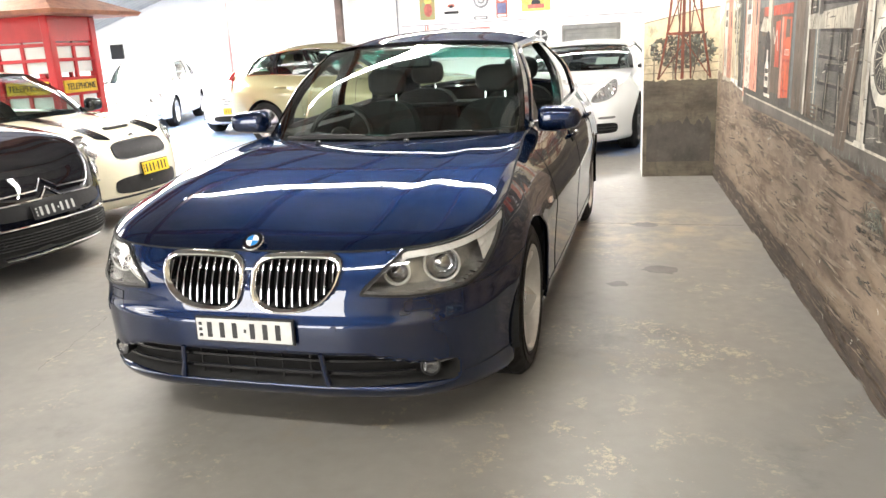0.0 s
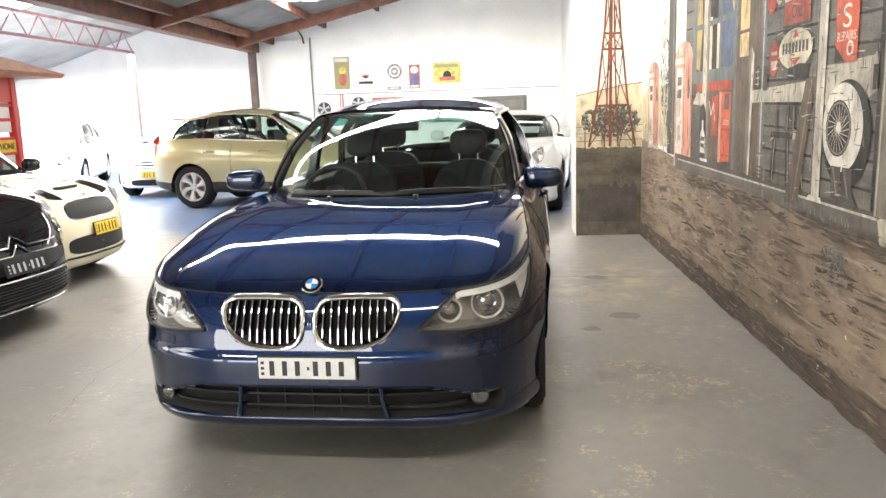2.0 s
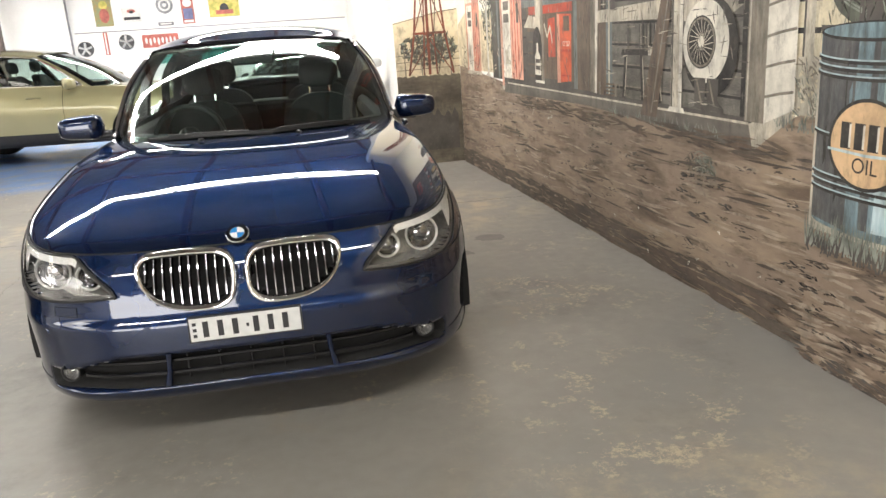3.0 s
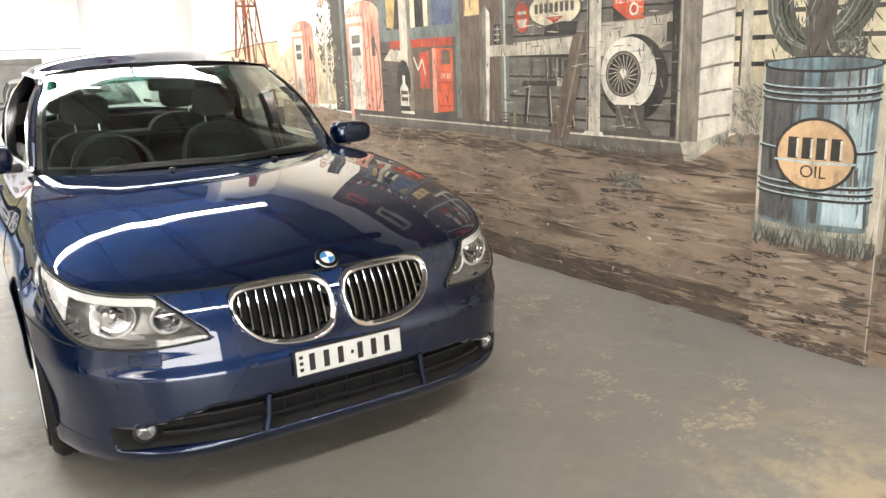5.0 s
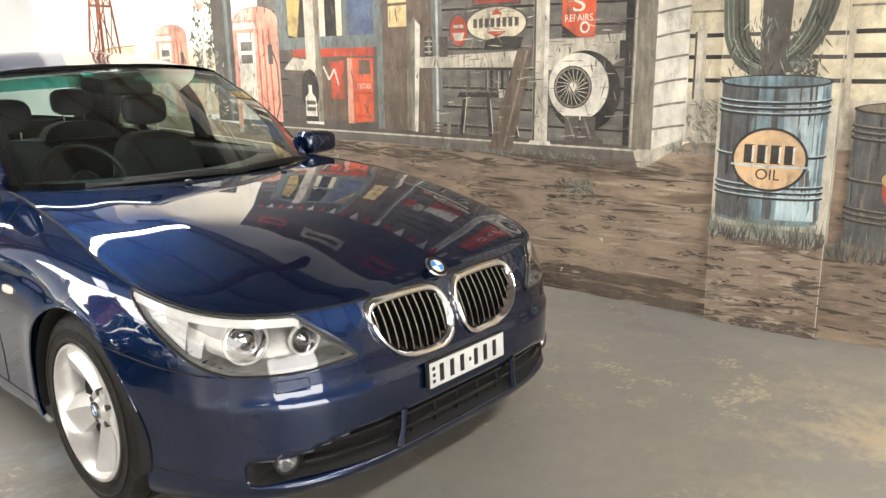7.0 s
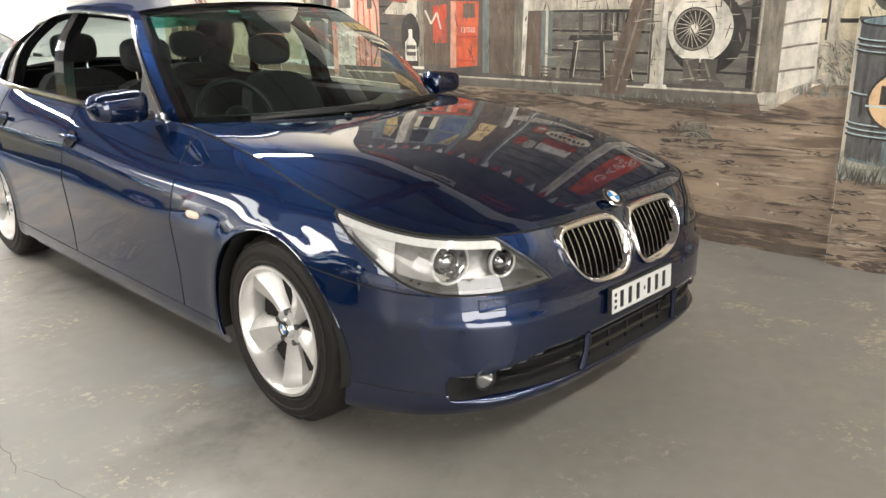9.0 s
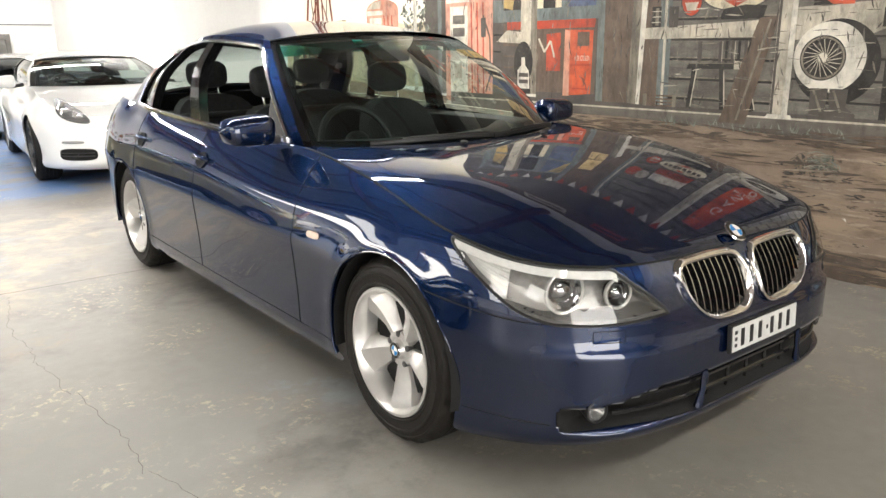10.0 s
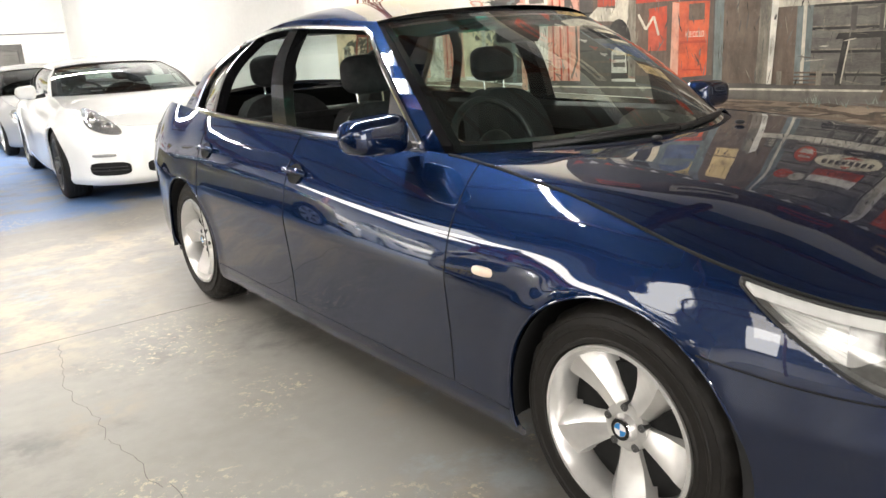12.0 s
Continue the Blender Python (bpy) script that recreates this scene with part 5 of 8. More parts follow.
M_FLOOR = floor_mat()
M_WALL = mat("white_wall", (0.80, 0.79, 0.76), 0.75, 0, 0.05, 1.2, 0.12, fine=20, bscale=60)
M_ROOFSHEET = mat("roof_sheet", (0.42, 0.42, 0.41), 0.5, 0.2, 0.2, 1.0, 0.05)
M_RAFTER = mat("stained_timber", (0.15, 0.055, 0.03), 0.6, 0, 0.3, 6, 0.3)
M_STEEL = mat("pink_steel", (0.42, 0.26, 0.26), 0.5, 0.2, 0.2, 5, 0.1)
M_DARKSTEEL = mat("dark_column", (0.11, 0.075, 0.065), 0.6, 0.1, 0.25, 6, 0.2)
M_LININGBOARD = mat("ceiling_board", (0.24, 0.235, 0.225), 0.8, 0, 0.15, 2, 0.1)
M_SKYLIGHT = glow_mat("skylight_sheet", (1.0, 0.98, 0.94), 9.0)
M_TUBE = glow_mat("fluorescent_tube", (1.0, 0.98, 0.94), 92.0)
M_ROLLER = mat("grey_shutter", (0.20, 0.195, 0.18), 0.5, 0.1, 0.15, 3, 0.1)


def slab(name, label, c, s, material, category="wall", bevel=0.0):
    g = Geo().box(c, s, 0, None, bevel)
    return tagged(part(name, g, material, None, "", m=ROOM.copy(), sharp=20), label, category, "", "structure")


slab("floor", "grey worn painted concrete floor with flaked patches", (-8.2, 5, -0.1), (20, 30, 0.2), M_FLOOR, "floor")
WALL_H = 5.2
slab("wall_mural", "white masonry wall that carries a painted filling-station mural", (0.15, -2.055, WALL_H / 2), (0.3, 13.89, WALL_H), M_WALL)
slab("wall_end_block", "masonry return carrying the painted tower", (-0.20, 5.14, WALL_H / 2), (1.0, 0.49, WALL_H), M_WALL)
slab("wall_right_rear", "white wall beside the parked cars", (0.15, 10.34, WALL_H / 2), (0.3, 9.9, WALL_H), M_WALL)
slab("wall_back", "white back wall with signs", (-3.65, 15.45, WALL_H / 2), (7.3, 0.3, WALL_H), M_WALL)
slab("wall_back_left", "white far wall of the bright hall", (-12.2, 18.15, WALL_H / 2), (9.8, 0.3, WALL_H), M_WALL)
slab("wall_return", "white return wall beside the column", (-7.35, 16.8, WALL_H / 2), (0.2, 2.4, WALL_H), M_WALL)
slab("wall_left", "white left wall of the hall", (-16.95, 4.65, WALL_H / 2), (0.3, 26.7, WALL_H), M_WALL)
slab("wall_front_right", "white wall beside the entrance", (-1.75, -8.85, WALL_H / 2), (3.5, 0.3, WALL_H), M_WALL)
slab("wall_front_left", "white wall beside the entrance", (-13.45, -8.85, WALL_H / 2), (6.7, 0.3, WALL_H), M_WALL)
slab("wall_front_lintel", "white wall over the entrance", (-6.8, -8.85, 4.3), (6.6, 0.3, 1.8), M_WALL)


def sloped(name, label, x0, z0, x1, z1, y0, y1, material, wave=0.0, skip=()):
    """A roof sheet between two eaves; corrugated where wave is given."""
    g = Geo()
    n = int((y1 - y0) / 0.06) if wave else 2
    ys = np.linspace(y0, y1, n)
    p = np.array([[(x0 + (x1 - x0) * t, y, z0 + (z1 - z0) * t + wave * math.sin(i * math.pi / 2.0)) for t in np.linspace(0, 1, 5)] for i, y in enumerate(ys)])
    q = p + np.array((0, 0, 0.03))
    g.grid(p, 0, x1 > x0).grid(q, 0, x1 < x0)
    return tagged(part(name, g, material, None, "", m=ROOM.copy(), sharp=80), label, "ceiling", "", "structure")


# Roof of the car bay (valley at x = -6.8, ridge at -2.2) and of the bright hall
RIDGE = (-2.2, 4.50)
VAL = (-7.4, 3.16)
sloped("ceiling_bay_left", "pale lined roof over the parking bay", VAL[0], VAL[1], RIDGE[0], RIDGE[1], -9, 15.5, M_LININGBOARD)
sloped("ceiling_bay_right", "pale lined roof beside the mural wall", RIDGE[0], RIDGE[1], 0.3, 4.0, -9, 15.5, M_LININGBOARD)
sloped("ceiling_hall", "corrugated roof sheets over the bright hall", -7.4, 5.12, -17.0, 2.1, -9, 18.3, M_ROOFSHEET, 0.018)


def beam(name, label, a, c, w, h, material, category="beam", group="roof timbers"):
    a, c = Vector(a), Vector(c)
    d = c - a
    q = d.to_track_quat("X", "Z").to_matrix().to_4x4()
    g = Geo().box((0, 0, 0), (d.length, w, h), 0, None, 0.008)
    return tagged(part(name, g, material, None, "", m=ROOM @ Matrix.Translation((a + c) / 2) @ q, sharp=20), label, category, group)


# Purlins along the bay, rafters across it
for k in range(4):
    t = (k + 0.35) / 4
    x, z = VAL[0] + (RIDGE[0] - VAL[0]) * t, VAL[1] + (RIDGE[1] - VAL[1]) * t - 0.09
    beam("purlin", "red-brown stained timber purlin", (x, -8.6, z), (x, 15.28, z), 0.08, 0.16, M_RAFTER)
for k in range(2):
    t = (k + 0.5) / 2
    x, z = RIDGE[0] * (1 - t), RIDGE[1] + (4.0 - RIDGE[1]) * t - 0.10
    beam("purlin", "red-brown stained timber purlin", (x, -8.6, z), (x, 15.28, z), 0.08, 0.16, M_RAFTER)
for y in (-6.5, -2.5, 1.5, 5.5, 9.5, 13.6):
    beam("rafter", "red-brown stained timber rafter", (VAL[0] + 0.1, y, VAL[1] - 0.14), (RIDGE[0], y, RIDGE[1] - 0.28), 0.12, 0.22, M_RAFTER)
    beam("rafter", "red-brown stained timber rafter", (RIDGE[0], y, RIDGE[1] - 0.28), (-0.05, y, 3.75), 0.12, 0.22, M_RAFTER)
beam("valley_beam", "deep stained timber valley beam", (VAL[0], -8.6, VAL[1] - 0.02), (VAL[0], 15.2, VAL[1] - 0.02), 0.26, 0.42, M_RAFTER)
beam("valley_board", "stained soffit board under the valley", (VAL[0] - 0.45, -8.6, VAL[1] + 0.16), (VAL[0] - 0.45, 15.2, VAL[1] + 0.16), 0.7, 0.03, M_RAFTER)
for y in (15.0,):
    beam("column", "dark steel column under the valley", (VAL[0], y, 0), (VAL[0], y, VAL[1] - 0.2), 0.16, 0.16, M_DARKSTEEL, "column", "columns")


def truss(x, y0, y1, z0, z1):
    """A lattice girder of pink steel along the hall."""
    t = thing("lattice_girder", "pink painted steel lattice girder under the roof", "girder", ROOM.copy())
    for z in (z0, z1):
        part("chord", Geo().box((x, (y0 + y1) / 2, z), (0.08, y1 - y0, 0.06)), M_STEEL, t, sharp=20)
    n = int((y1 - y0) / 0.42)
    for i in range(n):
        a, c = y0 + (y1 - y0) * i / n, y0 + (y1 - y0) * (i + 1) / n
        za, zc = (z0, z1) if i % 2 else (z1, z0)
        part("lacing", Geo().tube([(x, a, za), (x, c, zc)], 0.016, 6), M_STEEL, t)
    return t


truss(-10.4, -8, 15.1, 3.05, 3.5)
beam("column", "pink steel column under the girder", (-10.4, 15.0, 0), (-10.4, 15.0, 3.05), 0.14, 0.14, M_STEEL, "column", "columns")
beam("column", "pink steel column under the girder", (-10.4, -1.0, 0), (-10.4, -1.0, 3.05), 0.14, 0.14, M_STEEL, "column", "columns")


def batten(x, y, z):
    """A bare twin fluorescent fitting."""
    t = thing("fluorescent_light", "white fluorescent batten fitting hung across the roof", "light", ROOM @ Matrix.Translation((x, y, z)), "row of fluorescent lights")
    part("tray", Geo().box((0, 0, 0.05), (1.24, 0.10, 0.05), 0, None, 0.01), M_WALL, t, sharp=20)
    for q in (-0.03, 0.03):
        part("tube", Geo().tube([(-0.60, q, 0.005), (0.60, q, 0.005)], 0.014, 10), M_TUBE, t, "glowing tube")
    return t


LIGHT_Y, LIGHT_Z = 3.3, 3.62
for k in range(5):
    batten(-6.3 + k * 1.26, LIGHT_Y, LIGHT_Z)
# Two further rows, added to brighten the front floor and back wall
for k in range(5):
    batten(-6.0 + k * 1.32, -3.6, LIGHT_Z)
for k in range(5):
    batten(-6.0 + k * 1.32, 11.8, LIGHT_Z)

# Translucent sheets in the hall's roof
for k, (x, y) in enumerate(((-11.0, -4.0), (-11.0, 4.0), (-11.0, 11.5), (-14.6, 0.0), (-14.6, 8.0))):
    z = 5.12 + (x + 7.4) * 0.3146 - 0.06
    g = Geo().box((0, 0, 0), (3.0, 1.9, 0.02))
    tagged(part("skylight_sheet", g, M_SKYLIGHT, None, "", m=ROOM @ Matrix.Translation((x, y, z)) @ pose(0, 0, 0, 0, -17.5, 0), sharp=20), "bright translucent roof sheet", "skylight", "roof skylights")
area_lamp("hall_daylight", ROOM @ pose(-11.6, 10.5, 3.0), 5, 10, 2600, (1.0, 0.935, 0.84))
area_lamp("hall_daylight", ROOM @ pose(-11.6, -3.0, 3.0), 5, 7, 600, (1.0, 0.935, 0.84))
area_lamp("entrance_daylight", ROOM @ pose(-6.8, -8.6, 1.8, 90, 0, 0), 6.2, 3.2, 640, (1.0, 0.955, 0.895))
# Area lamps that boost the tubes; the last two serve the added rows
area_lamp("tube_row_boost", ROOM @ pose(-3.8, LIGHT_Y, LIGHT_Z - 0.06), 6.2, 0.08, 330, (1.0, 0.955, 0.89))
area_lamp("tube_row_boost", ROOM @ pose(-3.4, -3.6, LIGHT_Z - 0.06), 6.4, 0.14, 110, (1.0, 0.955, 0.89))
area_lamp("tube_row_boost", ROOM @ pose(-3.4, 11.8, LIGHT_Z - 0.06), 6.4, 0.14, 480, (1.0, 0.955, 0.89))


# ---- the painted wall ----
def paint_mat(name, colour, var=0.18, tint=None, scale=3.0, stretch=None, fine=40.0):
    """Matt wall paint with brushed variation."""
    m = mat(name, colour, 0.62, 0, var, scale, 0.12, fine=fine, tint=tint, bscale=50, spec=0.35)
    if stretch:
        n, l = m.node_tree.nodes, m.node_tree.links
        mp = n.new("ShaderNodeMapping")
        mp.inputs["Scale"].default_value = stretch
        tc = next(q for q in n if q.type == "TEX_COORD")
        l.new(tc.outputs["Object"], mp.inputs["Vector"])
        for q in n:
            if q.type == "TEX_NOISE":
                l.new(mp.outputs[0], q.inputs["Vector"])
    return weathered(m)


def weathered(m, dust=(0.34, 0.30, 0.24), soot=(0.05, 0.045, 0.04)):
    """Dusty fading and dry-brushed dark smears over a painted colour."""
    n, l = m.node_tree.nodes, m.node_tree.links
    b = n["Principled BSDF"]
    src = b.inputs["Base Color"]
    base = src.links[0].from_socket if src.links else None
    tc = n.new("ShaderNodeTexCoord")
    for colour, sc, st, lo, hi, top in ((dust, 2.6, (1, 1, 1.6), 0.42, 0.74, 0.16), (soot, 3.2, (1, 1, 0.8), 0.44, 0.70, 0.62), (soot, 13, (1, 1, 0.45), 0.52, 0.70, 0.60), (dust, 38, (1, 1, 1), 0.56, 0.72, 0.16)):
        mp, nz, r, mx = (n.new("ShaderNode" + k) for k in ("Mapping", "TexNoise", "MapRange", "Mix"))
        mp.inputs["Scale"].default_value, mp.inputs["Location"].default_value = st, (0, sc, sc * 3)
        nz.inputs["Scale"].default_value, nz.inputs["Detail"].default_value, nz.inputs["Roughness"].default_value = sc, 8, 0.7
        r.inputs[1].default_value, r.inputs[2].default_value, r.inputs[4].default_value = lo, hi, top
        mx.data_type = "RGBA"
        l.new(tc.outputs["Object"], mp.inputs[0])
        l.new(mp.outputs[0], nz.inputs["Vector"])
        l.new(nz.outputs[0], r.inputs[0])
        l.new(r.outputs[0], mx.inputs[0])
        if base:
            l.new(base, mx.inputs[6])
        else:
            mx.inputs[6].default_value = src.default_value
        mx.inputs[7].default_value = (*colour, 1)
        base = mx.outputs[2]
    l.new(base, src)
    return m


def earth_mat():
    """Painted desert earth: warm ochre washes, long brushed furrows, dabs of dark and pale."""
    m = mat("mural_earth", (0.275, 0.208, 0.155), 0.62, 0, 0.22, 1.1, 0.12, fine=14, tint=(0.20, 0.155, 0.120), bscale=50, spec=0.35)
    n, l = m.node_tree.nodes, m.node_tree.links
    b = n["Principled BSDF"]
    base = b.inputs["Base Color"].links[0].from_socket
    tc = n.new("ShaderNodeTexCoord")
    layers = (((0.36, 0.275, 0.195), 1.3, (1, 1, 4.0), 0.48, 0.64, 0.75), ((0.115, 0.080, 0.058), 1.7, (1, 1, 5.0), 0.50, 0.66, 0.85),
              ((0.085, 0.066, 0.052), 4.2, (1, 1, 5.5), 0.56, 0.68, 0.75), ((0.40, 0.325, 0.25), 5.0, (1, 1, 7.0), 0.57, 0.70, 0.6),
              ((0.045, 0.038, 0.033), 12, (1, 1, 3.0), 0.63, 0.69, 0.8), ((0.50, 0.45, 0.38), 26, (1, 1, 2), 0.70, 0.74, 0.7))
    for colour, sc, st, lo, hi, top in layers:
        mp, nz, r, mx = (n.new("ShaderNode" + k) for k in ("Mapping", "TexNoise", "MapRange", "Mix"))
        mp.inputs["Scale"].default_value = st
        mp.inputs["Location"].default_value = (sc, sc * 2, 0)
        mp.inputs["Rotation"].default_value = (radians(5), 0, 0)
        nz.inputs["Scale"].default_value, nz.inputs["Detail"].default_value = sc, 7
        nz.inputs["Roughness"].default_value, nz.inputs["Distortion"].default_value = 0.62, 0.5
        r.inputs[1].default_value, r.inputs[2].default_value, r.inputs[4].default_value = lo, hi, top
        mx.data_type = "RGBA"
        l.new(tc.outputs["Object"], mp.inputs[0])
        l.new(mp.outputs[0], nz.inputs["Vector"])
        l.new(nz.outputs[0], r.inputs[0])
        l.new(r.outputs[0], mx.inputs[0])
        l.new(base, mx.inputs[6])
        mx.inputs[7].default_value = (*colour, 1)
        base = mx.outputs[2]
    l.new(base, b.inputs["Base Color"])
    return m


P_EARTH = earth_mat()
P_SAND = paint_mat("mural_sand", (0.78, 0.69, 0.50), 0.12, (0.68, 0.57, 0.38), 1.2, (1, 1, 3))
P_SKY = mat("mural_sky", (0.86, 0.78, 0.60), 0.62, 0, 0.06, 0.8, 0.12, fine=40, tint=(0.90, 0.86, 0.75), bscale=50, spec=0.35)
P_GREY = paint_mat("mural_grey_board", (0.185, 0.172, 0.15), 0.25, (0.085, 0.078, 0.07), 3, (1, 1, 5))
P_DARK = paint_mat("mural_dark", (0.055, 0.050, 0.046), 0.35, (0.10, 0.09, 0.08), 4)
P_BLACK = paint_mat("mural_black", (0.022, 0.02, 0.02), 0.25)
P_TIMBER = paint_mat("mural_timber", (0.27, 0.24, 0.19), 0.25, (0.12, 0.105, 0.085), 5, (6, 6, 1))
P_PALE = paint_mat("mural_pale", (0.62, 0.57, 0.46), 0.15, (0.42, 0.38, 0.31), 5, (5, 5, 1))
P_WHITE = paint_mat("mural_white", (0.78, 0.74, 0.64), 0.1)
P_CREAM = paint_mat("mural_cream_board", (0.72, 0.65, 0.48), 0.1, (0.58, 0.51, 0.36), 3, (1, 1, 4))
P_RED = paint_mat("mural_red", (0.52, 0.085, 0.04), 0.2, (0.36, 0.045, 0.025), 6)
P_ORANGE = paint_mat("mural_orange_red", (0.66, 0.13, 0.05), 0.15, (0.50, 0.07, 0.03), 6)
P_PINK = paint_mat("mural_faded_red", (0.60, 0.24, 0.16), 0.18, (0.70, 0.42, 0.32), 6, (5, 5, 1))
P_TEAL = paint_mat("mural_grey_teal", (0.17, 0.20, 0.195), 0.2, (0.11, 0.13, 0.13), 5, (5, 5, 1))
P_BROWN = paint_mat("mural_brown", (0.085, 0.06, 0.045), 0.3, (0.16, 0.115, 0.085), 6, (5, 5, 1))
P_YELLOW = paint_mat("mural_yellow", (0.60, 0.42, 0.15), 0.15)
P_GLOW = paint_mat("mural_lamplight", (0.85, 0.62, 0.30), 0.12)
P_BLUE = paint_mat("mural_blue", (0.10, 0.14, 0.24), 0.25)
P_STEELBLUE = paint_mat("mural_steel_blue", (0.20, 0.30, 0.34), 0.2, (0.07, 0.09, 0.10), 4, (8, 8, 1))
P_LIGHTBLUE = paint_mat("mural_light_blue", (0.50, 0.60, 0.62), 0.15, (0.32, 0.44, 0.49), 6, (8, 8, 1))
P_DRUM = paint_mat("mural_drum_grey", (0.10, 0.105, 0.105), 0.3, (0.045, 0.045, 0.05), 5, (8, 8, 1))
P_RUST = paint_mat("mural_rust_drum", (0.125, 0.095, 0.072), 0.3, (0.23, 0.18, 0.13), 5, (8, 8, 1))
P_TAN = paint_mat("mural_tan", (0.68, 0.46, 0.26), 0.1)
P_GREEN = paint_mat("mural_cactus", (0.055, 0.060, 0.048), 0.3, (0.115, 0.128, 0.098), 7, (10, 10, 1))
P_BUSH = paint_mat("mural_bush", (0.15, 0.15, 0.105), 0.3, (0.06, 0.06, 0.045), 18)
P_GRASS = paint_mat("mural_grass", (0.30, 0.32, 0.27), 0.25, (0.13, 0.15, 0.13), 12)
P_STEP = paint_mat("mural_step", (0.09, 0.08, 0.07), 0.3, (0.17, 0.15, 0.13), 4, (1, 1, 4))
P_TOWER = paint_mat("mural_tower_red", (0.27, 0.075, 0.045), 0.25, (0.13, 0.05, 0.035), 8)


class Paint:
    """Flat painted shapes on one wall. place(a, z, h) turns along-wall, height and layer into a point."""

    def __init__(self, root, place):
        self.root, self.place, self.layer = root, place, 0
        self.begin()

    def begin(self):
        self.g, self.mats, self.spans = Geo(), [], []

    def note(self, pts, k):
        """Remember which faces belong to one painted shape, and its extent."""
        self.spans.append((k, len(self.g.f), min(p[0] for p in pts), min(p[1] for p in pts), max(p[0] for p in pts), max(p[1] for p in pts)))

    def mi(self, m):
        if m not in self.mats:
            self.mats.append(m)
        return self.mats.index(m)

    def poly(self, pts, m):
        self.layer += 1
        h = 0.0015 + self.layer * 0.000012
        k = len(self.g.f)
        self.g.add([self.place(a, z, h) for a, z in pts], [tuple(range(len(pts)))], self.mi(m))
        self.note(pts, k)

    def rect(self, a0, z0, a1, z1, m):
        self.poly([(a0, z0), (a1, z0), (a1, z1), (a0, z1)], m)

    def oval(self, a, z, ra, rz, m, n=40, t0=0, t1=2 * math.pi):
        self.poly([(a + ra * math.cos(t0 + (t1 - t0) * i / n), z + rz * math.sin(t0 + (t1 - t0) * i / n)) for i in range(n + (0 if t1 - t0 > 6.28 else 1))], m)

    def line(self, pts, w, m):
        for (a0, z0), (a1, z1) in zip(pts[:-1], pts[1:]):
            d = math.hypot(a1 - a0, z1 - z0) or 1
            da, dz = (z1 - z0) / d * w / 2, -(a1 - a0) / d * w / 2
            self.poly([(a0 - da, z0 - dz), (a1 - da, z1 - dz), (a1 + da, z1 + dz), (a0 + da, z0 + dz)], m)

    def rough(self, a0, z0, a1, z1, m, jag=0.01, n=24, seed=1):
        """A rectangle with a ragged upper edge."""
        rnd = random.Random(seed)
        top = [(a1 + (a0 - a1) * i / n, z1 + rnd.uniform(-jag, jag)) for i in range(n + 1)]
        self.poly([(a0, z0), (a1, z0)] + top, m)

    def strokes(self, a0, z0, a1, z1, k, mats, ln=0.10, w=0.008, tilt=0.0, spread=0.15, seed=1):
        """Loose brush marks: short tapering dabs, mostly along one direction."""
        rnd = random.Random(seed)
        for _ in range(k):
            a, z, t = rnd.uniform(a0, a1), rnd.uniform(z0, z1), tilt + rnd.gauss(0, spread)
            h, b = ln * rnd.uniform(0.3, 1.2) / 2, w * rnd.uniform(0.3, 1.1) / 2
            c, d = math.cos(t), math.sin(t)
            self.layer -= 0.6
            self.poly([(a + x * c - y * d, z + x * d + y * c) for x, y in ((-h, 0), (-h * 0.3, -b), (h * 0.5, -b * 0.7), (h, b * 0.2), (h * 0.2, b), (-h * 0.6, b * 0.6))], rnd.choice(mats))

    def dabs(self, a0, z0, a1, z1, k, mats, size=0.03, seed=1):
        """Clods on the earth: little heaps of ragged horizontal marks."""
        rnd = random.Random(seed)
        for i in range(k):
            a, z, q = rnd.uniform(a0, a1), rnd.uniform(z0, z1), size * rnd.uniform(0.4, 1.3)
            self.strokes(a - q, z - q * 0.18, a + q, z + q * 0.22, rnd.randint(5, 9), mats, q * 1.0, q * 0.20, 0.03, 0.14, seed * 997 + i)

    def blades(self, a0, a1, z, h, k, m, seed=1):
        rnd = random.Random(seed)
        for _ in range(k):
            a, hh, le = rnd.uniform(a0, a1), h * rnd.uniform(0.4, 1), rnd.uniform(-0.03, 0.03)
            zz = z + rnd.uniform(-0.02, 0.015)
            self.poly([(a - 0.005, zz), (a + 0.005, zz), (a + le, zz + hh)], m)

    def clump(self, a, z, ra, rz, k, mats, seed=1, size=0.03):
        rnd = random.Random(seed)
        for _ in range(k):
            t, r = rnd.uniform(0, 6.28), rnd.uniform(0, 1) ** 0.6
            x, y, s, q = a + ra * r * math.cos(t), z + rz * r * math.sin(t), size * rnd.uniform(0.4, 1.2), rnd.uniform(0, 6.28)
            self.poly([(x + s * math.cos(q), y + s * math.sin(q)), (x + s * 0.4 * math.cos(q + 2), y + s * 0.4 * math.sin(q + 2)), (x + s * 0.5 * math.cos(q + 4), y + s * 0.5 * math.sin(q + 4))], rnd.choice(mats))

    def text(self, word, a, z, h, m, width=None, flip=1):
        cu = bpy.data.curves.new("lettering", "FONT")
        cu.body, cu.size, cu.align_x, cu.align_y = word, 1.0, "CENTER", "CENTER"
        ob = bpy.data.objects.new("lettering", cu)
        scene.collection.objects.link(ob)
        me = bpy.data.meshes.new_from_object(ob.evaluated_get(bpy.context.evaluated_depsgraph_get()))
        vs = [v.co.copy() for v in me.vertices]
        fs = [tuple(q.vertices) for q in me.polygons]
        bpy.data.objects.remove(ob)
        bpy.data.meshes.remove(me)
        if not vs:
            return
        x0, x1, y0, y1 = min(v.x for v in vs), max(v.x for v in vs), min(v.y for v in vs), max(v.y for v in vs)
        ky = h / (y1 - y0)
        kx = width / (x1 - x0) if width else ky
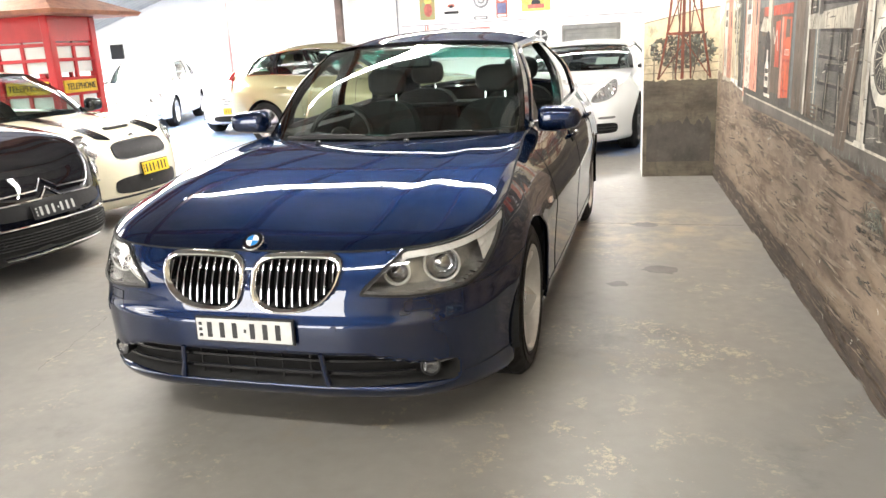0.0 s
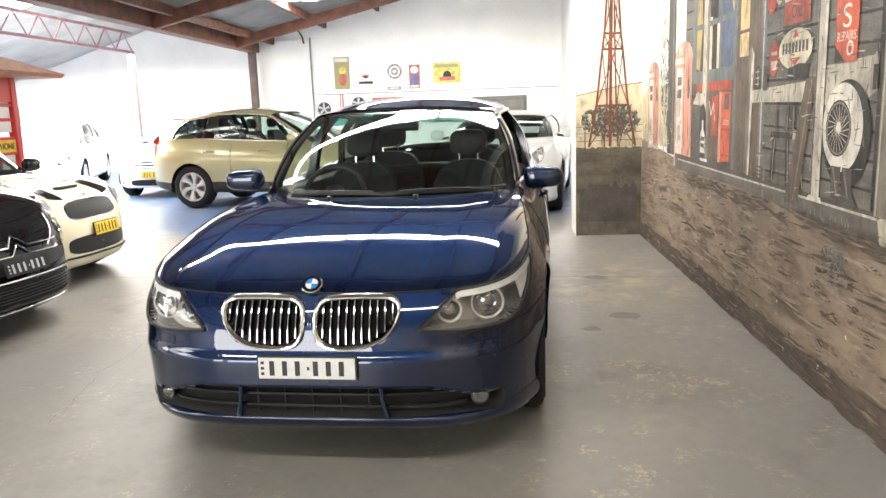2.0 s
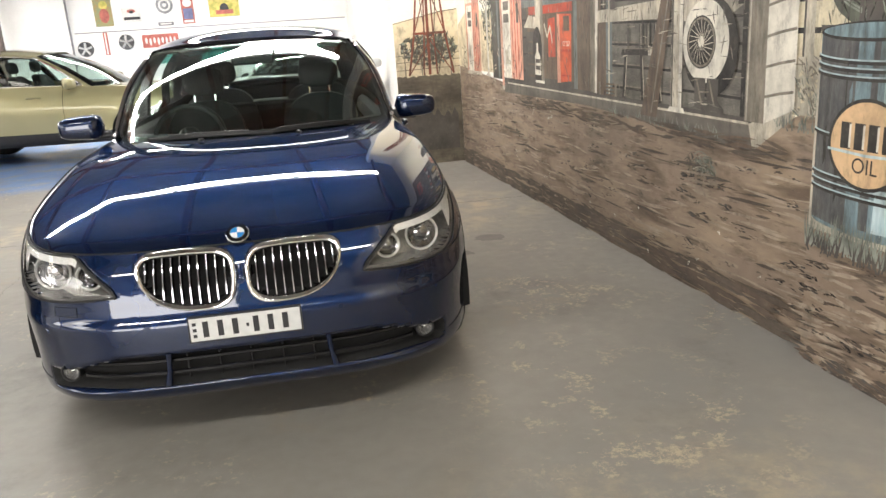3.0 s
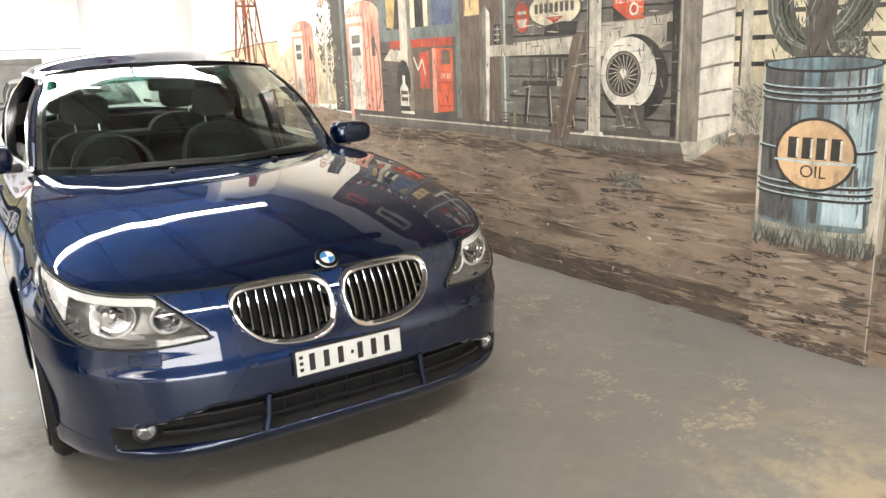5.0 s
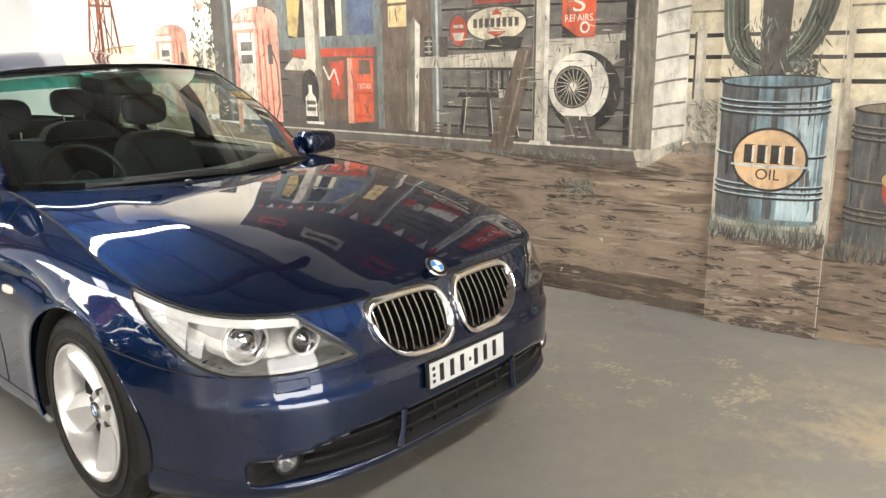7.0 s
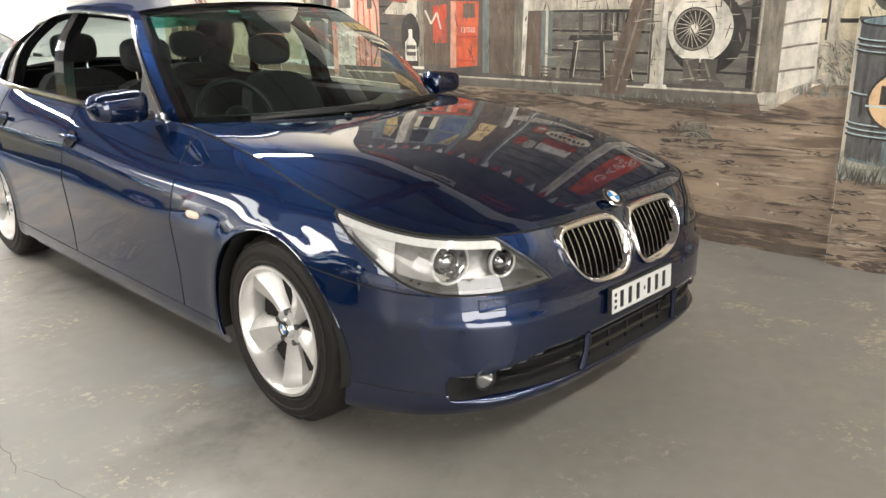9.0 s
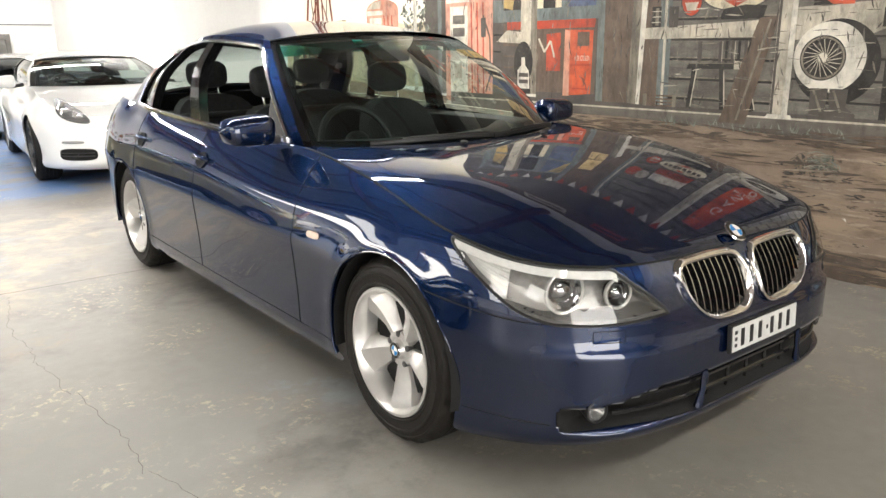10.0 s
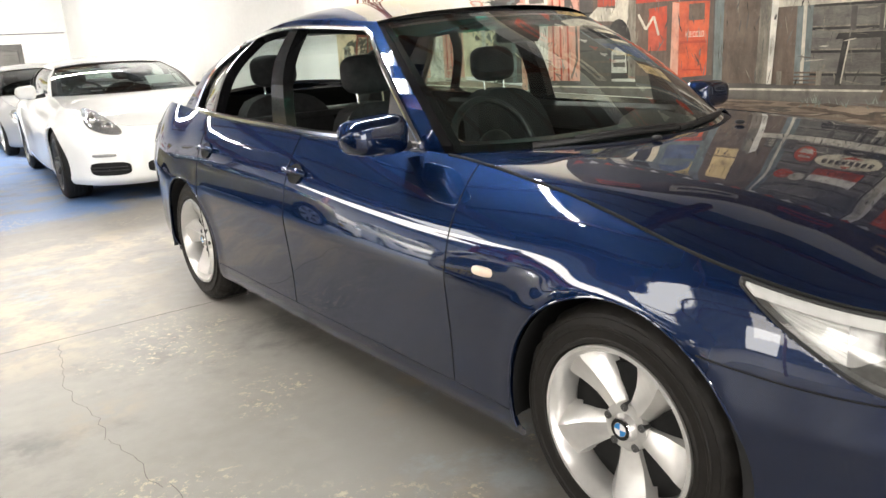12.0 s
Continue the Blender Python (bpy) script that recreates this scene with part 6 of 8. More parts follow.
        self.layer += 1
        hh = 0.0015 + self.layer * 0.000012
        k = len(self.g.f)
        pts = [(a + flip * (v.x - (x0 + x1) / 2) * kx, z + (v.y - (y0 + y1) / 2) * ky) for v in vs]
        self.g.add([self.place(p, q, hh) for p, q in pts], fs, self.mi(m))
        self.note(pts, k)

    def each(self, name, label=""):
        """One part for every group of overlapping shapes."""
        own = list(range(len(self.spans)))

        def root_of(i):
            while own[i] != i:
                i = own[i]
            return i
        for i, p in enumerate(self.spans):
            for j, q in enumerate(self.spans[:i]):
                if p[2] < q[4] and q[2] < p[4] and p[3] < q[5] and q[3] < p[5]:
                    own[root_of(i)] = root_of(j)
        sets = {}
        for i, p in enumerate(self.spans):
            sets.setdefault(root_of(i), []).extend(range(p[0], p[1]))
        for fs in sets.values():
            g, idx = Geo(), {}
            out = [tuple(idx.setdefault(v, len(idx)) for v in self.g.f[f]) for f in fs]
            g.v, g.f, g.m = [self.g.v[v] for v in idx], out, [self.g.m[f] for f in fs]
            part(name, g, self.mats, self.root, label, smooth=False)
        self.begin()

    def done(self, name, label=""):
        ob = part(name, self.g, self.mats, self.root, label, smooth=False)
        self.begin()
        return ob


mural = thing("wall_painting", "mural of an old desert filling station painted on the wall", "mural", ROOM.copy())
W = Paint(mural, lambda a, z, h: (-h, a, z))
# Ground colours: a falls towards the entrance
W.poly([(4.885, 1.06), (4.885, 3.6), (-8.9, 3.6), (-8.9, 0.9), (-1.3, 0.9)], P_SKY)
W.poly([(4.885, 1.45), (4.4, 1.62), (3.9, 1.55), (3.2, 1.60), (3.0, 1.0), (4.885, 1.0)], P_SAND)
W.poly([(4.885, 0), (4.885, 1.03), (4.4, 1.0), (3.4, 0.93), (2.8, 0.86), (1.5, 0.90), (-0.3, 0.84), (-0.6, 0.97), (-8.9, 0.97), (-8.9, 0)], P_EARTH)
W.done("painted_ground", "brown painted earth under a cream sky")
# Far fence and boarded wall beside the station
W.rect(-8.9, 0.97, -0.55, 3.4, P_CREAM)
for k in range(11):
    W.line([(-0.57, 1.18 + 0.118 * k), (-5.0, 1.16 + 0.112 * k)], 0.012, P_TIMBER)
W.poly([(-0.57, 0.97), (-0.57, 1.20), (-1.2, 1.21), (-2.4, 1.20), (-8.9, 1.16), (-8.9, 0.97)], P_PALE)
for z in (1.30, 1.42, 1.53):
    W.line([(-0.56, z), (-2.6, z - 0.01)], 0.022, P_BLACK)
for a in (-0.63, -1.335, -1.95, -2.6):
    W.poly([(a - 0.03, 1.2), (a + 0.03, 1.2), (a + 0.028, 1.56), (a - 0.026, 1.57)], P_PALE)
    W.line([(a + 0.03, 1.2), (a + 0.03, 1.55)], 0.012, P_DARK)
W.clump(-0.66, 1.06, 0.12, 0.10, 60, [P_PALE, P_TIMBER, P_SAND], 3, 0.03)
W.done("painted_fence", "painted rail fence before cream boards")
# The station building
W.rect(3.02, 0.92, -0.25, 3.3, P_DARK)
W.poly([(3.02, 1.2), (3.02, 2.2), (2.8, 2.15), (2.8, 1.2)], P_GREY)
for k in range(9):
    W.line([(3.0, 1.05 + 0.13 * k), (2.55, 1.04 + 0.13 * k)], 0.012, P_BLACK)
W.rect(1.12, 0.93, 0.40, 2.6, P_GREY)
for k in range(12):
    W.line([(1.12, 1.0 + 0.125 * k), (0.40, 0.99 + 0.125 * k)], 0.014, P_BLACK)
    W.line([(1.12, 1.012 + 0.125 * k), (0.40, 1.002 + 0.125 * k)], 0.008, P_TIMBER)
W.rect(0.30, 0.93, -0.25, 2.6, P_GREY)
for k in range(12):
    W.line([(0.30, 1.02 + 0.12 * k), (-0.25, 1.01 + 0.12 * k)], 0.013, P_BLACK)
W.poly([(0.30, 1.36), (0.30, 1.54), (-0.20, 1.56), (-0.20, 1.42), (-0.08, 1.37)], P_PALE)
W.poly([(-0.20, 0.93), (-0.25, 0.93), (-0.25, 2.6), (-0.19, 2.6)], P_BLACK)
W.done("painted_facade", "painted grey weatherboards of the station")
# Window with curtains
W.rect(2.80, 1.56, 1.46, 2.35, P_TEAL)
W.rect(2.66, 1.62, 2.10, 2.30, P_BLACK)
W.rect(2.02, 1.62, 1.54, 2.30, P_BLUE)
W.poly([(2.66, 1.64), (2.66, 2.2), (2.55, 2.25), (2.50, 1.95), (2.56, 1.62)], P_YELLOW)
W.poly([(1.56, 1.75), (1.56, 2.3), (1.90, 2.3), (1.78, 2.0)], P_YELLOW)
W.line([(1.56, 1.85), (1.80, 2.28)], 0.02, P_BROWN)
W.line([(1.62, 1.82), (1.86, 2.26)], 0.012, P_BROWN)
W.rect(2.47, 1.62, 2.24, 1.98, P_CREAM)
W.rect(2.42, 1.98, 2.30, 2.10, P_CREAM)
W.rect(2.42, 1.76, 2.30, 1.86, P_ORANGE)
W.rect(2.12, 1.62, 2.02, 1.95, P_SAND)
W.rect(2.70, 1.92, 1.50, 1.96, P_TEAL)
W.rect(2.06, 1.58, 2.00, 2.32, P_TEAL)
W.rect(1.74, 1.62, 1.71, 2.30, P_TEAL)
W.rect(2.84, 1.53, 1.44, 1.58, P_TEAL)
W.done("painted_window", "painted shop window with yellow curtains")
# Lit doorway panel and door posts
W.rect(1.72, 0.95, 1.66, 2.6, P_TEAL)
W.rect(1.66, 0.95, 1.20, 2.6, P_BROWN)
W.rect(1.60, 1.66, 1.43, 1.80, P_GLOW)
W.rect(1.60, 1.82, 1.43, 2.10, P_GLOW)
W.rect(1.21, 0.95, 1.12, 2.6, P_TEAL)
W.line([(1.165, 0.95), (1.165, 2.6)], 0.02, P_PALE)
W.done("painted_doorway", "painted doorway with lamplit panes")
# Cool-drink chest and cabinet
W.rect(2.66, 1.00, 1.73, 1.52, P_BROWN)
W.rect(2.62, 1.47, 1.74, 1.53, P_RED)
W.poly([(2.74, 1.38), (2.34, 1.36), (2.36, 1.44), (2.62, 1.47)], P_PALE)
for k in range(4):
    W.rect(2.72 - 0.01 * k, 1.02 + 0.085 * k, 2.44, 1.09 + 0.085 * k, P_DARK)
W.poly([(2.03, 0.98), (1.77, 1.0), (1.755, 1.45), (2.02, 1.46)], P_ORANGE)
W.poly([(2.03, 0.98), (1.97, 0.98), (1.97, 1.45), (2.02, 1.46)], P_PINK)
W.poly([(2.20, 1.16), (2.06, 1.16), (2.06, 1.44), (2.20, 1.43)], P_RED)
W.rect(1.90, 1.34, 1.79, 1.44, P_BROWN)
W.rect(1.96, 1.20, 1.77, 1.215, P_RED)
W.rect(1.94, 1.03, 1.78, 1.04, P_RED)
W.text("ICE COLD", 1.855, 1.255, 0.035, P_WHITE, 0.13, -1)
W.line([(2.28, 1.40), (2.22, 1.30), (2.16, 1.38), (2.12, 1.26)], 0.018, P_PALE)
W.done("painted_drinks_cabinet", "painted red drinks cabinet")
# Thin white post and the oil-bottle board
W.rect(2.47, 0.95, 2.30, 2.4, P_PALE)
W.rect(2.36, 0.95, 2.30, 2.4, P_TIMBER)
W.oval(2.44, 1.22, 0.10, 0.16, P_BLACK)
W.poly([(2.50, 0.95), (2.36, 0.95), (2.36, 1.1), (2.50, 1.1)], P_BLACK)
W.poly([(2.50, 1.02), (2.37, 1.02), (2.38, 1.16), (2.42, 1.20), (2.42, 1.26), (2.46, 1.26), (2.46, 1.20), (2.50, 1.16)], P_WHITE)
W.rect(2.50, 0.93, 2.30, 0.98, P_WHITE)
for k in range(2):
    W.rect(2.485, 1.06 + 0.05 * k, 2.385, 1.09 + 0.05 * k, P_DARK)
W.line([(2.44, 0.90), (2.60, 0.70)], 0.012, P_PALE)
W.line([(2.30, 0.92), (2.16, 0.72), (2.26, 0.70)], 0.014, P_PALE)
W.done("painted_bottle_board", "painted post and bottle-shaped sign")


def pump(a, w, z0, z1):
    """A tall faded red and white pump with a dial panel and a hose."""
    h = z1 - z0
    W.poly([(a + w / 2, z0), (a - w / 2, z0), (a - w / 2, z0 + h * 0.88)] + [(a + w / 2 * math.cos(t), z0 + h * 0.88 + h * 0.12 * math.sin(t)) for t in np.linspace(math.pi * 0.94, 0.06 * math.pi, 12)] + [(a + w / 2, z0 + h * 0.88)], P_PINK)
    W.poly([(a + w * 0.40, z0 + 0.02), (a + w * 0.02, z0), (a + w * 0.02, z0 + h * 0.80), (a + w * 0.40, z0 + h * 0.80)], P_WHITE)
    W.rect(a + w * 0.48, z0 + h * 0.83, a - w * 0.02, z0 + h * 0.88, P_WHITE)
    W.poly([(a + w * 0.30, z0 + h * 0.97), (a + w * 0.02, z0 + h * 0.99), (a + w * 0.05, z0 + h * 0.9), (a + w * 0.46, z0 + h * 0.9)], P_PALE)
    for k, zz in enumerate((0.66, 0.56)):
        W.rect(a + w * 0.34, z0 + h * zz, a + w * 0.08, z0 + h * (zz + 0.07), P_GREY)
    W.rect(a + w * 0.30, z0 + h * 0.22, a + w * 0.14, z0 + h * 0.34, P_PALE)
    for k in range(3):
        W.line([(a - w * (0.08 + 0.12 * k), z0 + 0.02), (a - w * (0.06 + 0.12 * k), z0 + h * 0.82)], 0.016, P_RED)
    W.line([(a - w * 0.30, z0 + h * 0.72), (a - w * 0.44, z0 + h * 0.55), (a - w * 0.46, z0 + h * 0.25), (a - w * 0.36, z0 + h * 0.12)], 0.018, P_BROWN)
    W.rect(a - w * 0.26, z0 + h * 0.55, a - w * 0.36, z0 + h * 0.70, P_DARK)
    W.rect(a + w * 0.5, z0, a - w * 0.54, z0 + 0.035, P_PALE)


W.rect(3.64, 0.95, 3.36, 2.3, P_DARK)
W.clump(3.72, 1.60, 0.26, 0.40, 160, [P_BUSH, P_GREEN, P_DARK, P_GRASS], 5, 0.06)
W.line([(3.44, 0.95), (3.44, 2.3)], 0.05, P_TEAL)
W.line([(3.78, 0.95), (3.78, 2.1)], 0.05, P_WHITE)
W.oval(3.80, 2.02, 0.08, 0.13, P_PINK)
W.oval(3.80, 2.02, 0.05, 0.08, P_WHITE)
W.done("painted_shrub", "painted shrub and pole beside the pumps")
pump(4.28, 0.50, 0.96, 1.79)
W.done("painted_pump", "faded red and white painted petrol pump")
pump(3.07, 0.58, 0.86, 1.88)
W.done("painted_pump", "faded red and white painted petrol pump")
# Porch step and floor
W.poly([(3.3, 0.97), (-0.30, 0.93), (-0.32, 0.90), (3.3, 0.90)], P_DARK)
W.poly([(3.3, 0.93), (-0.27, 0.905), (-0.31, 0.785), (1.5, 0.855), (3.3, 0.84)], P_STEP)
W.line([(3.2, 0.925), (-0.27, 0.905)], 0.012, P_PALE)
W.poly([(-0.27, 0.905), (-0.56, 0.985), (-0.56, 0.95), (-0.31, 0.785)], P_PALE)
W.blades(-0.05, 1.2, 0.83, 0.06, 60, P_GRASS, 4)
W.blades(-0.75, -0.45, 0.92, 0.06, 40, P_GRASS, 6)
W.done("painted_porch", "painted porch step with grass")
# Signs on the boards
W.oval(0.98, 1.615, 0.078, 0.105, P_DARK)
W.oval(0.98, 1.615, 0.070, 0.096, P_RED)
W.poly([(1.03, 1.60), (0.93, 1.60), (0.95, 1.55), (1.01, 1.55)], P_PALE)
W.rect(1.02, 1.63, 0.94, 1.65, P_PALE)
W.oval(1.04, 1.94, 0.07, 0.09, P_RED)
W.oval(0.93, 1.97, 0.06, 0.08, P_PALE)
W.oval(0.685, 1.645, 0.235, 0.112, P_DARK)
W.oval(0.685, 1.645, 0.222, 0.101, P_CREAM)
for k in range(8):
    W.rect(0.86 - 0.045 * k, 1.625, 0.83 - 0.045 * k, 1.68, P_DARK)
W.poly([(0.76, 1.60), (0.60, 1.60), (0.68, 1.56)], P_RED)
W.poly([(0.72, 1.70), (0.64, 1.70), (0.68, 1.745)], P_RED)
W.rect(0.86, 1.755, 0.50, 2.02, P_DARK)
W.rect(0.85, 1.77, 0.51, 1.89, P_RED)
W.rect(0.85, 1.89, 0.51, 2.01, P_WHITE)
W.text("OIL", 0.68, 1.83, 0.065, P_BLACK, 0.14, -1)
W.rect(0.21, 1.545, -0.01, 2.30, P_ORANGE)
W.text("S", 0.10, 1.74, 0.10, P_WHITE, 0.08, -1)
W.text("A", 0.10, 1.88, 0.10, P_WHITE, 0.08, -1)
W.text("G", 0.10, 2.02, 0.10, P_WHITE, 0.08, -1)
W.text("REPAIRS", 0.10, 1.655, 0.04, P_WHITE, 0.18, -1)
W.poly([(0.21, 1.62), (0.21, 1.545), (0.10, 1.545)], P_BLACK)
W.oval(0.06, 1.60, 0.032, 0.034, P_WHITE)
W.oval(0.06, 1.60, 0.020, 0.022, P_RED)
W.each("painted_sign", "painted oil or repair sign")
# Chair, rail and posts
W.poly([(1.36, 1.38), (0.44, 1.38), (0.44, 1.48), (1.36, 1.45)], P_PALE)
W.poly([(0.78, 1.49), (0.50, 1.49), (0.48, 1.56), (0.62, 1.57), (0.76, 1.55)], P_BLACK)
for k in range(7):
    W.line([(0.76 - 0.042 * k, 1.22), (0.76 - 0.042 * k, 1.36)], 0.018, P_BLACK if k % 2 else P_DARK)
W.line([(0.90, 1.20), (0.90, 1.36)], 0.03, P_DARK)
W.poly([(0.99, 1.19), (0.58, 1.19), (0.62, 1.225), (0.97, 1.225)], P_BLACK)
W.rect(0.66, 1.19, 0.54, 1.24, P_PALE)
for a, c in ((0.93, 0.96), (0.74, 0.72), (0.58, 0.52)):
    W.line([(a, 1.19), (c, 0.94)], 0.034, P_BLACK)
W.rect(0.66, 0.93, 0.60, 1.06, P_DARK)
W.rect(0.655, 0.98, 0.605, 1.02, P_TIMBER)
W.rect(1.14, 1.45, 1.07, 1.58, P_DARK)
for a, c in ((0.915, 0.945), (0.725, 0.705), (0.565, 0.505)):
    W.line([(a, 1.18), (c, 0.95)], 0.008, P_PALE)
W.line([(0.99, 1.224), (0.60, 1.226)], 0.006, P_TIMBER)
for k in range(3):
    W.line([(0.745 - 0.084 * k, 1.235), (0.745 - 0.084 * k, 1.355)], 0.005, P_PALE)
W.done("painted_chair", "painted dark chair behind a rail")
for a, z in ((0.63, 0.935), (1.235, 1.455)):
    W.rect(a + 0.035, z, a - 0.035, z + 0.13, P_BLACK)
    W.rect(a + 0.008, z + 0.01, a - 0.018, z + 0.12, P_TIMBER)
    for k in range(3):
        W.line([(a + 0.035, z + 0.03 + 0.035 * k), (a - 0.035, z + 0.03 + 0.035 * k)], 0.006, P_PALE)
W.each("painted_can", "small painted oil can")
for k in range(4):
    W.line([(1.30, 0.945 + 0.022 * k), (1.06, 0.945 + 0.022 * k)], 0.010, P_BROWN)
W.rect(1.31, 0.94, 1.28, 1.02, P_TIMBER)
W.rect(1.08, 0.94, 1.05, 1.02, P_TIMBER)
W.done("painted_crate", "low painted crate on the porch")
W.poly([(1.44, 0.95), (1.34, 0.945), (1.31, 1.66), (1.36, 1.72), (1.42, 1.66)], P_TIMBER)
W.poly([(1.37, 0.945), (1.34, 0.945), (1.305, 1.66), (1.35, 1.70)], P_WHITE)
W.poly([(0.52, 1.49), (0.40, 1.50), (0.56, 0.86), (0.74, 0.86)], P_BROWN)
W.line([(0.45, 1.48), (0.62, 0.88)], 0.014, P_TIMBER)
W.poly([(0.41, 0.92), (0.30, 0.92), (0.29, 2.6), (0.40, 2.6)], P_PALE)
W.poly([(0.335, 0.92), (0.30, 0.92), (0.29, 2.6), (0.315, 2.6)], P_WHITE)
W.line([(0.40, 0.92), (0.39, 2.6)], 0.016, P_DARK)
W.poly([(0.44, 0.905), (0.27, 0.905), (0.28, 0.93), (0.42, 0.93)], P_WHITE)
W.each("painted_post", "painted porch post")
# The spare wheel and boots
W.oval(0.055, 1.235, 0.235, 0.235, P_BLACK)
W.oval(0.095, 1.262, 0.20, 0.195, P_WHITE)
W.oval(0.130, 1.258, 0.128, 0.125, P_BLACK)
W.oval(0.130, 1.258, 0.121, 0.118, P_TIMBER)
W.oval(0.130, 1.258, 0.110, 0.107, P_BLACK)
for k in range(20):
    t = 2 * math.pi * k / 20
    W.line([(0.130 + 0.02 * math.cos(t + 0.9), 1.258 + 0.02 * math.sin(t + 0.9)), (0.130 + 0.106 * math.cos(t), 1.258 + 0.103 * math.sin(t))], 0.004, P_PALE)
W.oval(0.128, 1.261, 0.024, 0.026, P_WHITE)
for a in (0.13, 0.02):
    W.poly([(a + 0.05, 1.09), (a - 0.05, 1.09), (a - 0.045, 0.99), (a - 0.10, 0.95), (a - 0.10, 0.93), (a + 0.02, 0.94), (a + 0.045, 0.95)], P_DARK)
    W.line([(a + 0.03, 1.08), (a - 0.02, 0.96)], 0.014, P_TIMBER)
W.rect(-0.165, 1.42, -0.205, 1.52, P_BLACK)
W.rect(-0.175, 1.52, -0.195, 1.57, P_PALE)
W.done("painted_spare_wheel", "painted white-walled spare wheel and boots")
# Corner post and sunlit boards
W.poly([(-0.24, 0.915), (-0.38, 0.915), (-0.385, 2.6), (-0.26, 2.6)], P_TIMBER)
W.line([(-0.255, 0.92), (-0.27, 2.6)], 0.012, P_PALE)
W.poly([(-0.38, 0.915), (-0.575, 0.99), (-0.55, 2.6), (-0.385, 2.6)], P_WHITE)
for k in range(13):
    z = 1.03 + 0.125 * k
    W.line([(-0.38, z), (-0.475, z + 0.018), (-0.565, z + 0.030)], 0.012, P_TIMBER)
W.done("painted_corner", "painted sunlit corner boards")
# Upper parts: dark eave, bunting and name boards
W.rect(3.02, 2.60, -0.60, 2.95, P_DARK)
W.rect(3.02, 2.95, -0.60, 3.5, P_BROWN)
for k in range(22):
    a = 2.95 - 0.16 * k
    W.poly([(a, 2.60), (a - 0.11, 2.60), (a - 0.055, 2.46)], P_WHITE if k % 2 else P_RED)
for a, w, z, m in ((2.5, 0.5, 3.15, P_RED), (1.6, 0.7, 3.2, P_CREAM), (0.6, 0.5, 3.15, P_RED), (-0.2, 0.3, 3.2, P_YELLOW)):
    W.rect(a + w / 2, z - 0.12, a - w / 2, z + 0.12, m)
    W.rect(a + w * 0.4, z - 0.04, a - w * 0.4, z + 0.04, P_DARK)
W.done("painted_eave", "painted eave with bunting")
# A dry scrub bush on the earth
W.strokes(-0.10, 0.565, 0.27, 0.60, 40, [P_DARK, P_BROWN, P_BLACK], 0.07, 0.014, 0.0, 0.2, 7)
W.clump(0.085, 0.645, 0.15, 0.075, 70, [P_DARK, P_BUSH, P_BROWN], 9, 0.030)
for k in range(70):
    rnd = random.Random(700 + k)
    a, z, q, e, t = 0.085 + rnd.gauss(0, 0.055), 0.635 + rnd.gauss(0, 0.022), rnd.uniform(0.03, 0.085), rnd.uniform(0.4, 0.9), rnd.uniform(-0.5, 2.2)
    W.line([(a + q * math.cos(t + f), z + q * e * math.sin(t + f)) for f in (0, 0.35, 0.7, 1.05, 1.4)], rnd.uniform(0.0025, 0.005), rnd.choice([P_GRASS, P_BUSH, P_PALE, P_DARK, P_TIMBER, P_GRASS]))
W.done("painted_scrub", "painted dry scrub bush on the earth")
# Furrows, clods and chips on the painted earth
P_FURROW = paint_mat("mural_furrow", (0.105, 0.078, 0.058), 0.3, (0.065, 0.052, 0.042), 5, (1, 1, 4))
P_DUST = paint_mat("mural_dust", (0.40, 0.325, 0.25), 0.2, (0.31, 0.245, 0.185), 5, (1, 1, 4))
W.strokes(-0.75, 0.05, 4.7, 0.80, 360, [P_FURROW, P_DUST, P_DUST, P_DUST, P_EARTH], 0.36, 0.018, -0.02, 0.05, 41)
W.strokes(-0.75, 0.0, 4.8, 0.16, 420, [P_FURROW, P_FURROW, P_BROWN], 0.34, 0.030, 0.0, 0.05, 42)
W.strokes(-0.60, 0.76, 3.0, 0.84, 150, [P_FURROW, P_BROWN], 0.26, 0.020, 0.0, 0.08, 43)
W.dabs(-0.72, 0.06, 4.7, 0.76, 150, [P_DARK, P_BROWN, P_BLACK, P_FURROW, P_DUST], 0.05, 44)
rnd = random.Random(900)
for k in range(26):
    a, z = rnd.uniform(-0.7, 4.6), rnd.uniform(0.03, 0.5)
    W.strokes(a - 0.012, z - 0.012, a + 0.012, z + 0.012, 2, [P_WHITE], 0.022, 0.010, 0.6, 0.9, 950 + k)
tagged(W.done("painted_brushwork", "brushed furrows and clods of the painted earth"), kind="stuff")
# Loose brushwork over the station front
W.strokes(3.4, 0.95, -0.25, 2.5, 520, [P_DARK, P_BLACK, P_GREY, P_TIMBER, P_DARK], 0.10, 0.010, 1.57, 0.25, 51)
W.strokes(1.15, 0.95, -0.25, 2.4, 260, [P_TIMBER, P_DARK, P_GREY, P_PALE], 0.12, 0.008, 0.0, 0.12, 52)
W.strokes(4.7, 0.90, 2.9, 1.25, 160, [P_SAND, P_TIMBER, P_BUSH, P_DARK, P_PALE], 0.09, 0.010, 0.1, 0.4, 53)
W.strokes(-0.60, 0.98, -0.75, 1.20, 60, [P_PALE, P_TIMBER, P_GRASS], 0.06, 0.010, 0.9, 0.5, 54)
tagged(W.done("painted_brushwork", "loose dark brush marks on the painted boards"), kind="stuff")

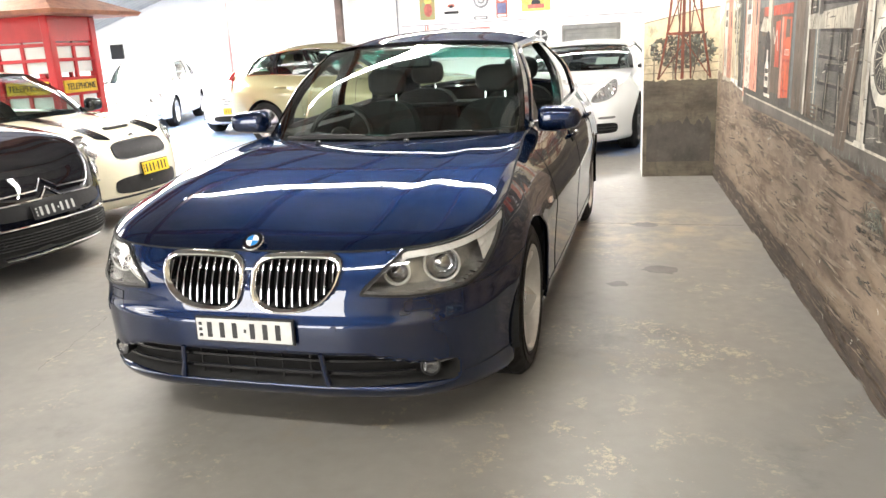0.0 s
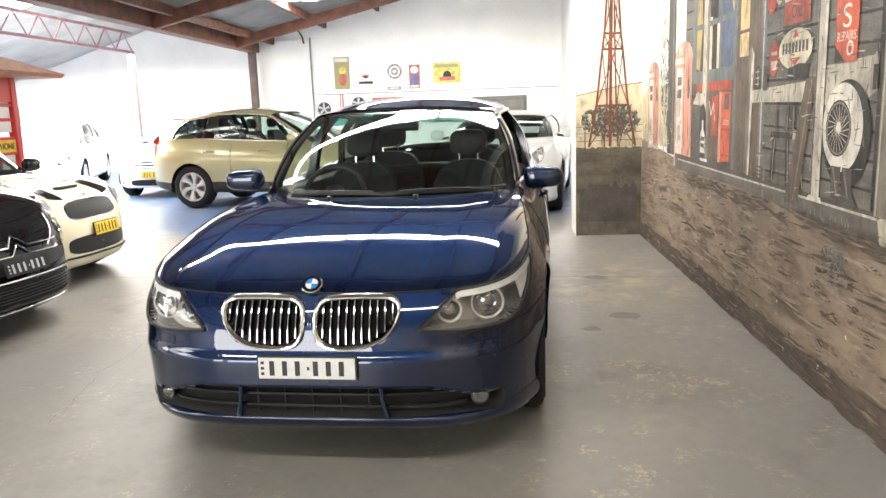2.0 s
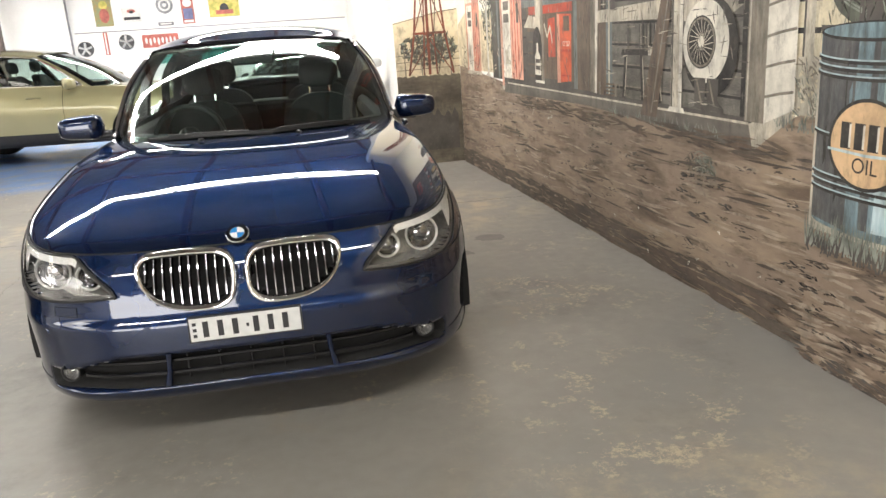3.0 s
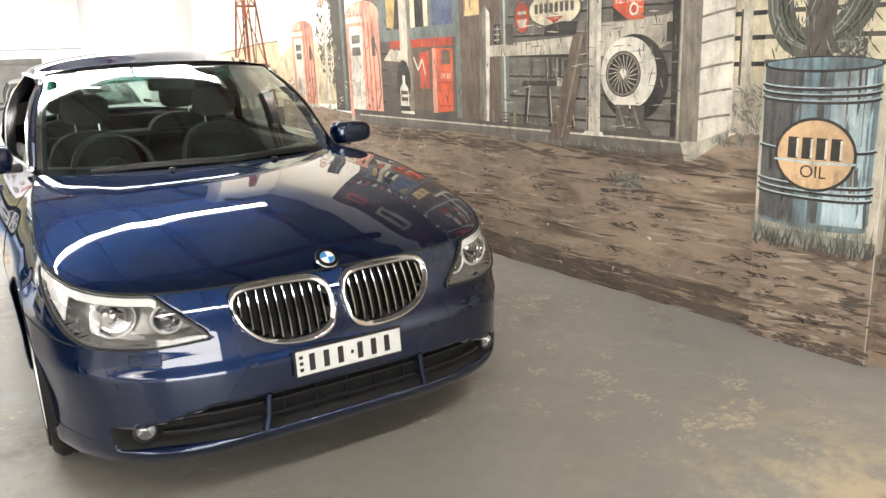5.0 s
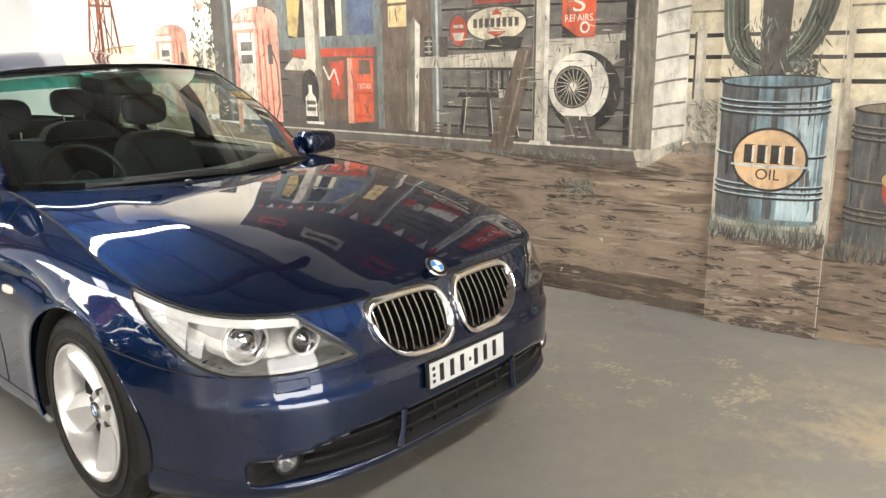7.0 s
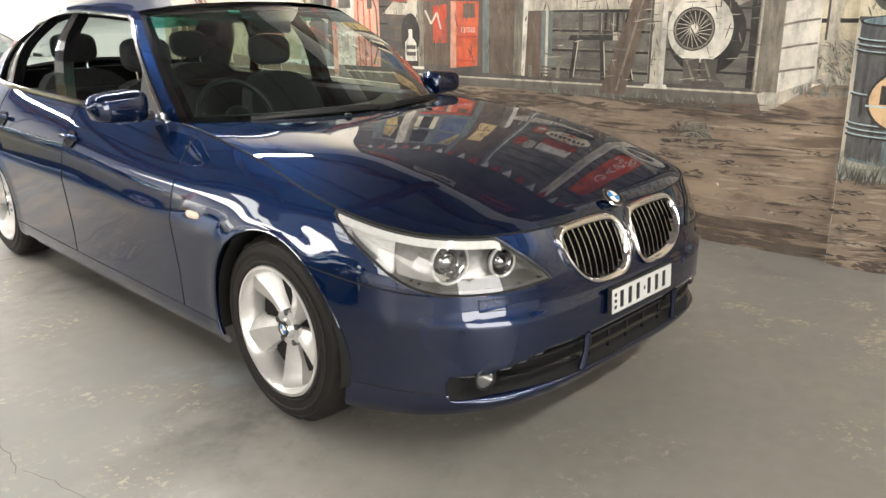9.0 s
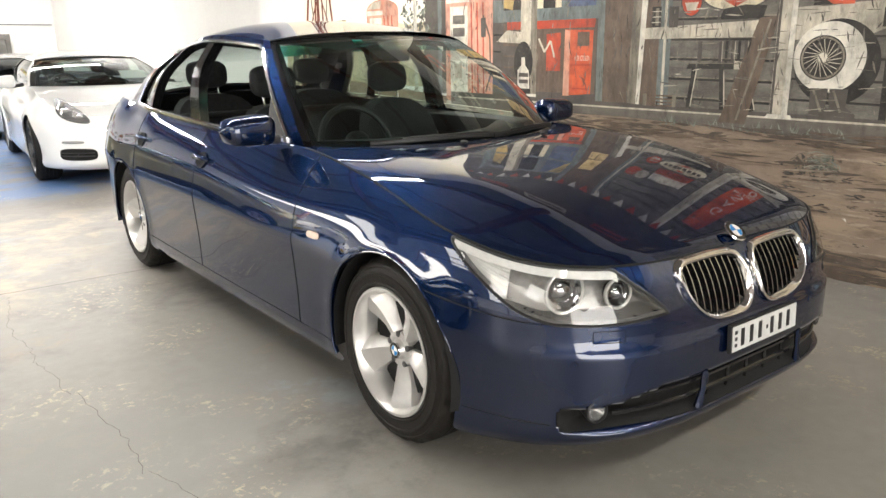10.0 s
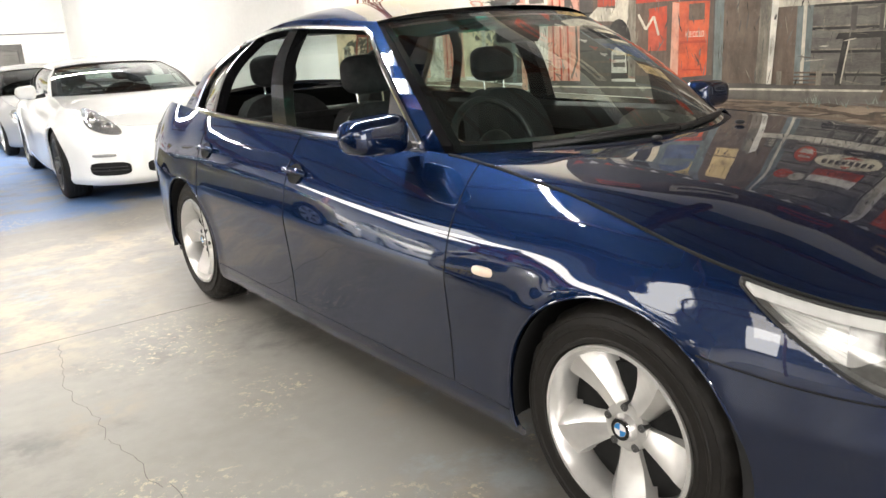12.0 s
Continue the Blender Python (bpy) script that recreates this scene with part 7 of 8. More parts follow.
# The shallow pier with the blue drum
PIER = 0.055
slab("wall_pier", "shallow painted pier on the mural wall", (-PIER / 2 + 0.001, -1.045, WALL_H / 2), (PIER, 0.57, WALL_H), M_WALL)
V = Paint(mural, lambda a, z, h: (-PIER - h, a, z))
V.rect(-0.762, 0.0, -1.328, 0.58, P_EARTH)
V.rect(-0.762, 0.56, -1.328, 3.4, P_CREAM)
V.poly([(-0.762, 0.55), (-1.328, 0.55), (-1.328, 1.19), (-0.762, 1.22)], P_PALE)
for z in (1.31, 1.42, 1.53):
    V.line([(-0.762, z), (-1.328, z - 0.01)], 0.02, P_DARK)
V.done("painted_pier_ground", "painted earth and fence on the pier")

U = Paint(mural, lambda a, z, h: (a, -1.3305 - h, z))
U.rect(-PIER - 0.001, 0, -0.0005, 0.50, P_EARTH)
U.rect(-PIER - 0.001, 0.50, -0.0005, 1.2, P_PALE)
U.rect(-PIER - 0.001, 1.2, -0.0005, 3.4, P_CREAM)
for z in (1.30, 1.41, 1.52):
    U.line([(-PIER, z), (-0.001, z)], 0.02, P_DARK)
U.done("painted_pier_side", "painted narrow side of the pier")


def cactus_arm(q, pts, w, m=P_GREEN):
    c = smooth3([(a, z, 0) for a, z in pts], 15)
    pts = [(a, z) for a, z, _ in c]
    q.line(pts, w, m)
    for a, z in pts[1:-1]:
        q.oval(a, z, w / 2, w / 2, m, 16)
    for k in (-0.3, -0.1, 0.12, 0.32):
        q.line([(a + w * k, z) for a, z in pts], 0.007, P_GRASS if k > 0 else P_BLACK)


cactus_arm(V, [(-0.83, 2.1), (-0.815, 1.72), (-0.83, 1.52), (-0.89, 1.41), (-0.99, 1.36)], 0.125)
cactus_arm(V, [(-1.25, 2.0), (-1.235, 1.70), (-1.19, 1.54), (-1.12, 1.44), (-1.03, 1.38)], 0.125)
V.poly([(-0.95, 1.28), (-1.08, 1.28), (-1.10, 2.3), (-0.94, 2.3)], P_DARK)
V.clump(-1.15, 1.36, 0.07, 0.07, 60, [P_GREEN, P_GRASS, P_DARK], 17, 0.03)
V.strokes(-1.26, 1.30, -0.80, 1.62, 150, [P_BLACK, P_DARK, P_GRASS, P_GREEN], 0.07, 0.008, 1.5, 0.4, 18)
V.done("painted_cactus", "painted dark cactus behind the drum")


def drum(q, a0, a1, z0, z1, body, light, oval_m, word=None):
    """A dented oil drum with three rolled ribs and an oval label."""
    w, am = a0 - a1, (a0 + a1) / 2
    bot = [(am + w / 2 * 0.965 * math.cos(t), z0 - 0.03 * math.sin(t)) for t in np.linspace(0, math.pi, 17)]
    q.poly([(a0, z1)] + bot + [(a1, z1)], body)
    q.poly([(am - w * 0.10, z0 + 0.0), (a1 + w * 0.04, z0 + 0.01), (a1 + w * 0.02, z1 - 0.02), (am - w * 0.12, z1)], light)
    q.poly([(am + w * 0.02, z0), (am - w * 0.06, z0), (am - w * 0.05, z1), (am, z1)], P_DRUM)
    q.rect(a1 + w * 0.05, z0 + 0.02, a1 + 0.004, z1 - 0.02, body)
    # Shade on one side, then dry vertical brush strokes
    rnd = random.Random(int(a0 * -1000))
    q.poly([(a0 - 0.004, z0 + 0.005), (a0 - w * 0.34, z0 - 0.02), (a0 - w * 0.36, z1), (a0 - 0.004, z1)], P_DRUM)
    for _ in range(46):
        u = rnd.random()
        a, zb, h = a0 - w * (0.02 + 0.96 * u), z0 + (z1 - z0) * rnd.uniform(-0.02, 0.7), (z1 - z0) * rnd.uniform(0.12, 0.5)
        m_ = rnd.choice([P_BLACK, P_DRUM, body]) if u < 0.5 else rnd.choice([light, light, body, P_DRUM, P_RUST])
        k_ = rnd.uniform(0.004, 0.016)
        q.poly([(a, zb), (a - k_, zb + h * 0.2), (a - k_ * 0.6, min(zb + h, z1 - 0.01)), (a + k_ * 0.5, min(zb + h * 0.8, z1 - 0.02))], m_)
    q.oval(am, z1, w / 2 * 1.02, 0.035, P_BLACK)
    q.oval(am, z1 + 0.003, w / 2 * 0.97, 0.026, body)
    for f in (0.22, 0.52, 0.83):
        for k in range(3 if f != 0.52 else 1):
            zz = z0 + (z1 - z0) * f + 0.028 * k - 0.02
            arc = [(am + w / 2 * 1.015 * math.cos(t), zz - 0.026 * math.sin(t)) for t in np.linspace(0, math.pi, 15)]
            q.line(arc, 0.012, P_BLACK)
            q.line([(a, z + 0.009) for a, z in arc], 0.006, P_LIGHTBLUE if light is P_LIGHTBLUE else P_TIMBER)
    if oval_m is not None:
        oz = z0 + (z1 - z0) * 0.44
        q.oval(am, oz, w * 0.36, w * 0.315, P_BLACK)
        q.oval(am, oz, w * 0.335, w * 0.29, oval_m)
        if word:
            q.text(word, am, oz - 0.075, 0.055, P_BLACK, 0.12, -1)
            for k in range(4):
                q.rect(am + 0.125 - 0.066 * k, oz - 0.02, am + 0.075 - 0.066 * k, oz + 0.075, P_BLACK)
                q.line([(am + 0.080 - 0.066 * k, oz - 0.015), (am + 0.080 - 0.066 * k, oz + 0.07)], 0.010, P_WHITE)
            q.line([(am + w * 0.36, oz - 0.028), (am, oz - 0.036), (am - w * 0.36, oz - 0.028)], 0.010, P_LIGHTBLUE)


drum(V, -0.775, -1.295, 0.60, 1.295, P_STEELBLUE, P_LIGHTBLUE, P_TAN, "OIL")
V.blades(-1.328, -0.762, 0.50, 0.14, 170, P_GRASS, 11)
V.blades(-1.328, -0.762, 0.48, 0.10, 80, P_DARK, 12)
V.done("painted_drum", "painted blue oil drum with a tan label")
V.strokes(-1.325, 0.02, -0.765, 0.46, 150, [P_FURROW, P_DUST, P_DUST, P_EARTH], 0.16, 0.018, -0.05, 0.08, 61)
V.strokes(-1.325, 0.0, -0.765, 0.06, 80, [P_FURROW, P_BROWN, P_DARK], 0.10, 0.016, 0.0, 0.1, 62)
V.dabs(-1.30, 0.05, -0.79, 0.46, 26, [P_DARK, P_BROWN, P_BLACK, P_FURROW], 0.045, 63)
tagged(V.done("painted_brushwork", "brushed furrows and clods under the drum"), kind="stuff")
drum(W, -1.40, -1.95, 0.52, 1.17, P_RUST, P_RUST, None)
W.oval(-1.70, 0.80, 0.15, 0.145, P_RED, 24)
for k in range(9):
    t = math.pi * (0.12 + 0.76 * k / 8)
    W.oval(-1.70 + 0.13 * math.cos(t), 0.80 + 0.11 * math.sin(t), 0.034, 0.034, P_YELLOW, 14)
W.oval(-1.70, 0.80, 0.13, 0.12, P_YELLOW, 24)
W.rect(-1.60, 0.80, -1.80, 0.83, P_DARK)
W.blades(-3.2, -1.33, 0.45, 0.13, 220, P_GRASS, 14)
W.blades(-3.2, -1.33, 0.44, 0.10, 120, P_DARK, 15)
W.done("painted_drum", "painted rusty oil drum with a yellow label")
W.strokes(-3.2, 0.0, -1.34, 0.44, 220, [P_FURROW, P_DUST, P_DUST, P_EARTH], 0.20, 0.018, -0.04, 0.08, 64)
W.dabs(-3.2, 0.05, -1.36, 0.44, 50, [P_DARK, P_BROWN, P_BLACK, P_FURROW], 0.045, 65)
tagged(W.done("painted_brushwork", "brushed furrows and clods beyond the pier"), kind="stuff")

# The end face with the lattice tower
tower = thing("tower_painting", "painted red lattice tower over a dark bank, on the end wall", "mural", ROOM.copy())
T = Paint(tower, lambda a, z, h: (a, 4.895 - h, z))
T.rect(-0.698, 0, -0.002, 3.6, P_SKY)
T.poly([(-0.698, 0.9), (-0.002, 0.9), (-0.002, 1.62), (-0.2, 1.60), (-0.45, 1.55), (-0.698, 1.50)], P_SAND)
T.line([(-0.698, 1.50), (-0.45, 1.55), (-0.2, 1.60), (-0.002, 1.62)], 0.01, P_TIMBER)
T.clump(-0.33, 1.23, 0.30, 0.17, 420, [P_BUSH, P_GREEN, P_DARK, P_GRASS], 21, 0.045)
for z in (1.02, 1.10, 1.17):
    T.line([(-0.698, z), (-0.002, z + 0.01)], 0.007, P_TIMBER)
for a in (-0.6, -0.42, -0.1):
    T.line([(a, 0.95), (a, 1.2)], 0.012, P_TIMBER)
P_BANK = paint_mat("mural_bank", (0.17, 0.145, 0.105), 0.3, (0.075, 0.062, 0.048), 1.6, (1, 1, 4), 10)
T.rough(-0.698, 0, -0.002, 0.95, P_BANK, 0.012, 30, 3)
T.rough(-0.66, 0.15, -0.05, 0.55, P_DARK, 0.05, 16, 8)
T.done("painted_landscape", "painted hills, shrub and dark bank")
cx = -0.315
lv = [(0.96, 0.245), (1.39, 0.165), (1.97, 0.105), (2.13, 0.085), (2.6, 0.055), (3.2, 0.03)]
for sg, k in ((-1, 1.0), (1, 1.0), (-1, 0.35), (1, 0.25)):
    T.line([(cx + sg * w * k, z) for z, w in lv], 0.022 if k == 1 else 0.016, P_TOWER)
for z, w in lv[1:]:
    T.line([(cx - w * 1.08, z), (cx + w * 1.08, z)], 0.024, P_TOWER)
for (z0, w0), (z1, w1) in zip(lv[:-1], lv[1:]):
    T.line([(cx - w0, z0), (cx + w1 * 0.3, z1)], 0.012, P_TOWER)
    T.line([(cx + w0, z0), (cx - w1 * 0.3, z1)], 0.012, P_TOWER)
    T.line([(cx - w0 * 0.3, z0), (cx - w1, z1)], 0.010, P_BROWN)
    T.line([(cx + w0 * 0.3, z0), (cx + w1, z1)], 0.010, P_BROWN)
T.line([(cx - 0.02, 0.96), (cx - 0.01, 3.2)], 0.03, P_TOWER)
T.done("painted_tower", "painted red lattice tower")


# ---- the other cars ----
def figures(**k):
    """Figures of a common car, changed where k says so."""
    p = dict(n=3.2, m=2.3, rn=3.6, rm=2.8, hub=0.32, crown=0.04, zfloor=0.2, seat_z=0.40, style="star",
             side=[(0, 0.06), (0.05, 0.03), (0.12, 0.02), (0.3, 0.015), (0.5, 0.004), (0.62, 0.0), (0.75, 0.002), (1, 0.012)],
             front=[(0, 0.08), (0.05, 0.03), (0.12, 0.004), (0.3, 0.0), (0.5, 0.006), (0.7, 0.03), (0.85, 0.07), (1.0, 0.14)],
             back=[(0, 0.07), (0.1, 0.01), (0.3, 0.0), (0.5, 0.01), (0.75, 0.03), (1.0, 0.07)],
             windows=[(0.05, 0.46), (0.50, 0.80), (0.82, 0.93)], screen_in=0.04, roof_crown=0.03, bright=False)
    p.update(k)
    p["y1"], p["y2"] = 0.02, p["wb"] + 0.02
    w = p.pop("half")
    p["W"] = [(p["y1"], w * 0.978), (0.6, w * 0.99), (p["wb"] * 0.5, w), (p["y2"], w * 0.985)]
    p["wheel_x"] = w - 0.035
    return p


def blob(b, root, name, material, xc, zc, rs, rz, d=0.006, dome=0.01, lean=0.0, power=0.8, both=True, label="", rings=5, tip=0.0):
    """A rounded shape lying on the nose: lamp, grille or intake."""
    out = []
    sc = float(b.s_x(xc)) if xc > 0 else 0.0
    n = 36
    for sg in ((1, -1) if both else (1,)):
        g = Geo()
        ks = np.linspace(1, 0.02, rings)
        vs = []
        for k in ks:
            for t in np.linspace(0, 2 * math.pi, n + 1)[:-1]:
                ca, sa = math.cos(t), math.sin(t)
                ds = rs * k * math.copysign(abs(ca) ** power, ca)
                dz = rz * k * math.copysign(abs(sa) ** power, sa) * (1 - tip * ds / rs)
                s = sc + ds
                q = b.at(np.array(s if abs(s) > 1e-9 else 1e-9), z=np.array(zc + dz + lean * ds), d=d + dome * (1 - k * k))
                vs.append(q * (sg, 1, 1))
        fs = [(j * n + i, (j + 1) * n + i, (j + 1) * n + (i + 1) % n, j * n + (i + 1) % n) for j in range(rings - 1) for i in range(n)]
        g.add(vs, fs if sg < 0 else [f[::-1] for f in fs])
        g.f = [f[::-1] for f in g.f]
        out.append(part(name, g, material, root, label, sharp=60))
    return out


def lamp_pair(b, root, xc, zc, rs, rz, lean, tip=0.0, power=0.85, bed=None, eyes=((0.0, 0.6),)):
    """Headlamps: bed, round reflectors and a clear dome."""
    beds = blob(b, root, "headlamp", bed or M_LAMPGREY, xc, zc, rs, rz, 0.003, 0.002, lean, power, True, "clear glazed headlamp", 4, tip)
    sc = float(b.s_x(xc))
    for sg, o in zip((1, -1), beds):
        for off, k in eyes:
            s = sc + off * rs
            c = Vector(b.at(np.array(s), z=np.array(zc + lean * off * rs), d=0.004)) 
            c.x *= sg
            f = Vector((sg * 0.35, -1, 0.15)).normalized()
            m = Matrix.Translation(c) @ f.to_track_quat("Z", "Y").to_matrix().to_4x4()
            r = rz * k
            part("reflector", Geo().lathe([(0.004, r), (0.012, r), (0.010, r * 0.82), (0.0, r * 0.6), (0.004, r * 0.4), (0.014, 0.001)], 24, "z").place(m), M_CHROME, o)
        q = blob(b, root, "lens", M_LENS, xc, zc, rs, rz, 0.016, 0.012, lean, power, False, "", 5, tip)[0]
        if sg < 0:
            q.data.transform(Matrix.Diagonal((-1, 1, 1, 1)))
            q.data.flip_normals()
        q.parent = o


def nose_line(b, root, name, pts, r, material, d=0.008, flat=1.0, label=""):
    """A strip along the nose through (x, z) points."""
    v = [b.at(np.array(math.copysign(float(b.s_x(abs(x))), x if abs(x) > 1e-6 else 1.0)), z=np.array(z), d=d) for x, z in pts]
    return part(name, Geo().tube(v, r, 8, flat=flat), material, root, label)


# White four-door coupe
PW = figures(fo=0.93, ro=1.12, wb=2.92, half=0.965, arch=0.375, hub=0.345, tyre=(0.345, 0.255, 0.25), n=3.0, m=2.0,
             zt=[(-0.93, 0.70), (-0.6, 0.80), (-0.2, 0.90), (0.4, 0.945), (0.85, 0.97), (1.8, 0.985), (3.0, 1.03), (4.04, 0.97)],
             zb=[(-0.93, 0.17), (0.4, 0.18), (2.5, 0.19), (4.04, 0.27)], ot=[(-0.93, 0.02), (-0.2, 0.10), (0.8, 0.17), (1.8, 0.14), (3, 0.18), (4.04, 0.2)],
             ya=0.85, yc=3.35, yh=-0.40, yt=3.7, cowl=(0.50, 0.965), crown=0.02, top_c=(1.45, 1.285), top_s=(0.60, 1.55, 1.262), rear_c=(2.8, 1.28), rear_s=(0.55, 2.7, 1.25), rail=(0.64, 2.1, 1.30), deck=(3.55, 1.04), seat_y=1.45, seat_z=0.32, style="multi")
coupe, CB = build_car(PW, "white_car", "white low four-door coupe with round-nosed bonnet, paper behind its screen", pose(0.215, 7.10, 0, 0, 0, -3.8), M_WHITE, 1, "parked cars", None, M_ALLOYDARK)
lamp_pair(CB, coupe, 0.66, 0.755, 0.225, 0.085, 0.42, -0.35, 0.95, M_REFLECTOR, ((0.30, 0.85), (-0.35, 0.55)))
blob(CB, coupe, "air_intake", M_VOID, 0.60, 0.335, 0.20, 0.062, 0.004, 0.0, 0, 0.55, True, "black side intake")
blob(CB, coupe, "air_intake", M_VOID, 0.0, 0.335, 0.28, 0.06, 0.004, 0.0, 0, 0.5, False, "black centre intake")
for z in (0.32, 0.35):
    nose_line(CB, coupe, "intake_slat", [(x, z) for x in np.linspace(0.45, 0.74, 9)], 0.006, M_BLACK)
    nose_line(CB, coupe, "intake_slat", [(-x, z) for x in np.linspace(0.45, 0.74, 9)], 0.006, M_BLACK)
blob(CB, coupe, "running_light", M_LAMPGREY, 0.63, 0.46, 0.12, 0.014, 0.005, 0.003, 0, 0.5, True, "slim running light")
for sg in (1, -1):
    door_mirror(coupe, sg, (sg * 0.82, 1.0, 0.99), (1.0, 0.98, 1.03), (0.21, 0.10, 0.14), M_WHITE)
g = Geo().box((0.40, 0.93, 1.075), (0.30, 0.004, 0.21), 0, pose(0, 0, 0, -66))
part("price_sheet", g, M_PAPER, coupe, "white paper behind the screen")
g = Geo().tube([(x, 0.62 + 0.25 * abs(x / 0.75) ** 2.3, 0.985) for x in np.linspace(-0.6, 0.5, 12)], 0.008, 6)
part("wiper", g, M_BLACK, coupe)

# Cream small hatchback with black stripes
MC = figures(fo=0.63, ro=0.60, wb=2.467, half=0.842, arch=0.335, hub=0.31, tyre=(0.31, 0.20, 0.215), n=2.7, m=2.2, rn=3.4, rm=3,
             zt=[(-0.63, 0.74), (-0.45, 0.82), (-0.1, 0.885), (0.2, 0.915), (0.5, 0.935), (1.5, 0.965), (2.4, 0.99), (3.07, 0.98)],
             zb=[(-0.63, 0.17), (0.4, 0.18), (2.2, 0.19), (3.07, 0.25)], ot=[(-0.63, 0.02), (-0.1, 0.10), (0.5, 0.12), (1.5, 0.10), (2.4, 0.10), (3.07, 0.1)],
             ya=0.50, yc=2.75, yh=-0.25, yt=2.95, cowl=(0.30, 0.955), crown=0.035, top_c=(0.95, 1.345), top_s=(0.55, 1.02, 1.325), rear_c=(2.6, 1.36), rear_s=(0.55, 2.5, 1.33), rail=(0.60, 1.7, 1.375), deck=(2.9, 1.0), seat_y=1.05, seat_z=0.42,
             windows=[(0.04, 0.50), (0.53, 0.90)], frame_paint=M_GLOSSBLACK, front=[(0, 0.07), (0.06, 0.02), (0.15, 0.0), (0.4, 0.0), (0.6, 0.01), (0.8, 0.04), (1.0, 0.11)])
hatch, HB = build_car(MC, "small_hatchback", "cream small hatchback with black bonnet stripes and yellow plate", pose(-3.69, 2.80, 0, 0, 0, 90), M_CREAM, 1, "parked cars")
lamp_pair(HB, hatch, 0.60, 0.715, 0.115, 0.098, 0.15, 0.1, 1.0, M_REFLECTOR, ((0.1, 0.62),))
blob(HB, hatch, "headlamp_ring", M_CHROME, 0.60, 0.715, 0.125, 0.108, 0.001, 0.0, 0.15, 1.0, True, "bright lamp surround", 3)
blob(HB, hatch, "grille", M_BLACK, 0.0, 0.655, 0.36, 0.072, 0.006, 0.004, 0, 0.55, False, "black mesh upper grille")
blob(HB, hatch, "grille_surround", M_CHROME, 0.0, 0.655, 0.375, 0.085, 0.002, 0.0, 0, 0.55, False, "bright grille surround", 3)
blob(HB, hatch, "lower_intake", M_BLACK, 0.0, 0.36, 0.42, 0.075, 0.006, 0.004, 0, 0.5, False, "black lower intake")
blob(HB, hatch, "fog_lamp", M_REFLECTOR, 0.64, 0.40, 0.03, 0.045, 0.006, 0.006, 0, 0.9, True, "small fog lamp")
nose_line(HB, hatch, "lower_trim", [(x, 0.262) for x in np.linspace(-0.55, 0.55, 15)], 0.010, M_BLACK)
plate(hatch, HB.front_frame(0.06, 0.475, 0.02), 0.372, 0.107, M_PLATEY)
hd = MC["_hood"]
nu, nw = hd.shape[:2]
for sg in (1, -1):
    u0, u1 = (0.66, 0.76) if sg > 0 else (0.24, 0.34)
    pts = hd[int(u0 * nu):int(u1 * nu) + 1, :] + np.array((0, 0, 0.004))
    part("bonnet_stripe", Geo().grid(pts), M_GLOSSBLACK, hatch, "black bonnet stripe")
c = hd[nu // 2, int(nw * 0.25)]
part("bonnet_scoop", Geo().box((c[0], c[1], c[2] + 0.012), (0.30, 0.05, 0.022), 0, None, 0.008), M_BLACK, hatch, "black bonnet scoop")
badge_ = Geo().ball((0, hd[nu // 2, 1][1] - 0.01, hd[nu // 2, 1][2] + 0.0), 0.03, 8, 0, (1.6, 0.5, 0.6))
part("nose_badge", badge_, M_CHROME, hatch)
for sg in (1, -1):
    door_mirror(hatch, sg, (sg * 0.74, 0.65, 0.96), (0.90, 0.63, 1.0), (0.18, 0.09, 0.13), M_GLOSSBLACK)

# Black hatchback with bright chevrons
BC = figures(fo=0.93, ro=0.79, wb=2.61, half=0.895, arch=0.36, hub=0.325, tyre=(0.325, 0.215, 0.225), n=2.8, m=2.1,
             zt=[(-0.93, 0.70), (-0.7, 0.80), (-0.4, 0.88), (0.0, 0.945), (0.5, 1.0), (1.5, 1.02), (2.5, 1.06), (3.4, 1.05)],
             zb=[(-0.93, 0.16), (0.4, 0.18), (2.2, 0.19), (3.4, 0.27)], ot=[(-0.93, 0.03), (-0.3, 0.12), (0.5, 0.15), (1.5, 0.12), (2.5, 0.13), (3.4, 0.13)],
             ya=0.62, yc=2.95, yh=-0.45, yt=3.15, cowl=(0.25, 1.005), crown=0.04, top_c=(1.25, 1.43), top_s=(0.57, 1.34, 1.405), rear_c=(2.75, 1.44), rear_s=(0.56, 2.65, 1.41), rail=(0.61, 1.9, 1.465), deck=(3.1, 1.10), seat_y=1.30, seat_z=0.46)
blackcar, KB = build_car(BC, "black_hatchback", "glossy black hatchback with bright double-chevron grille", pose(-3.45, 1.12, 0, 0, 0, 86), M_BLACKCAR, 1, "parked cars")
for dz in (0.0, -0.055):
    nose_line(KB, blackcar, "chevron_bar", [(-0.66, 0.600 + dz), (-0.35, 0.605 + dz), (-0.085, 0.610 + dz), (-0.05, 0.640 + dz), (0.0, 0.675 + dz), (0.05, 0.640 + dz), (0.085, 0.610 + dz), (0.35, 0.605 + dz), (0.66, 0.600 + dz)], 0.0065, M_CHROME, 0.012, 1.0, "bright chevron bar")
blob(KB, blackcar, "grille", M_BLACK, 0.0, 0.50, 0.50, 0.055, 0.004, 0, 0, 0.5, False, "black upper grille")
blob(KB, blackcar, "lower_intake", M_VOID, 0.0, 0.31, 0.62, 0.075, 0.004, 0, 0, 0.5, False, "black mesh lower intake")
for z in (0.27, 0.29, 0.31, 0.33, 0.35):
    nose_line(KB, blackcar, "intake_slat", [(x, z) for x in np.linspace(-0.55, 0.55, 17)], 0.004, M_BLACK)
nose_line(KB, blackcar, "lip_trim", [(x, 0.205) for x in np.linspace(-0.4, 0.4, 13)], 0.009, M_CHROME, 0.006)
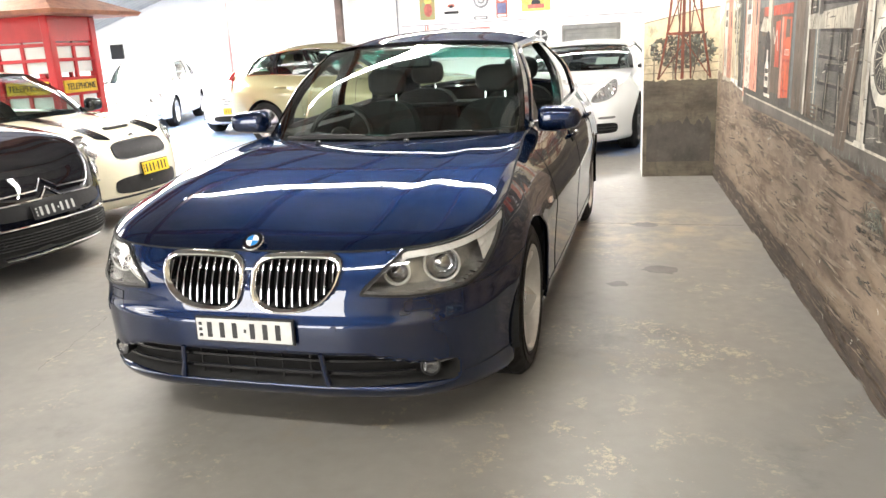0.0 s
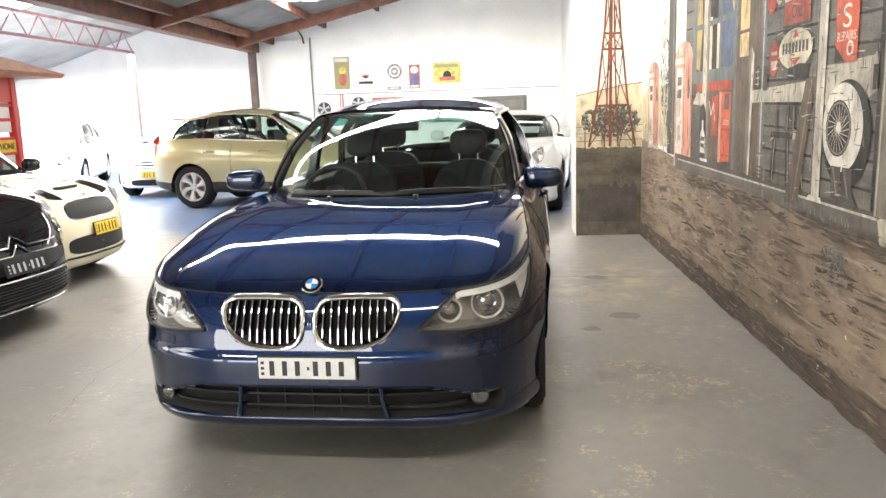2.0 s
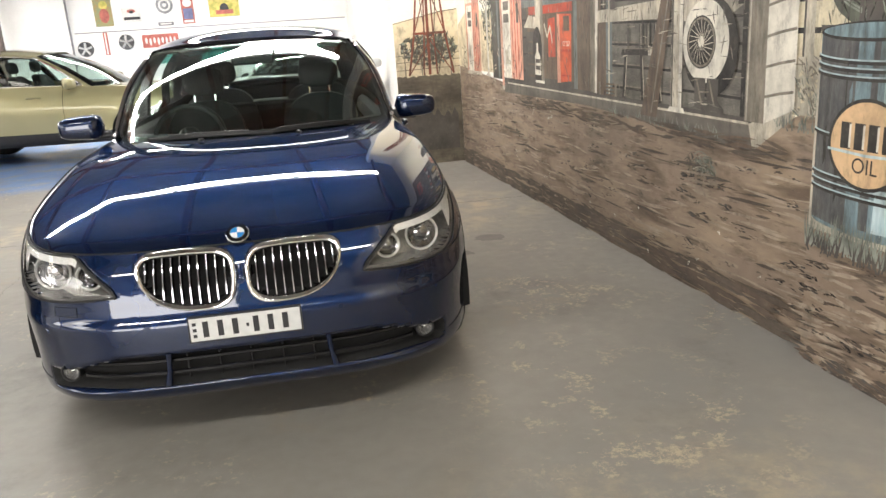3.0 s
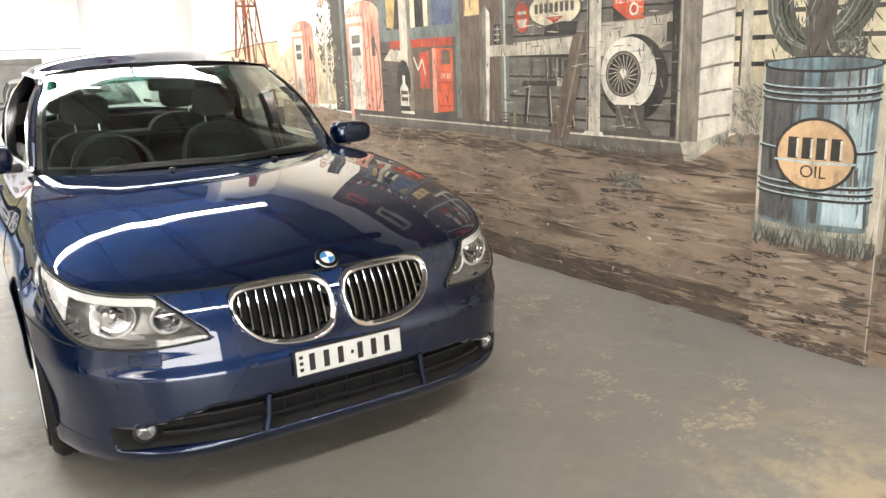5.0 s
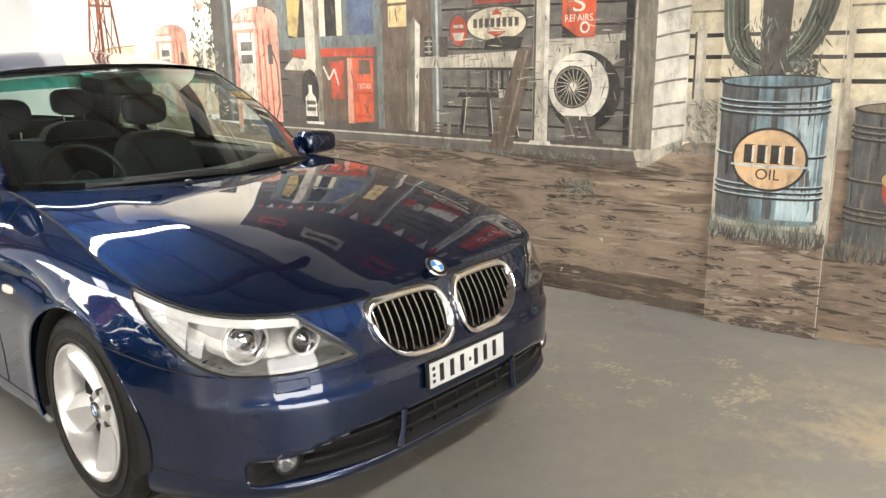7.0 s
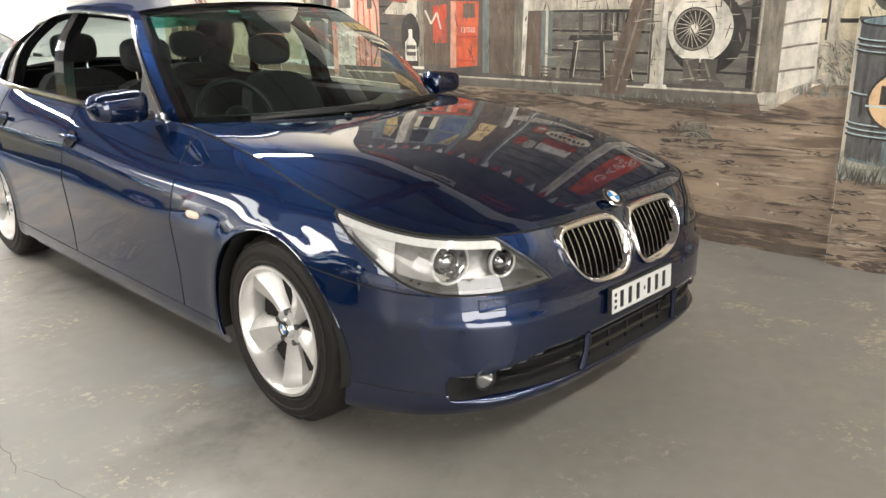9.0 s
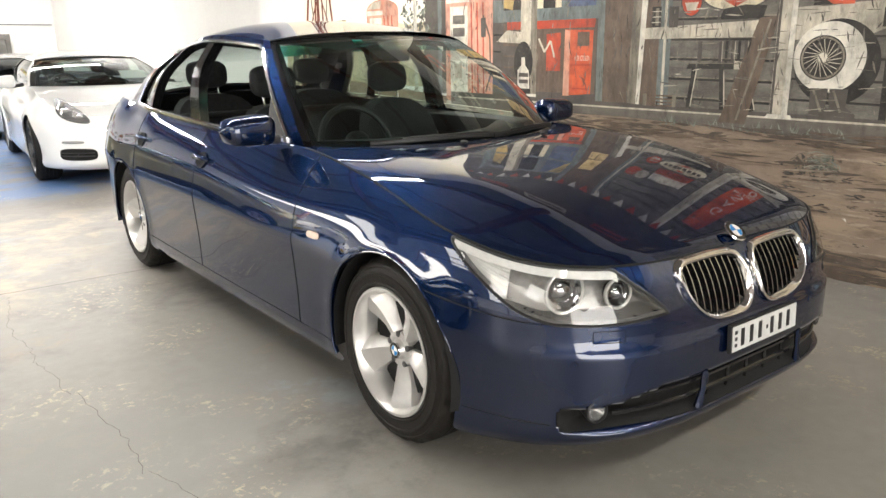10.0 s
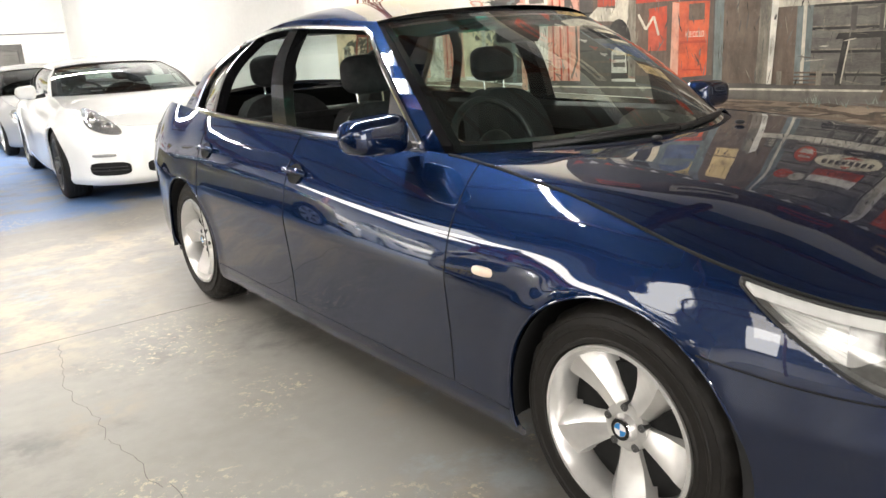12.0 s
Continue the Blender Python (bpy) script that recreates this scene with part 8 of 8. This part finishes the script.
nose_line(KB, blackcar, "intake_trim", [(x, 0.40) for x in np.linspace(-0.72, 0.72, 17)], 0.008, M_CHROME, 0.006)
plate(blackcar, KB.front_frame(0.0, 0.48, 0.014), 0.372, 0.085, M_INK, M_PLATE)
lamp_pair(KB, blackcar, 0.70, 0.665, 0.17, 0.065, 0.35, 0.1, 0.9, M_LAMPGREY, ((0.0, 0.7), (-0.5, 0.5)))
for sg in (1, -1):
    door_mirror(blackcar, sg, (sg * 0.78, 0.85, 1.02), (0.96, 0.82, 1.06), (0.2, 0.1, 0.14), M_BLACKCAR)

# Champagne estate, seen from its tail
XC = figures(fo=0.76, ro=0.955, wb=2.774, half=0.945, arch=0.40, hub=0.365, tyre=(0.365, 0.235, 0.235), n=3.2, m=2.2, rn=3.8, rm=3.4,
             zt=[(-0.9, 0.85), (-0.5, 0.95), (0.0, 1.02), (0.6, 1.06), (1.6, 1.10), (2.8, 1.15), (3.73, 1.14)],
             zb=[(-0.9, 0.25), (0.4, 0.27), (2.4, 0.27), (3.73, 0.36)], ot=[(-0.9, 0.03), (-0.3, 0.12), (0.6, 0.15), (1.6, 0.12), (2.8, 0.13), (3.73, 0.11)],
             ya=0.62, yc=3.40, yh=-0.40, yt=3.60, cowl=(0.30, 1.07), crown=0.03, top_c=(1.30, 1.555), top_s=(0.58, 1.40, 1.525), rear_c=(3.20, 1.515), rear_s=(0.54, 3.05, 1.475), rail=(0.63, 2.0, 1.585), deck=(3.52, 1.16), seat_y=1.45, seat_z=0.58,
             windows=[(0.04, 0.40), (0.44, 0.70), (0.73, 0.93)], style="six", zfloor=0.27, roof_crown=0.02, bright=True,
             classify=lambda s, v, x, y, z: 1 if z < 0.46 else 0, names={0: ("body", None, ""), 1: ("lower_cladding", M_BLACK, "dark lower cladding")})
estate, EB = build_car(XC, "champagne_estate", "champagne gold tall estate car with dark lower cladding", pose(-1.93, 8.45, 0, 0, 0, 83.5) @ Matrix.Scale(0.94, 4), M_GOLD, 1, "parked cars", M_GLASS)
for sg in (1, -1):
    e = skin_patch(EB, float(EB.s_y(3.50)), float(EB.s_y(3.71)), lambda s: 0.90, lambda s: 1.12, 10, 10, 0.006, sg)
    tl = part("tail_lamp", Geo().grid(e, 0, sg < 0), M_RED, estate, "tall red tail lamp")
    g = Geo().tube([(sg * 0.745, 3.52, 1.10), (sg * 0.735, 3.49, 1.16), (sg * 0.715, 3.45, 1.23)], [0.045, 0.035, 0.015], 8, flat=1.2)
    part("lamp_strip", g, M_RED, tl)
    for y in (1.42, 2.42):
        m = EB.side_frame(sg, y, 0.95, 0.004)
        g = Geo().tube([m @ Vector(q) for q in ((-0.10, 0, 0.0), (-0.07, 0, 0.025), (0.07, 0, 0.025), (0.10, 0, 0))], 0.013, 8)
        part("door_handle", g, M_GOLD, estate)
    door_mirror(estate, sg, (sg * 0.80, 0.90, 1.09), (1.0, 0.87, 1.13), (0.22, 0.11, 0.16), M_GOLD)
    for y in (1.02, 2.02):
        ss = [EB.at(np.array(float(EB.s_y(y))), z=np.array(z), d=0.001) * (sg, 1, 1) for z in np.linspace(0.47, 1.05, 10)]
        part("door_gap", Geo().tube(ss, 0.003, 4), M_VOID, estate)
g = Geo().ball((0, 2.8, 1.585), 0.05, 8, 0, (0.5, 1.6, 0.7))
part("roof_aerial", g, M_GOLD, estate)

# White saloon nose-on, behind the estate
WS = figures(fo=0.82, ro=1.0, wb=2.76, half=0.885, arch=0.36, hub=0.325, tyre=(0.325, 0.225, 0.22),
             zt=[(-0.82, 0.76), (-0.5, 0.83), (0.0, 0.90), (0.6, 0.955), (1.6, 0.98), (2.8, 1.02), (3.76, 1.0)],
             zb=[(-0.82, 0.2), (0.4, 0.2), (2.4, 0.21), (3.76, 0.28)], ot=[(-0.82, 0.02), (-0.3, 0.08), (0.6, 0.15), (1.6, 0.12), (2.8, 0.13), (3.76, 0.13)],
             ya=0.72, yc=3.1, yh=-0.35, yt=3.5, cowl=(0.38, 0.97), top_c=(1.25, 1.41), top_s=(0.56, 1.35, 1.385), rear_c=(2.65, 1.40), rear_s=(0.54, 2.55, 1.37), rail=(0.60, 1.9, 1.43), deck=(3.2, 1.06), seat_y=1.35)
white1, WB1 = build_car(WS, "white_saloon", "white saloon with a bright bar grille and yellow plate", pose(-6.17, 10.25, 0, 0, 0, 5), M_WHITE, 1, "parked cars")


def white_face(b, root, zc=0.63):
    blob(b, root, "grille", M_BLACK, 0.0, zc, 0.34, 0.075, 0.004, 0, 0, 0.5, False, "black grille behind bright bars")
    for dz in (-0.05, 0.0, 0.05):
        nose_line(b, root, "grille_bar", [(x, zc + dz) for x in np.linspace(-0.33, 0.33, 11)], 0.010, M_CHROME, 0.012)
    blob(b, root, "lower_intake", M_VOID, 0.0, 0.30, 0.42, 0.055, 0.004, 0, 0, 0.5, False, "black lower intake")
    blob(b, root, "fog_lamp", M_REFLECTOR, 0.62, 0.32, 0.06, 0.05, 0.006, 0.008, 0, 0.9, True, "round fog lamp")
    lamp_pair(b, root, 0.62, 0.66, 0.16, 0.075, 0.25, 0.1, 0.8, M_REFLECTOR, ((0.2, 0.7), (-0.4, 0.6)))


white_face(WB1, white1)
plate(white1, WB1.front_frame(0.0, 0.44, 0.014), 0.372, 0.107, M_PLATEY)
WS2 = dict(WS)
white2, WB2 = build_car(WS2, "white_saloon", "white older saloon in the bright hall", pose(-9.5, 11.2, 0, 0, 0, 22), M_WHITE, 1, "parked cars")
white_face(WB2, white2, 0.62)
for w_ in (white1, white2):
    for sg in (1, -1):
        door_mirror(w_, sg, (sg * 0.77, 0.9, 0.985), (0.94, 0.88, 1.02), (0.2, 0.1, 0.13), M_WHITE)
# Silver-grey tall car behind the coupe
XG = dict(BC)
grey, GB = build_car(XG, "grey_hatchback", "pale grey tall hatchback parked behind the white coupe", pose(0.26, 12.15, 0, 0, 0, -2) @ Matrix.Scale(0.88, 4), M_GREY, 1, "parked cars", M_DARKGLASS)
lamp_pair(GB, grey, 0.68, 0.70, 0.16, 0.08, 0.3, 0.1, 0.85, M_LAMPGREY, ((0.0, 0.7),))
for sg in (1, -1):
    door_mirror(grey, sg, (sg * 0.78, 0.85, 1.02), (0.98, 0.82, 1.08), (0.2, 0.1, 0.15), M_WHITE)


# ---- telephone booth ----
M_BOOTHRED = mat("booth_red", (0.55, 0.018, 0.022), 0.35, 0, 0.12, 3, 0.03, 0.4)
M_BOOTHROOF = mat("booth_roof_tile", (0.42, 0.17, 0.085), 0.7, 0, 0.2, 6, 0.2)
M_SIGNYEL = mat("sign_yellow", (0.75, 0.47, 0.02), 0.5, 0, 0.1, 8)
M_SIGNINK = mat("sign_ink", (0.03, 0.025, 0.02), 0.6, 0, 0.1)
M_FROST = mat("milky_pane", (0.75, 0.74, 0.70), 0.3, 0, 0.05, 4, 0, 0.3)


def word_mesh(word, h, m, width=None):
    cu = bpy.data.curves.new("lettering", "FONT")
    cu.body, cu.size, cu.align_x, cu.align_y, cu.extrude = word, 1.0, "CENTER", "CENTER", 0.004
    ob = bpy.data.objects.new("lettering", cu)
    scene.collection.objects.link(ob)
    me = bpy.data.meshes.new_from_object(ob.evaluated_get(bpy.context.evaluated_depsgraph_get()))
    vs, fs = [v.co.copy() for v in me.vertices], [tuple(q.vertices) for q in me.polygons]
    bpy.data.objects.remove(ob)
    bpy.data.meshes.remove(me)
    x0, x1, y0, y1 = min(v.x for v in vs), max(v.x for v in vs), min(v.y for v in vs), max(v.y for v in vs)
    ky = h / (y1 - y0)
    kx = width / (x1 - x0) if width else ky
    return Geo().add([m @ Vector(((v.x - (x0 + x1) / 2) * kx, (v.y - (y0 + y1) / 2) * ky, v.z)) for v in vs], fs)


def booth(m):
    """A red kiosk: corner posts, panelled sides with six panes each, sign strips, a stepped hip roof."""
    t = thing("telephone_booth", "red timber telephone booth with a stepped terracotta roof", "telephone booth", m)
    s, h = 0.98, 2.05
    part("plinth", Geo().box((0, 0, 0.06), (s + 0.06, s + 0.06, 0.12), 0, None, 0.01), M_BOOTHRED, t, sharp=20)
    for x in (-1, 1):
        for y in (-1, 1):
            part("corner_post", Geo().box((x * (s / 2 - 0.06), y * (s / 2 - 0.06), h / 2), (0.12, 0.12, h), 0, None, 0.012), M_BOOTHRED, t, sharp=20)
    for k in range(4):
        q = pose(0, 0, 0, 0, 0, 90 * k)
        def bx(c, d, mt, nm, par=t, lb=""):
            g = Geo().box(c, d, 0, None, 0.005).place(q)
            return part(nm, g, mt, par, lb, sharp=20)
        y = -s / 2 + 0.05
        pn = bx((0, y, 0.20), (s - 0.22, 0.05, 0.28), M_BOOTHRED, "side_panel")
        bx((0, y, h - 0.16), (s - 0.22, 0.06, 0.34), M_BOOTHRED, "top_panel", pn)
        for z in (0.36, 0.76, 1.02, 1.22, 1.48, 1.68):
            bx((0, y, z), (s - 0.22, 0.045, 0.045), M_BOOTHRED, "glazing_bar", pn)
        bx((0, y, 0.95), (0.05, 0.045, 1.5), M_BOOTHRED, "glazing_bar", pn)
        for x in (-0.19, 0.19):
            for z, d in ((0.56, 0.36), (0.89, 0.22), (1.58, 0.42)):
                bx((x, y + 0.012, z - (0.06 if z > 1.5 else 0)), (0.34, 0.008, d), M_FROST, "pane", pn)
        sg = bx((0, y - 0.03, 1.12), (s - 0.30, 0.02, 0.17), M_SIGNYEL, "sign_strip", pn, "yellow sign strip")
        part("lettering", word_mesh("TELEPHONE", 0.085, q @ Matrix.Translation((0, y - 0.042, 1.12)) @ pose(0, 0, 0, 90), 0.60), M_SIGNINK, sg, smooth=False)
    g = Geo()
    def frustum(z0, r0, z1, r1):
        g.add([(sx * r, sy * r, z) for z, r in ((z0, r0), (z1, r1)) for sx, sy in ((-1, -1), (1, -1), (1, 1), (-1, 1))], [(0, 1, 5, 4), (1, 2, 6, 5), (2, 3, 7, 6), (3, 0, 4, 7), (3, 2, 1, 0), (4, 5, 6, 7)])
    frustum(h, 0.92, h + 0.05, 0.96)
    frustum(h + 0.05, 0.96, h + 0.28, 0.42)
    frustum(h + 0.26, 0.26, h + 0.36, 0.26)
    frustum(h + 0.36, 0.40, h + 0.50, 0.10)
    part("roof", g, M_BOOTHROOF, t, "stepped terracotta hip roof", smooth=False)
    part("lamp_cap", Geo().box((0, 0, h + 0.57), (0.16, 0.16, 0.18), 0, None, 0.02), M_FROST, t, sharp=20)
    return t


booth(ROOM @ pose(-8.73, 6.50, 0, 0, 0, 0))

# ---- signs on the back wall ----
M_SGREEN = mat("sign_green", (0.17, 0.24, 0.13), 0.5, 0, 0.3, 14, tint=(0.35, 0.22, 0.08))
M_SRED = mat("sign_red", (0.46, 0.12, 0.09), 0.5, 0, 0.2, 14)
M_SBLUE = mat("sign_blue", (0.13, 0.14, 0.27), 0.5, 0, 0.2, 14)
M_SGREY = mat("sign_grey", (0.30, 0.30, 0.31), 0.5, 0.2, 0.3, 20)
M_SWHITE = mat("sign_white", (0.72, 0.70, 0.66), 0.5, 0, 0.1, 10)
M_SGOLD = mat("sign_gold", (0.68, 0.52, 0.14), 0.5, 0, 0.25, 10, tint=(0.28, 0.30, 0.05))
BY = 15.297


def wall_sign(name, label, x, z, w, h, base, bits=(), rim=None, round_=False):
    """A thin plate on the back wall with flat shapes on it."""
    m = ROOM @ Matrix.Translation((x, BY, z)) @ pose(0, 0, 0, 90)
    t = thing(name, label, "sign", m, "signs on the back wall")
    if round_:
        g = Geo().lathe([(0, w / 2), (0.02, w / 2), (0.024, w / 2 * 0.94), (0.024, 0.001)], 32, "z")
    else:
        g = Geo().box((0, 0, 0.012), (w, h, 0.024), 0, None, 0.006)
    p = part("panel", g, base, t, sharp=20)
    for k, (bx_, bz, bw, bh, mt, rd) in enumerate(bits):
        d = 0.0255 + 0.0012 * k
        if rd:
            n = 24
            g = Geo().add([(bx_ + bw / 2 * math.cos(a), bz + bh / 2 * math.sin(a), d) for a in np.linspace(0, 2 * math.pi, n + 1)[:-1]], [tuple(range(n))])
        else:
            g = Geo().add([(bx_ - bw / 2, bz - bh / 2, d), (bx_ + bw / 2, bz - bh / 2, d), (bx_ + bw / 2, bz + bh / 2, d), (bx_ - bw / 2, bz + bh / 2, d)], [(0, 1, 2, 3)])
        part("motif", g, mt, p, smooth=False)
    return t


wall_sign("picture_sign", "tall green printed tin sign", -5.30, 2.375, 0.37, 0.76, M_SGREEN, ((0.02, 0.06, 0.18, 0.18, M_SGOLD, True), (0.02, -0.16, 0.2, 0.3, M_SRED, True), (0.0, 0.31, 0.33, 0.09, M_SWHITE, False)))
wall_sign("shield_sign", "pale sign with a small dark motif", -4.72, 2.20, 0.40, 0.30, M_SWHITE, ((0, 0.08, 0.18, 0.08, M_SRED, True), (0, 0.06, 0.09, 0.06, M_INK, True), (0, -0.07, 0.34, 0.06, M_INK, False)))
wall_sign("round_sign", "round grey tin sign", -4.01, 2.37, 0.36, 0.36, M_SGREY, ((0, 0, 0.26, 0.26, M_SWHITE, True), (0, 0, 0.18, 0.18, M_SGREY, True), (0, 0, 0.08, 0.08, M_SWHITE, True)), None, True)
wall_sign("name_sign", "small dark name strip", -4.03, 1.975, 0.33, 0.08, M_SGREY, ((0, 0, 0.24, 0.025, M_SWHITE, False),))
wall_sign("oil_sign", "narrow blue and red printed sign", -3.53, 2.23, 0.26, 0.56, M_SRED, ((0, 0.16, 0.19, 0.17, M_SWHITE, True), (0, -0.07, 0.2, 0.23, M_SBLUE, False), (0, -0.23, 0.2, 0.05, M_SWHITE, False)))
wall_sign("landscape_sign", "wide yellow printed tin sign", -2.74, 2.295, 0.66, 0.48, M_SGOLD, ((0, 0.16, 0.55, 0.07, M_SGREEN, False), (0.0, -0.07, 0.2, 0.23, M_INK, True), (0.0, -0.14, 0.38, 0.09, M_SRED, False)))
wall_sign("red_script_sign", "long red sign with pale script", -4.20, 1.625, 0.77, 0.28, M_SRED, tuple((-0.30 + 0.086 * k, 0.012 * (-1) ** k, 0.05, 0.13 + 0.03 * (k % 2), M_SWHITE, True) for k in range(8)))
wall_sign("strip_sign", "upright red and white strip", -5.34, 1.63, 0.09, 0.48, M_SRED, ((0, 0, 0.03, 0.46, M_SWHITE, False),))
wall_sign("orange_sign", "low orange sign strip", -3.62, 1.40, 0.42, 0.10, M_SGOLD, ((0, 0, 0.34, 0.035, M_SRED, False),))


def wall_wheel(x, z, r):
    m = ROOM @ Matrix.Translation((x, BY, z)) @ pose(0, 0, 0, 90)
    t = thing("display_wheel", "alloy wheel hung on the white back wall", "wheel", m, "wheels on the back wall")
    p = part("rim", Geo().lathe([(0.0, r), (0.05, r), (0.06, r * 0.9), (0.03, r * 0.82), (0.02, r * 0.2)], 32, "z"), M_ALLOYDARK, t)
    for k in range(5):
        a = 2 * math.pi * k / 5 + 0.3
        part("spoke", Geo().tube([(0.02 * math.cos(a), 0.02 * math.sin(a), 0.05), (r * 0.88 * math.cos(a), r * 0.88 * math.sin(a), 0.052)], [0.02, 0.028], 6), M_ALLOY, p)


for x, z, r in ((-5.78, 1.54, 0.16), (-4.92, 1.64, 0.16), (-2.64, 1.47, 0.16), (-3.11, 1.50, 0.12)):
    wall_wheel(x, z, r)

# Grey shutter with its frame, white sliding door, dado line
M_FRAME = mat("shutter_frame", (0.16, 0.155, 0.145), 0.5, 0.2, 0.15)
t = thing("roller_shutter", "grey roller shutter in a dark frame", "shutter", ROOM @ Matrix.Translation((-1.46, BY, 0)), "", "structure")
for k in range(17):
    part("slat", Geo().box((-0.04, -0.02 - 0.004 * (k % 2), 0.05 + 0.094 * k), (1.15, 0.02, 0.094), 0, None, 0.006), M_ROLLER, t, sharp=20)
for x in (-0.655, 0.575):
    part("jamb", Geo().box((x, -0.03, 0.83), (0.08, 0.06, 1.66)), M_FRAME, t, sharp=20)
part("head", Geo().box((-0.04, -0.03, 1.65), (1.31, 0.062, 0.10)), M_FRAME, t, sharp=20)
slab("door_1", "white sliding door panel at the back wall", (-6.7, 15.27, 1.6), (1.3, 0.05, 3.2), M_WALL, "door", 0.01)
slab("trim_door", "grey edge of the sliding door", (-6.035, 15.26, 1.62), (0.03, 0.06, 3.24), M_SGREY, "trim")
slab("trim_dado", "thin pale ledge along the back wall", (-3.0, 15.29, 1.88), (5.9, 0.02, 0.02), M_SGREY, "trim")
g = Geo().tube([(-6.45, 15.20, 3.45), (-6.28, 15.21, 3.40), (-6.2, 15.22, 3.25), (-6.18, 15.23, 3.1)], 0.02, 8)
tagged(part("cable", g, M_BLACK, None, "", m=ROOM.copy()), "dark cable drooping from the roof timber", "cable")
# Small window far in the hall
slab("window_1", "small dark barred window in the far wall", (-15.58, 17.97, 1.72), (0.42, 0.05, 0.42), M_BLACK, "window")
# Cracks in the floor
rnd = random.Random(7)
def crack(a, c, n, w, amp):
    a, c = Vector(a), Vector(c)
    side = Vector((-(c - a).y, (c - a).x)).normalized()
    pts, off = [], 0
    for i in range(n + 1):
        off += rnd.uniform(-amp, amp)
        off *= 0.9
        pts.append(a + (c - a) * i / n + side * off)
    g = Geo()
    for i in range(n):
        p, q = pts[i], pts[i + 1]
        g.add([(p.x - side.x * w, p.y - side.y * w, 0.0012), (q.x - side.x * w, q.y - side.y * w, 0.0012), (q.x + side.x * w, q.y + side.y * w, 0.0012), (p.x + side.x * w, p.y + side.y * w, 0.0012)], [(0, 1, 2, 3)])
    return tagged(part("floor_crack", g, mat("crack_dirt", (0.14, 0.13, 0.12), 0.9), None, "", smooth=False), "thin dark crack in the concrete floor", "crack", "floor cracks")
crack((-1.655, 2.73), (-1.72, 1.58), 24, 0.0011, 0.022)
crack((-1.72, 1.58), (-1.656, 1.126), 12, 0.0012, 0.02)
crack((-1.656, 1.126), (-1.63, 0.326), 18, 0.0012, 0.02)
crack((-1.63, 0.326), (-1.48, -0.4), 16, 0.0010, 0.02)
# This wider, straight line is the floor's joint
crack((-3.6, 2.86), (2.0, 2.75), 30, 0.004, 0.003)
# Dark drops of oil on the floor beside the car
for k, (x, y, r) in enumerate(((1.42, 1.55, 0.09), (1.30, 2.75, 0.08), (1.18, 1.25, 0.05))):
    g = Geo().add([(x + r * rnd.uniform(0.7, 1.2) * math.cos(a) * 1.3, y + r * rnd.uniform(0.7, 1.2) * math.sin(a), 0.0011) for a in np.linspace(0, 2 * math.pi, 19)[:-1]], [tuple(range(18))])
    tagged(part("oil_stain", g, mat("oil_spot", (0.12, 0.115, 0.105), 0.35), None, "", smooth=False), "dark dried oil spot on the floor", "stain", "oil spots")
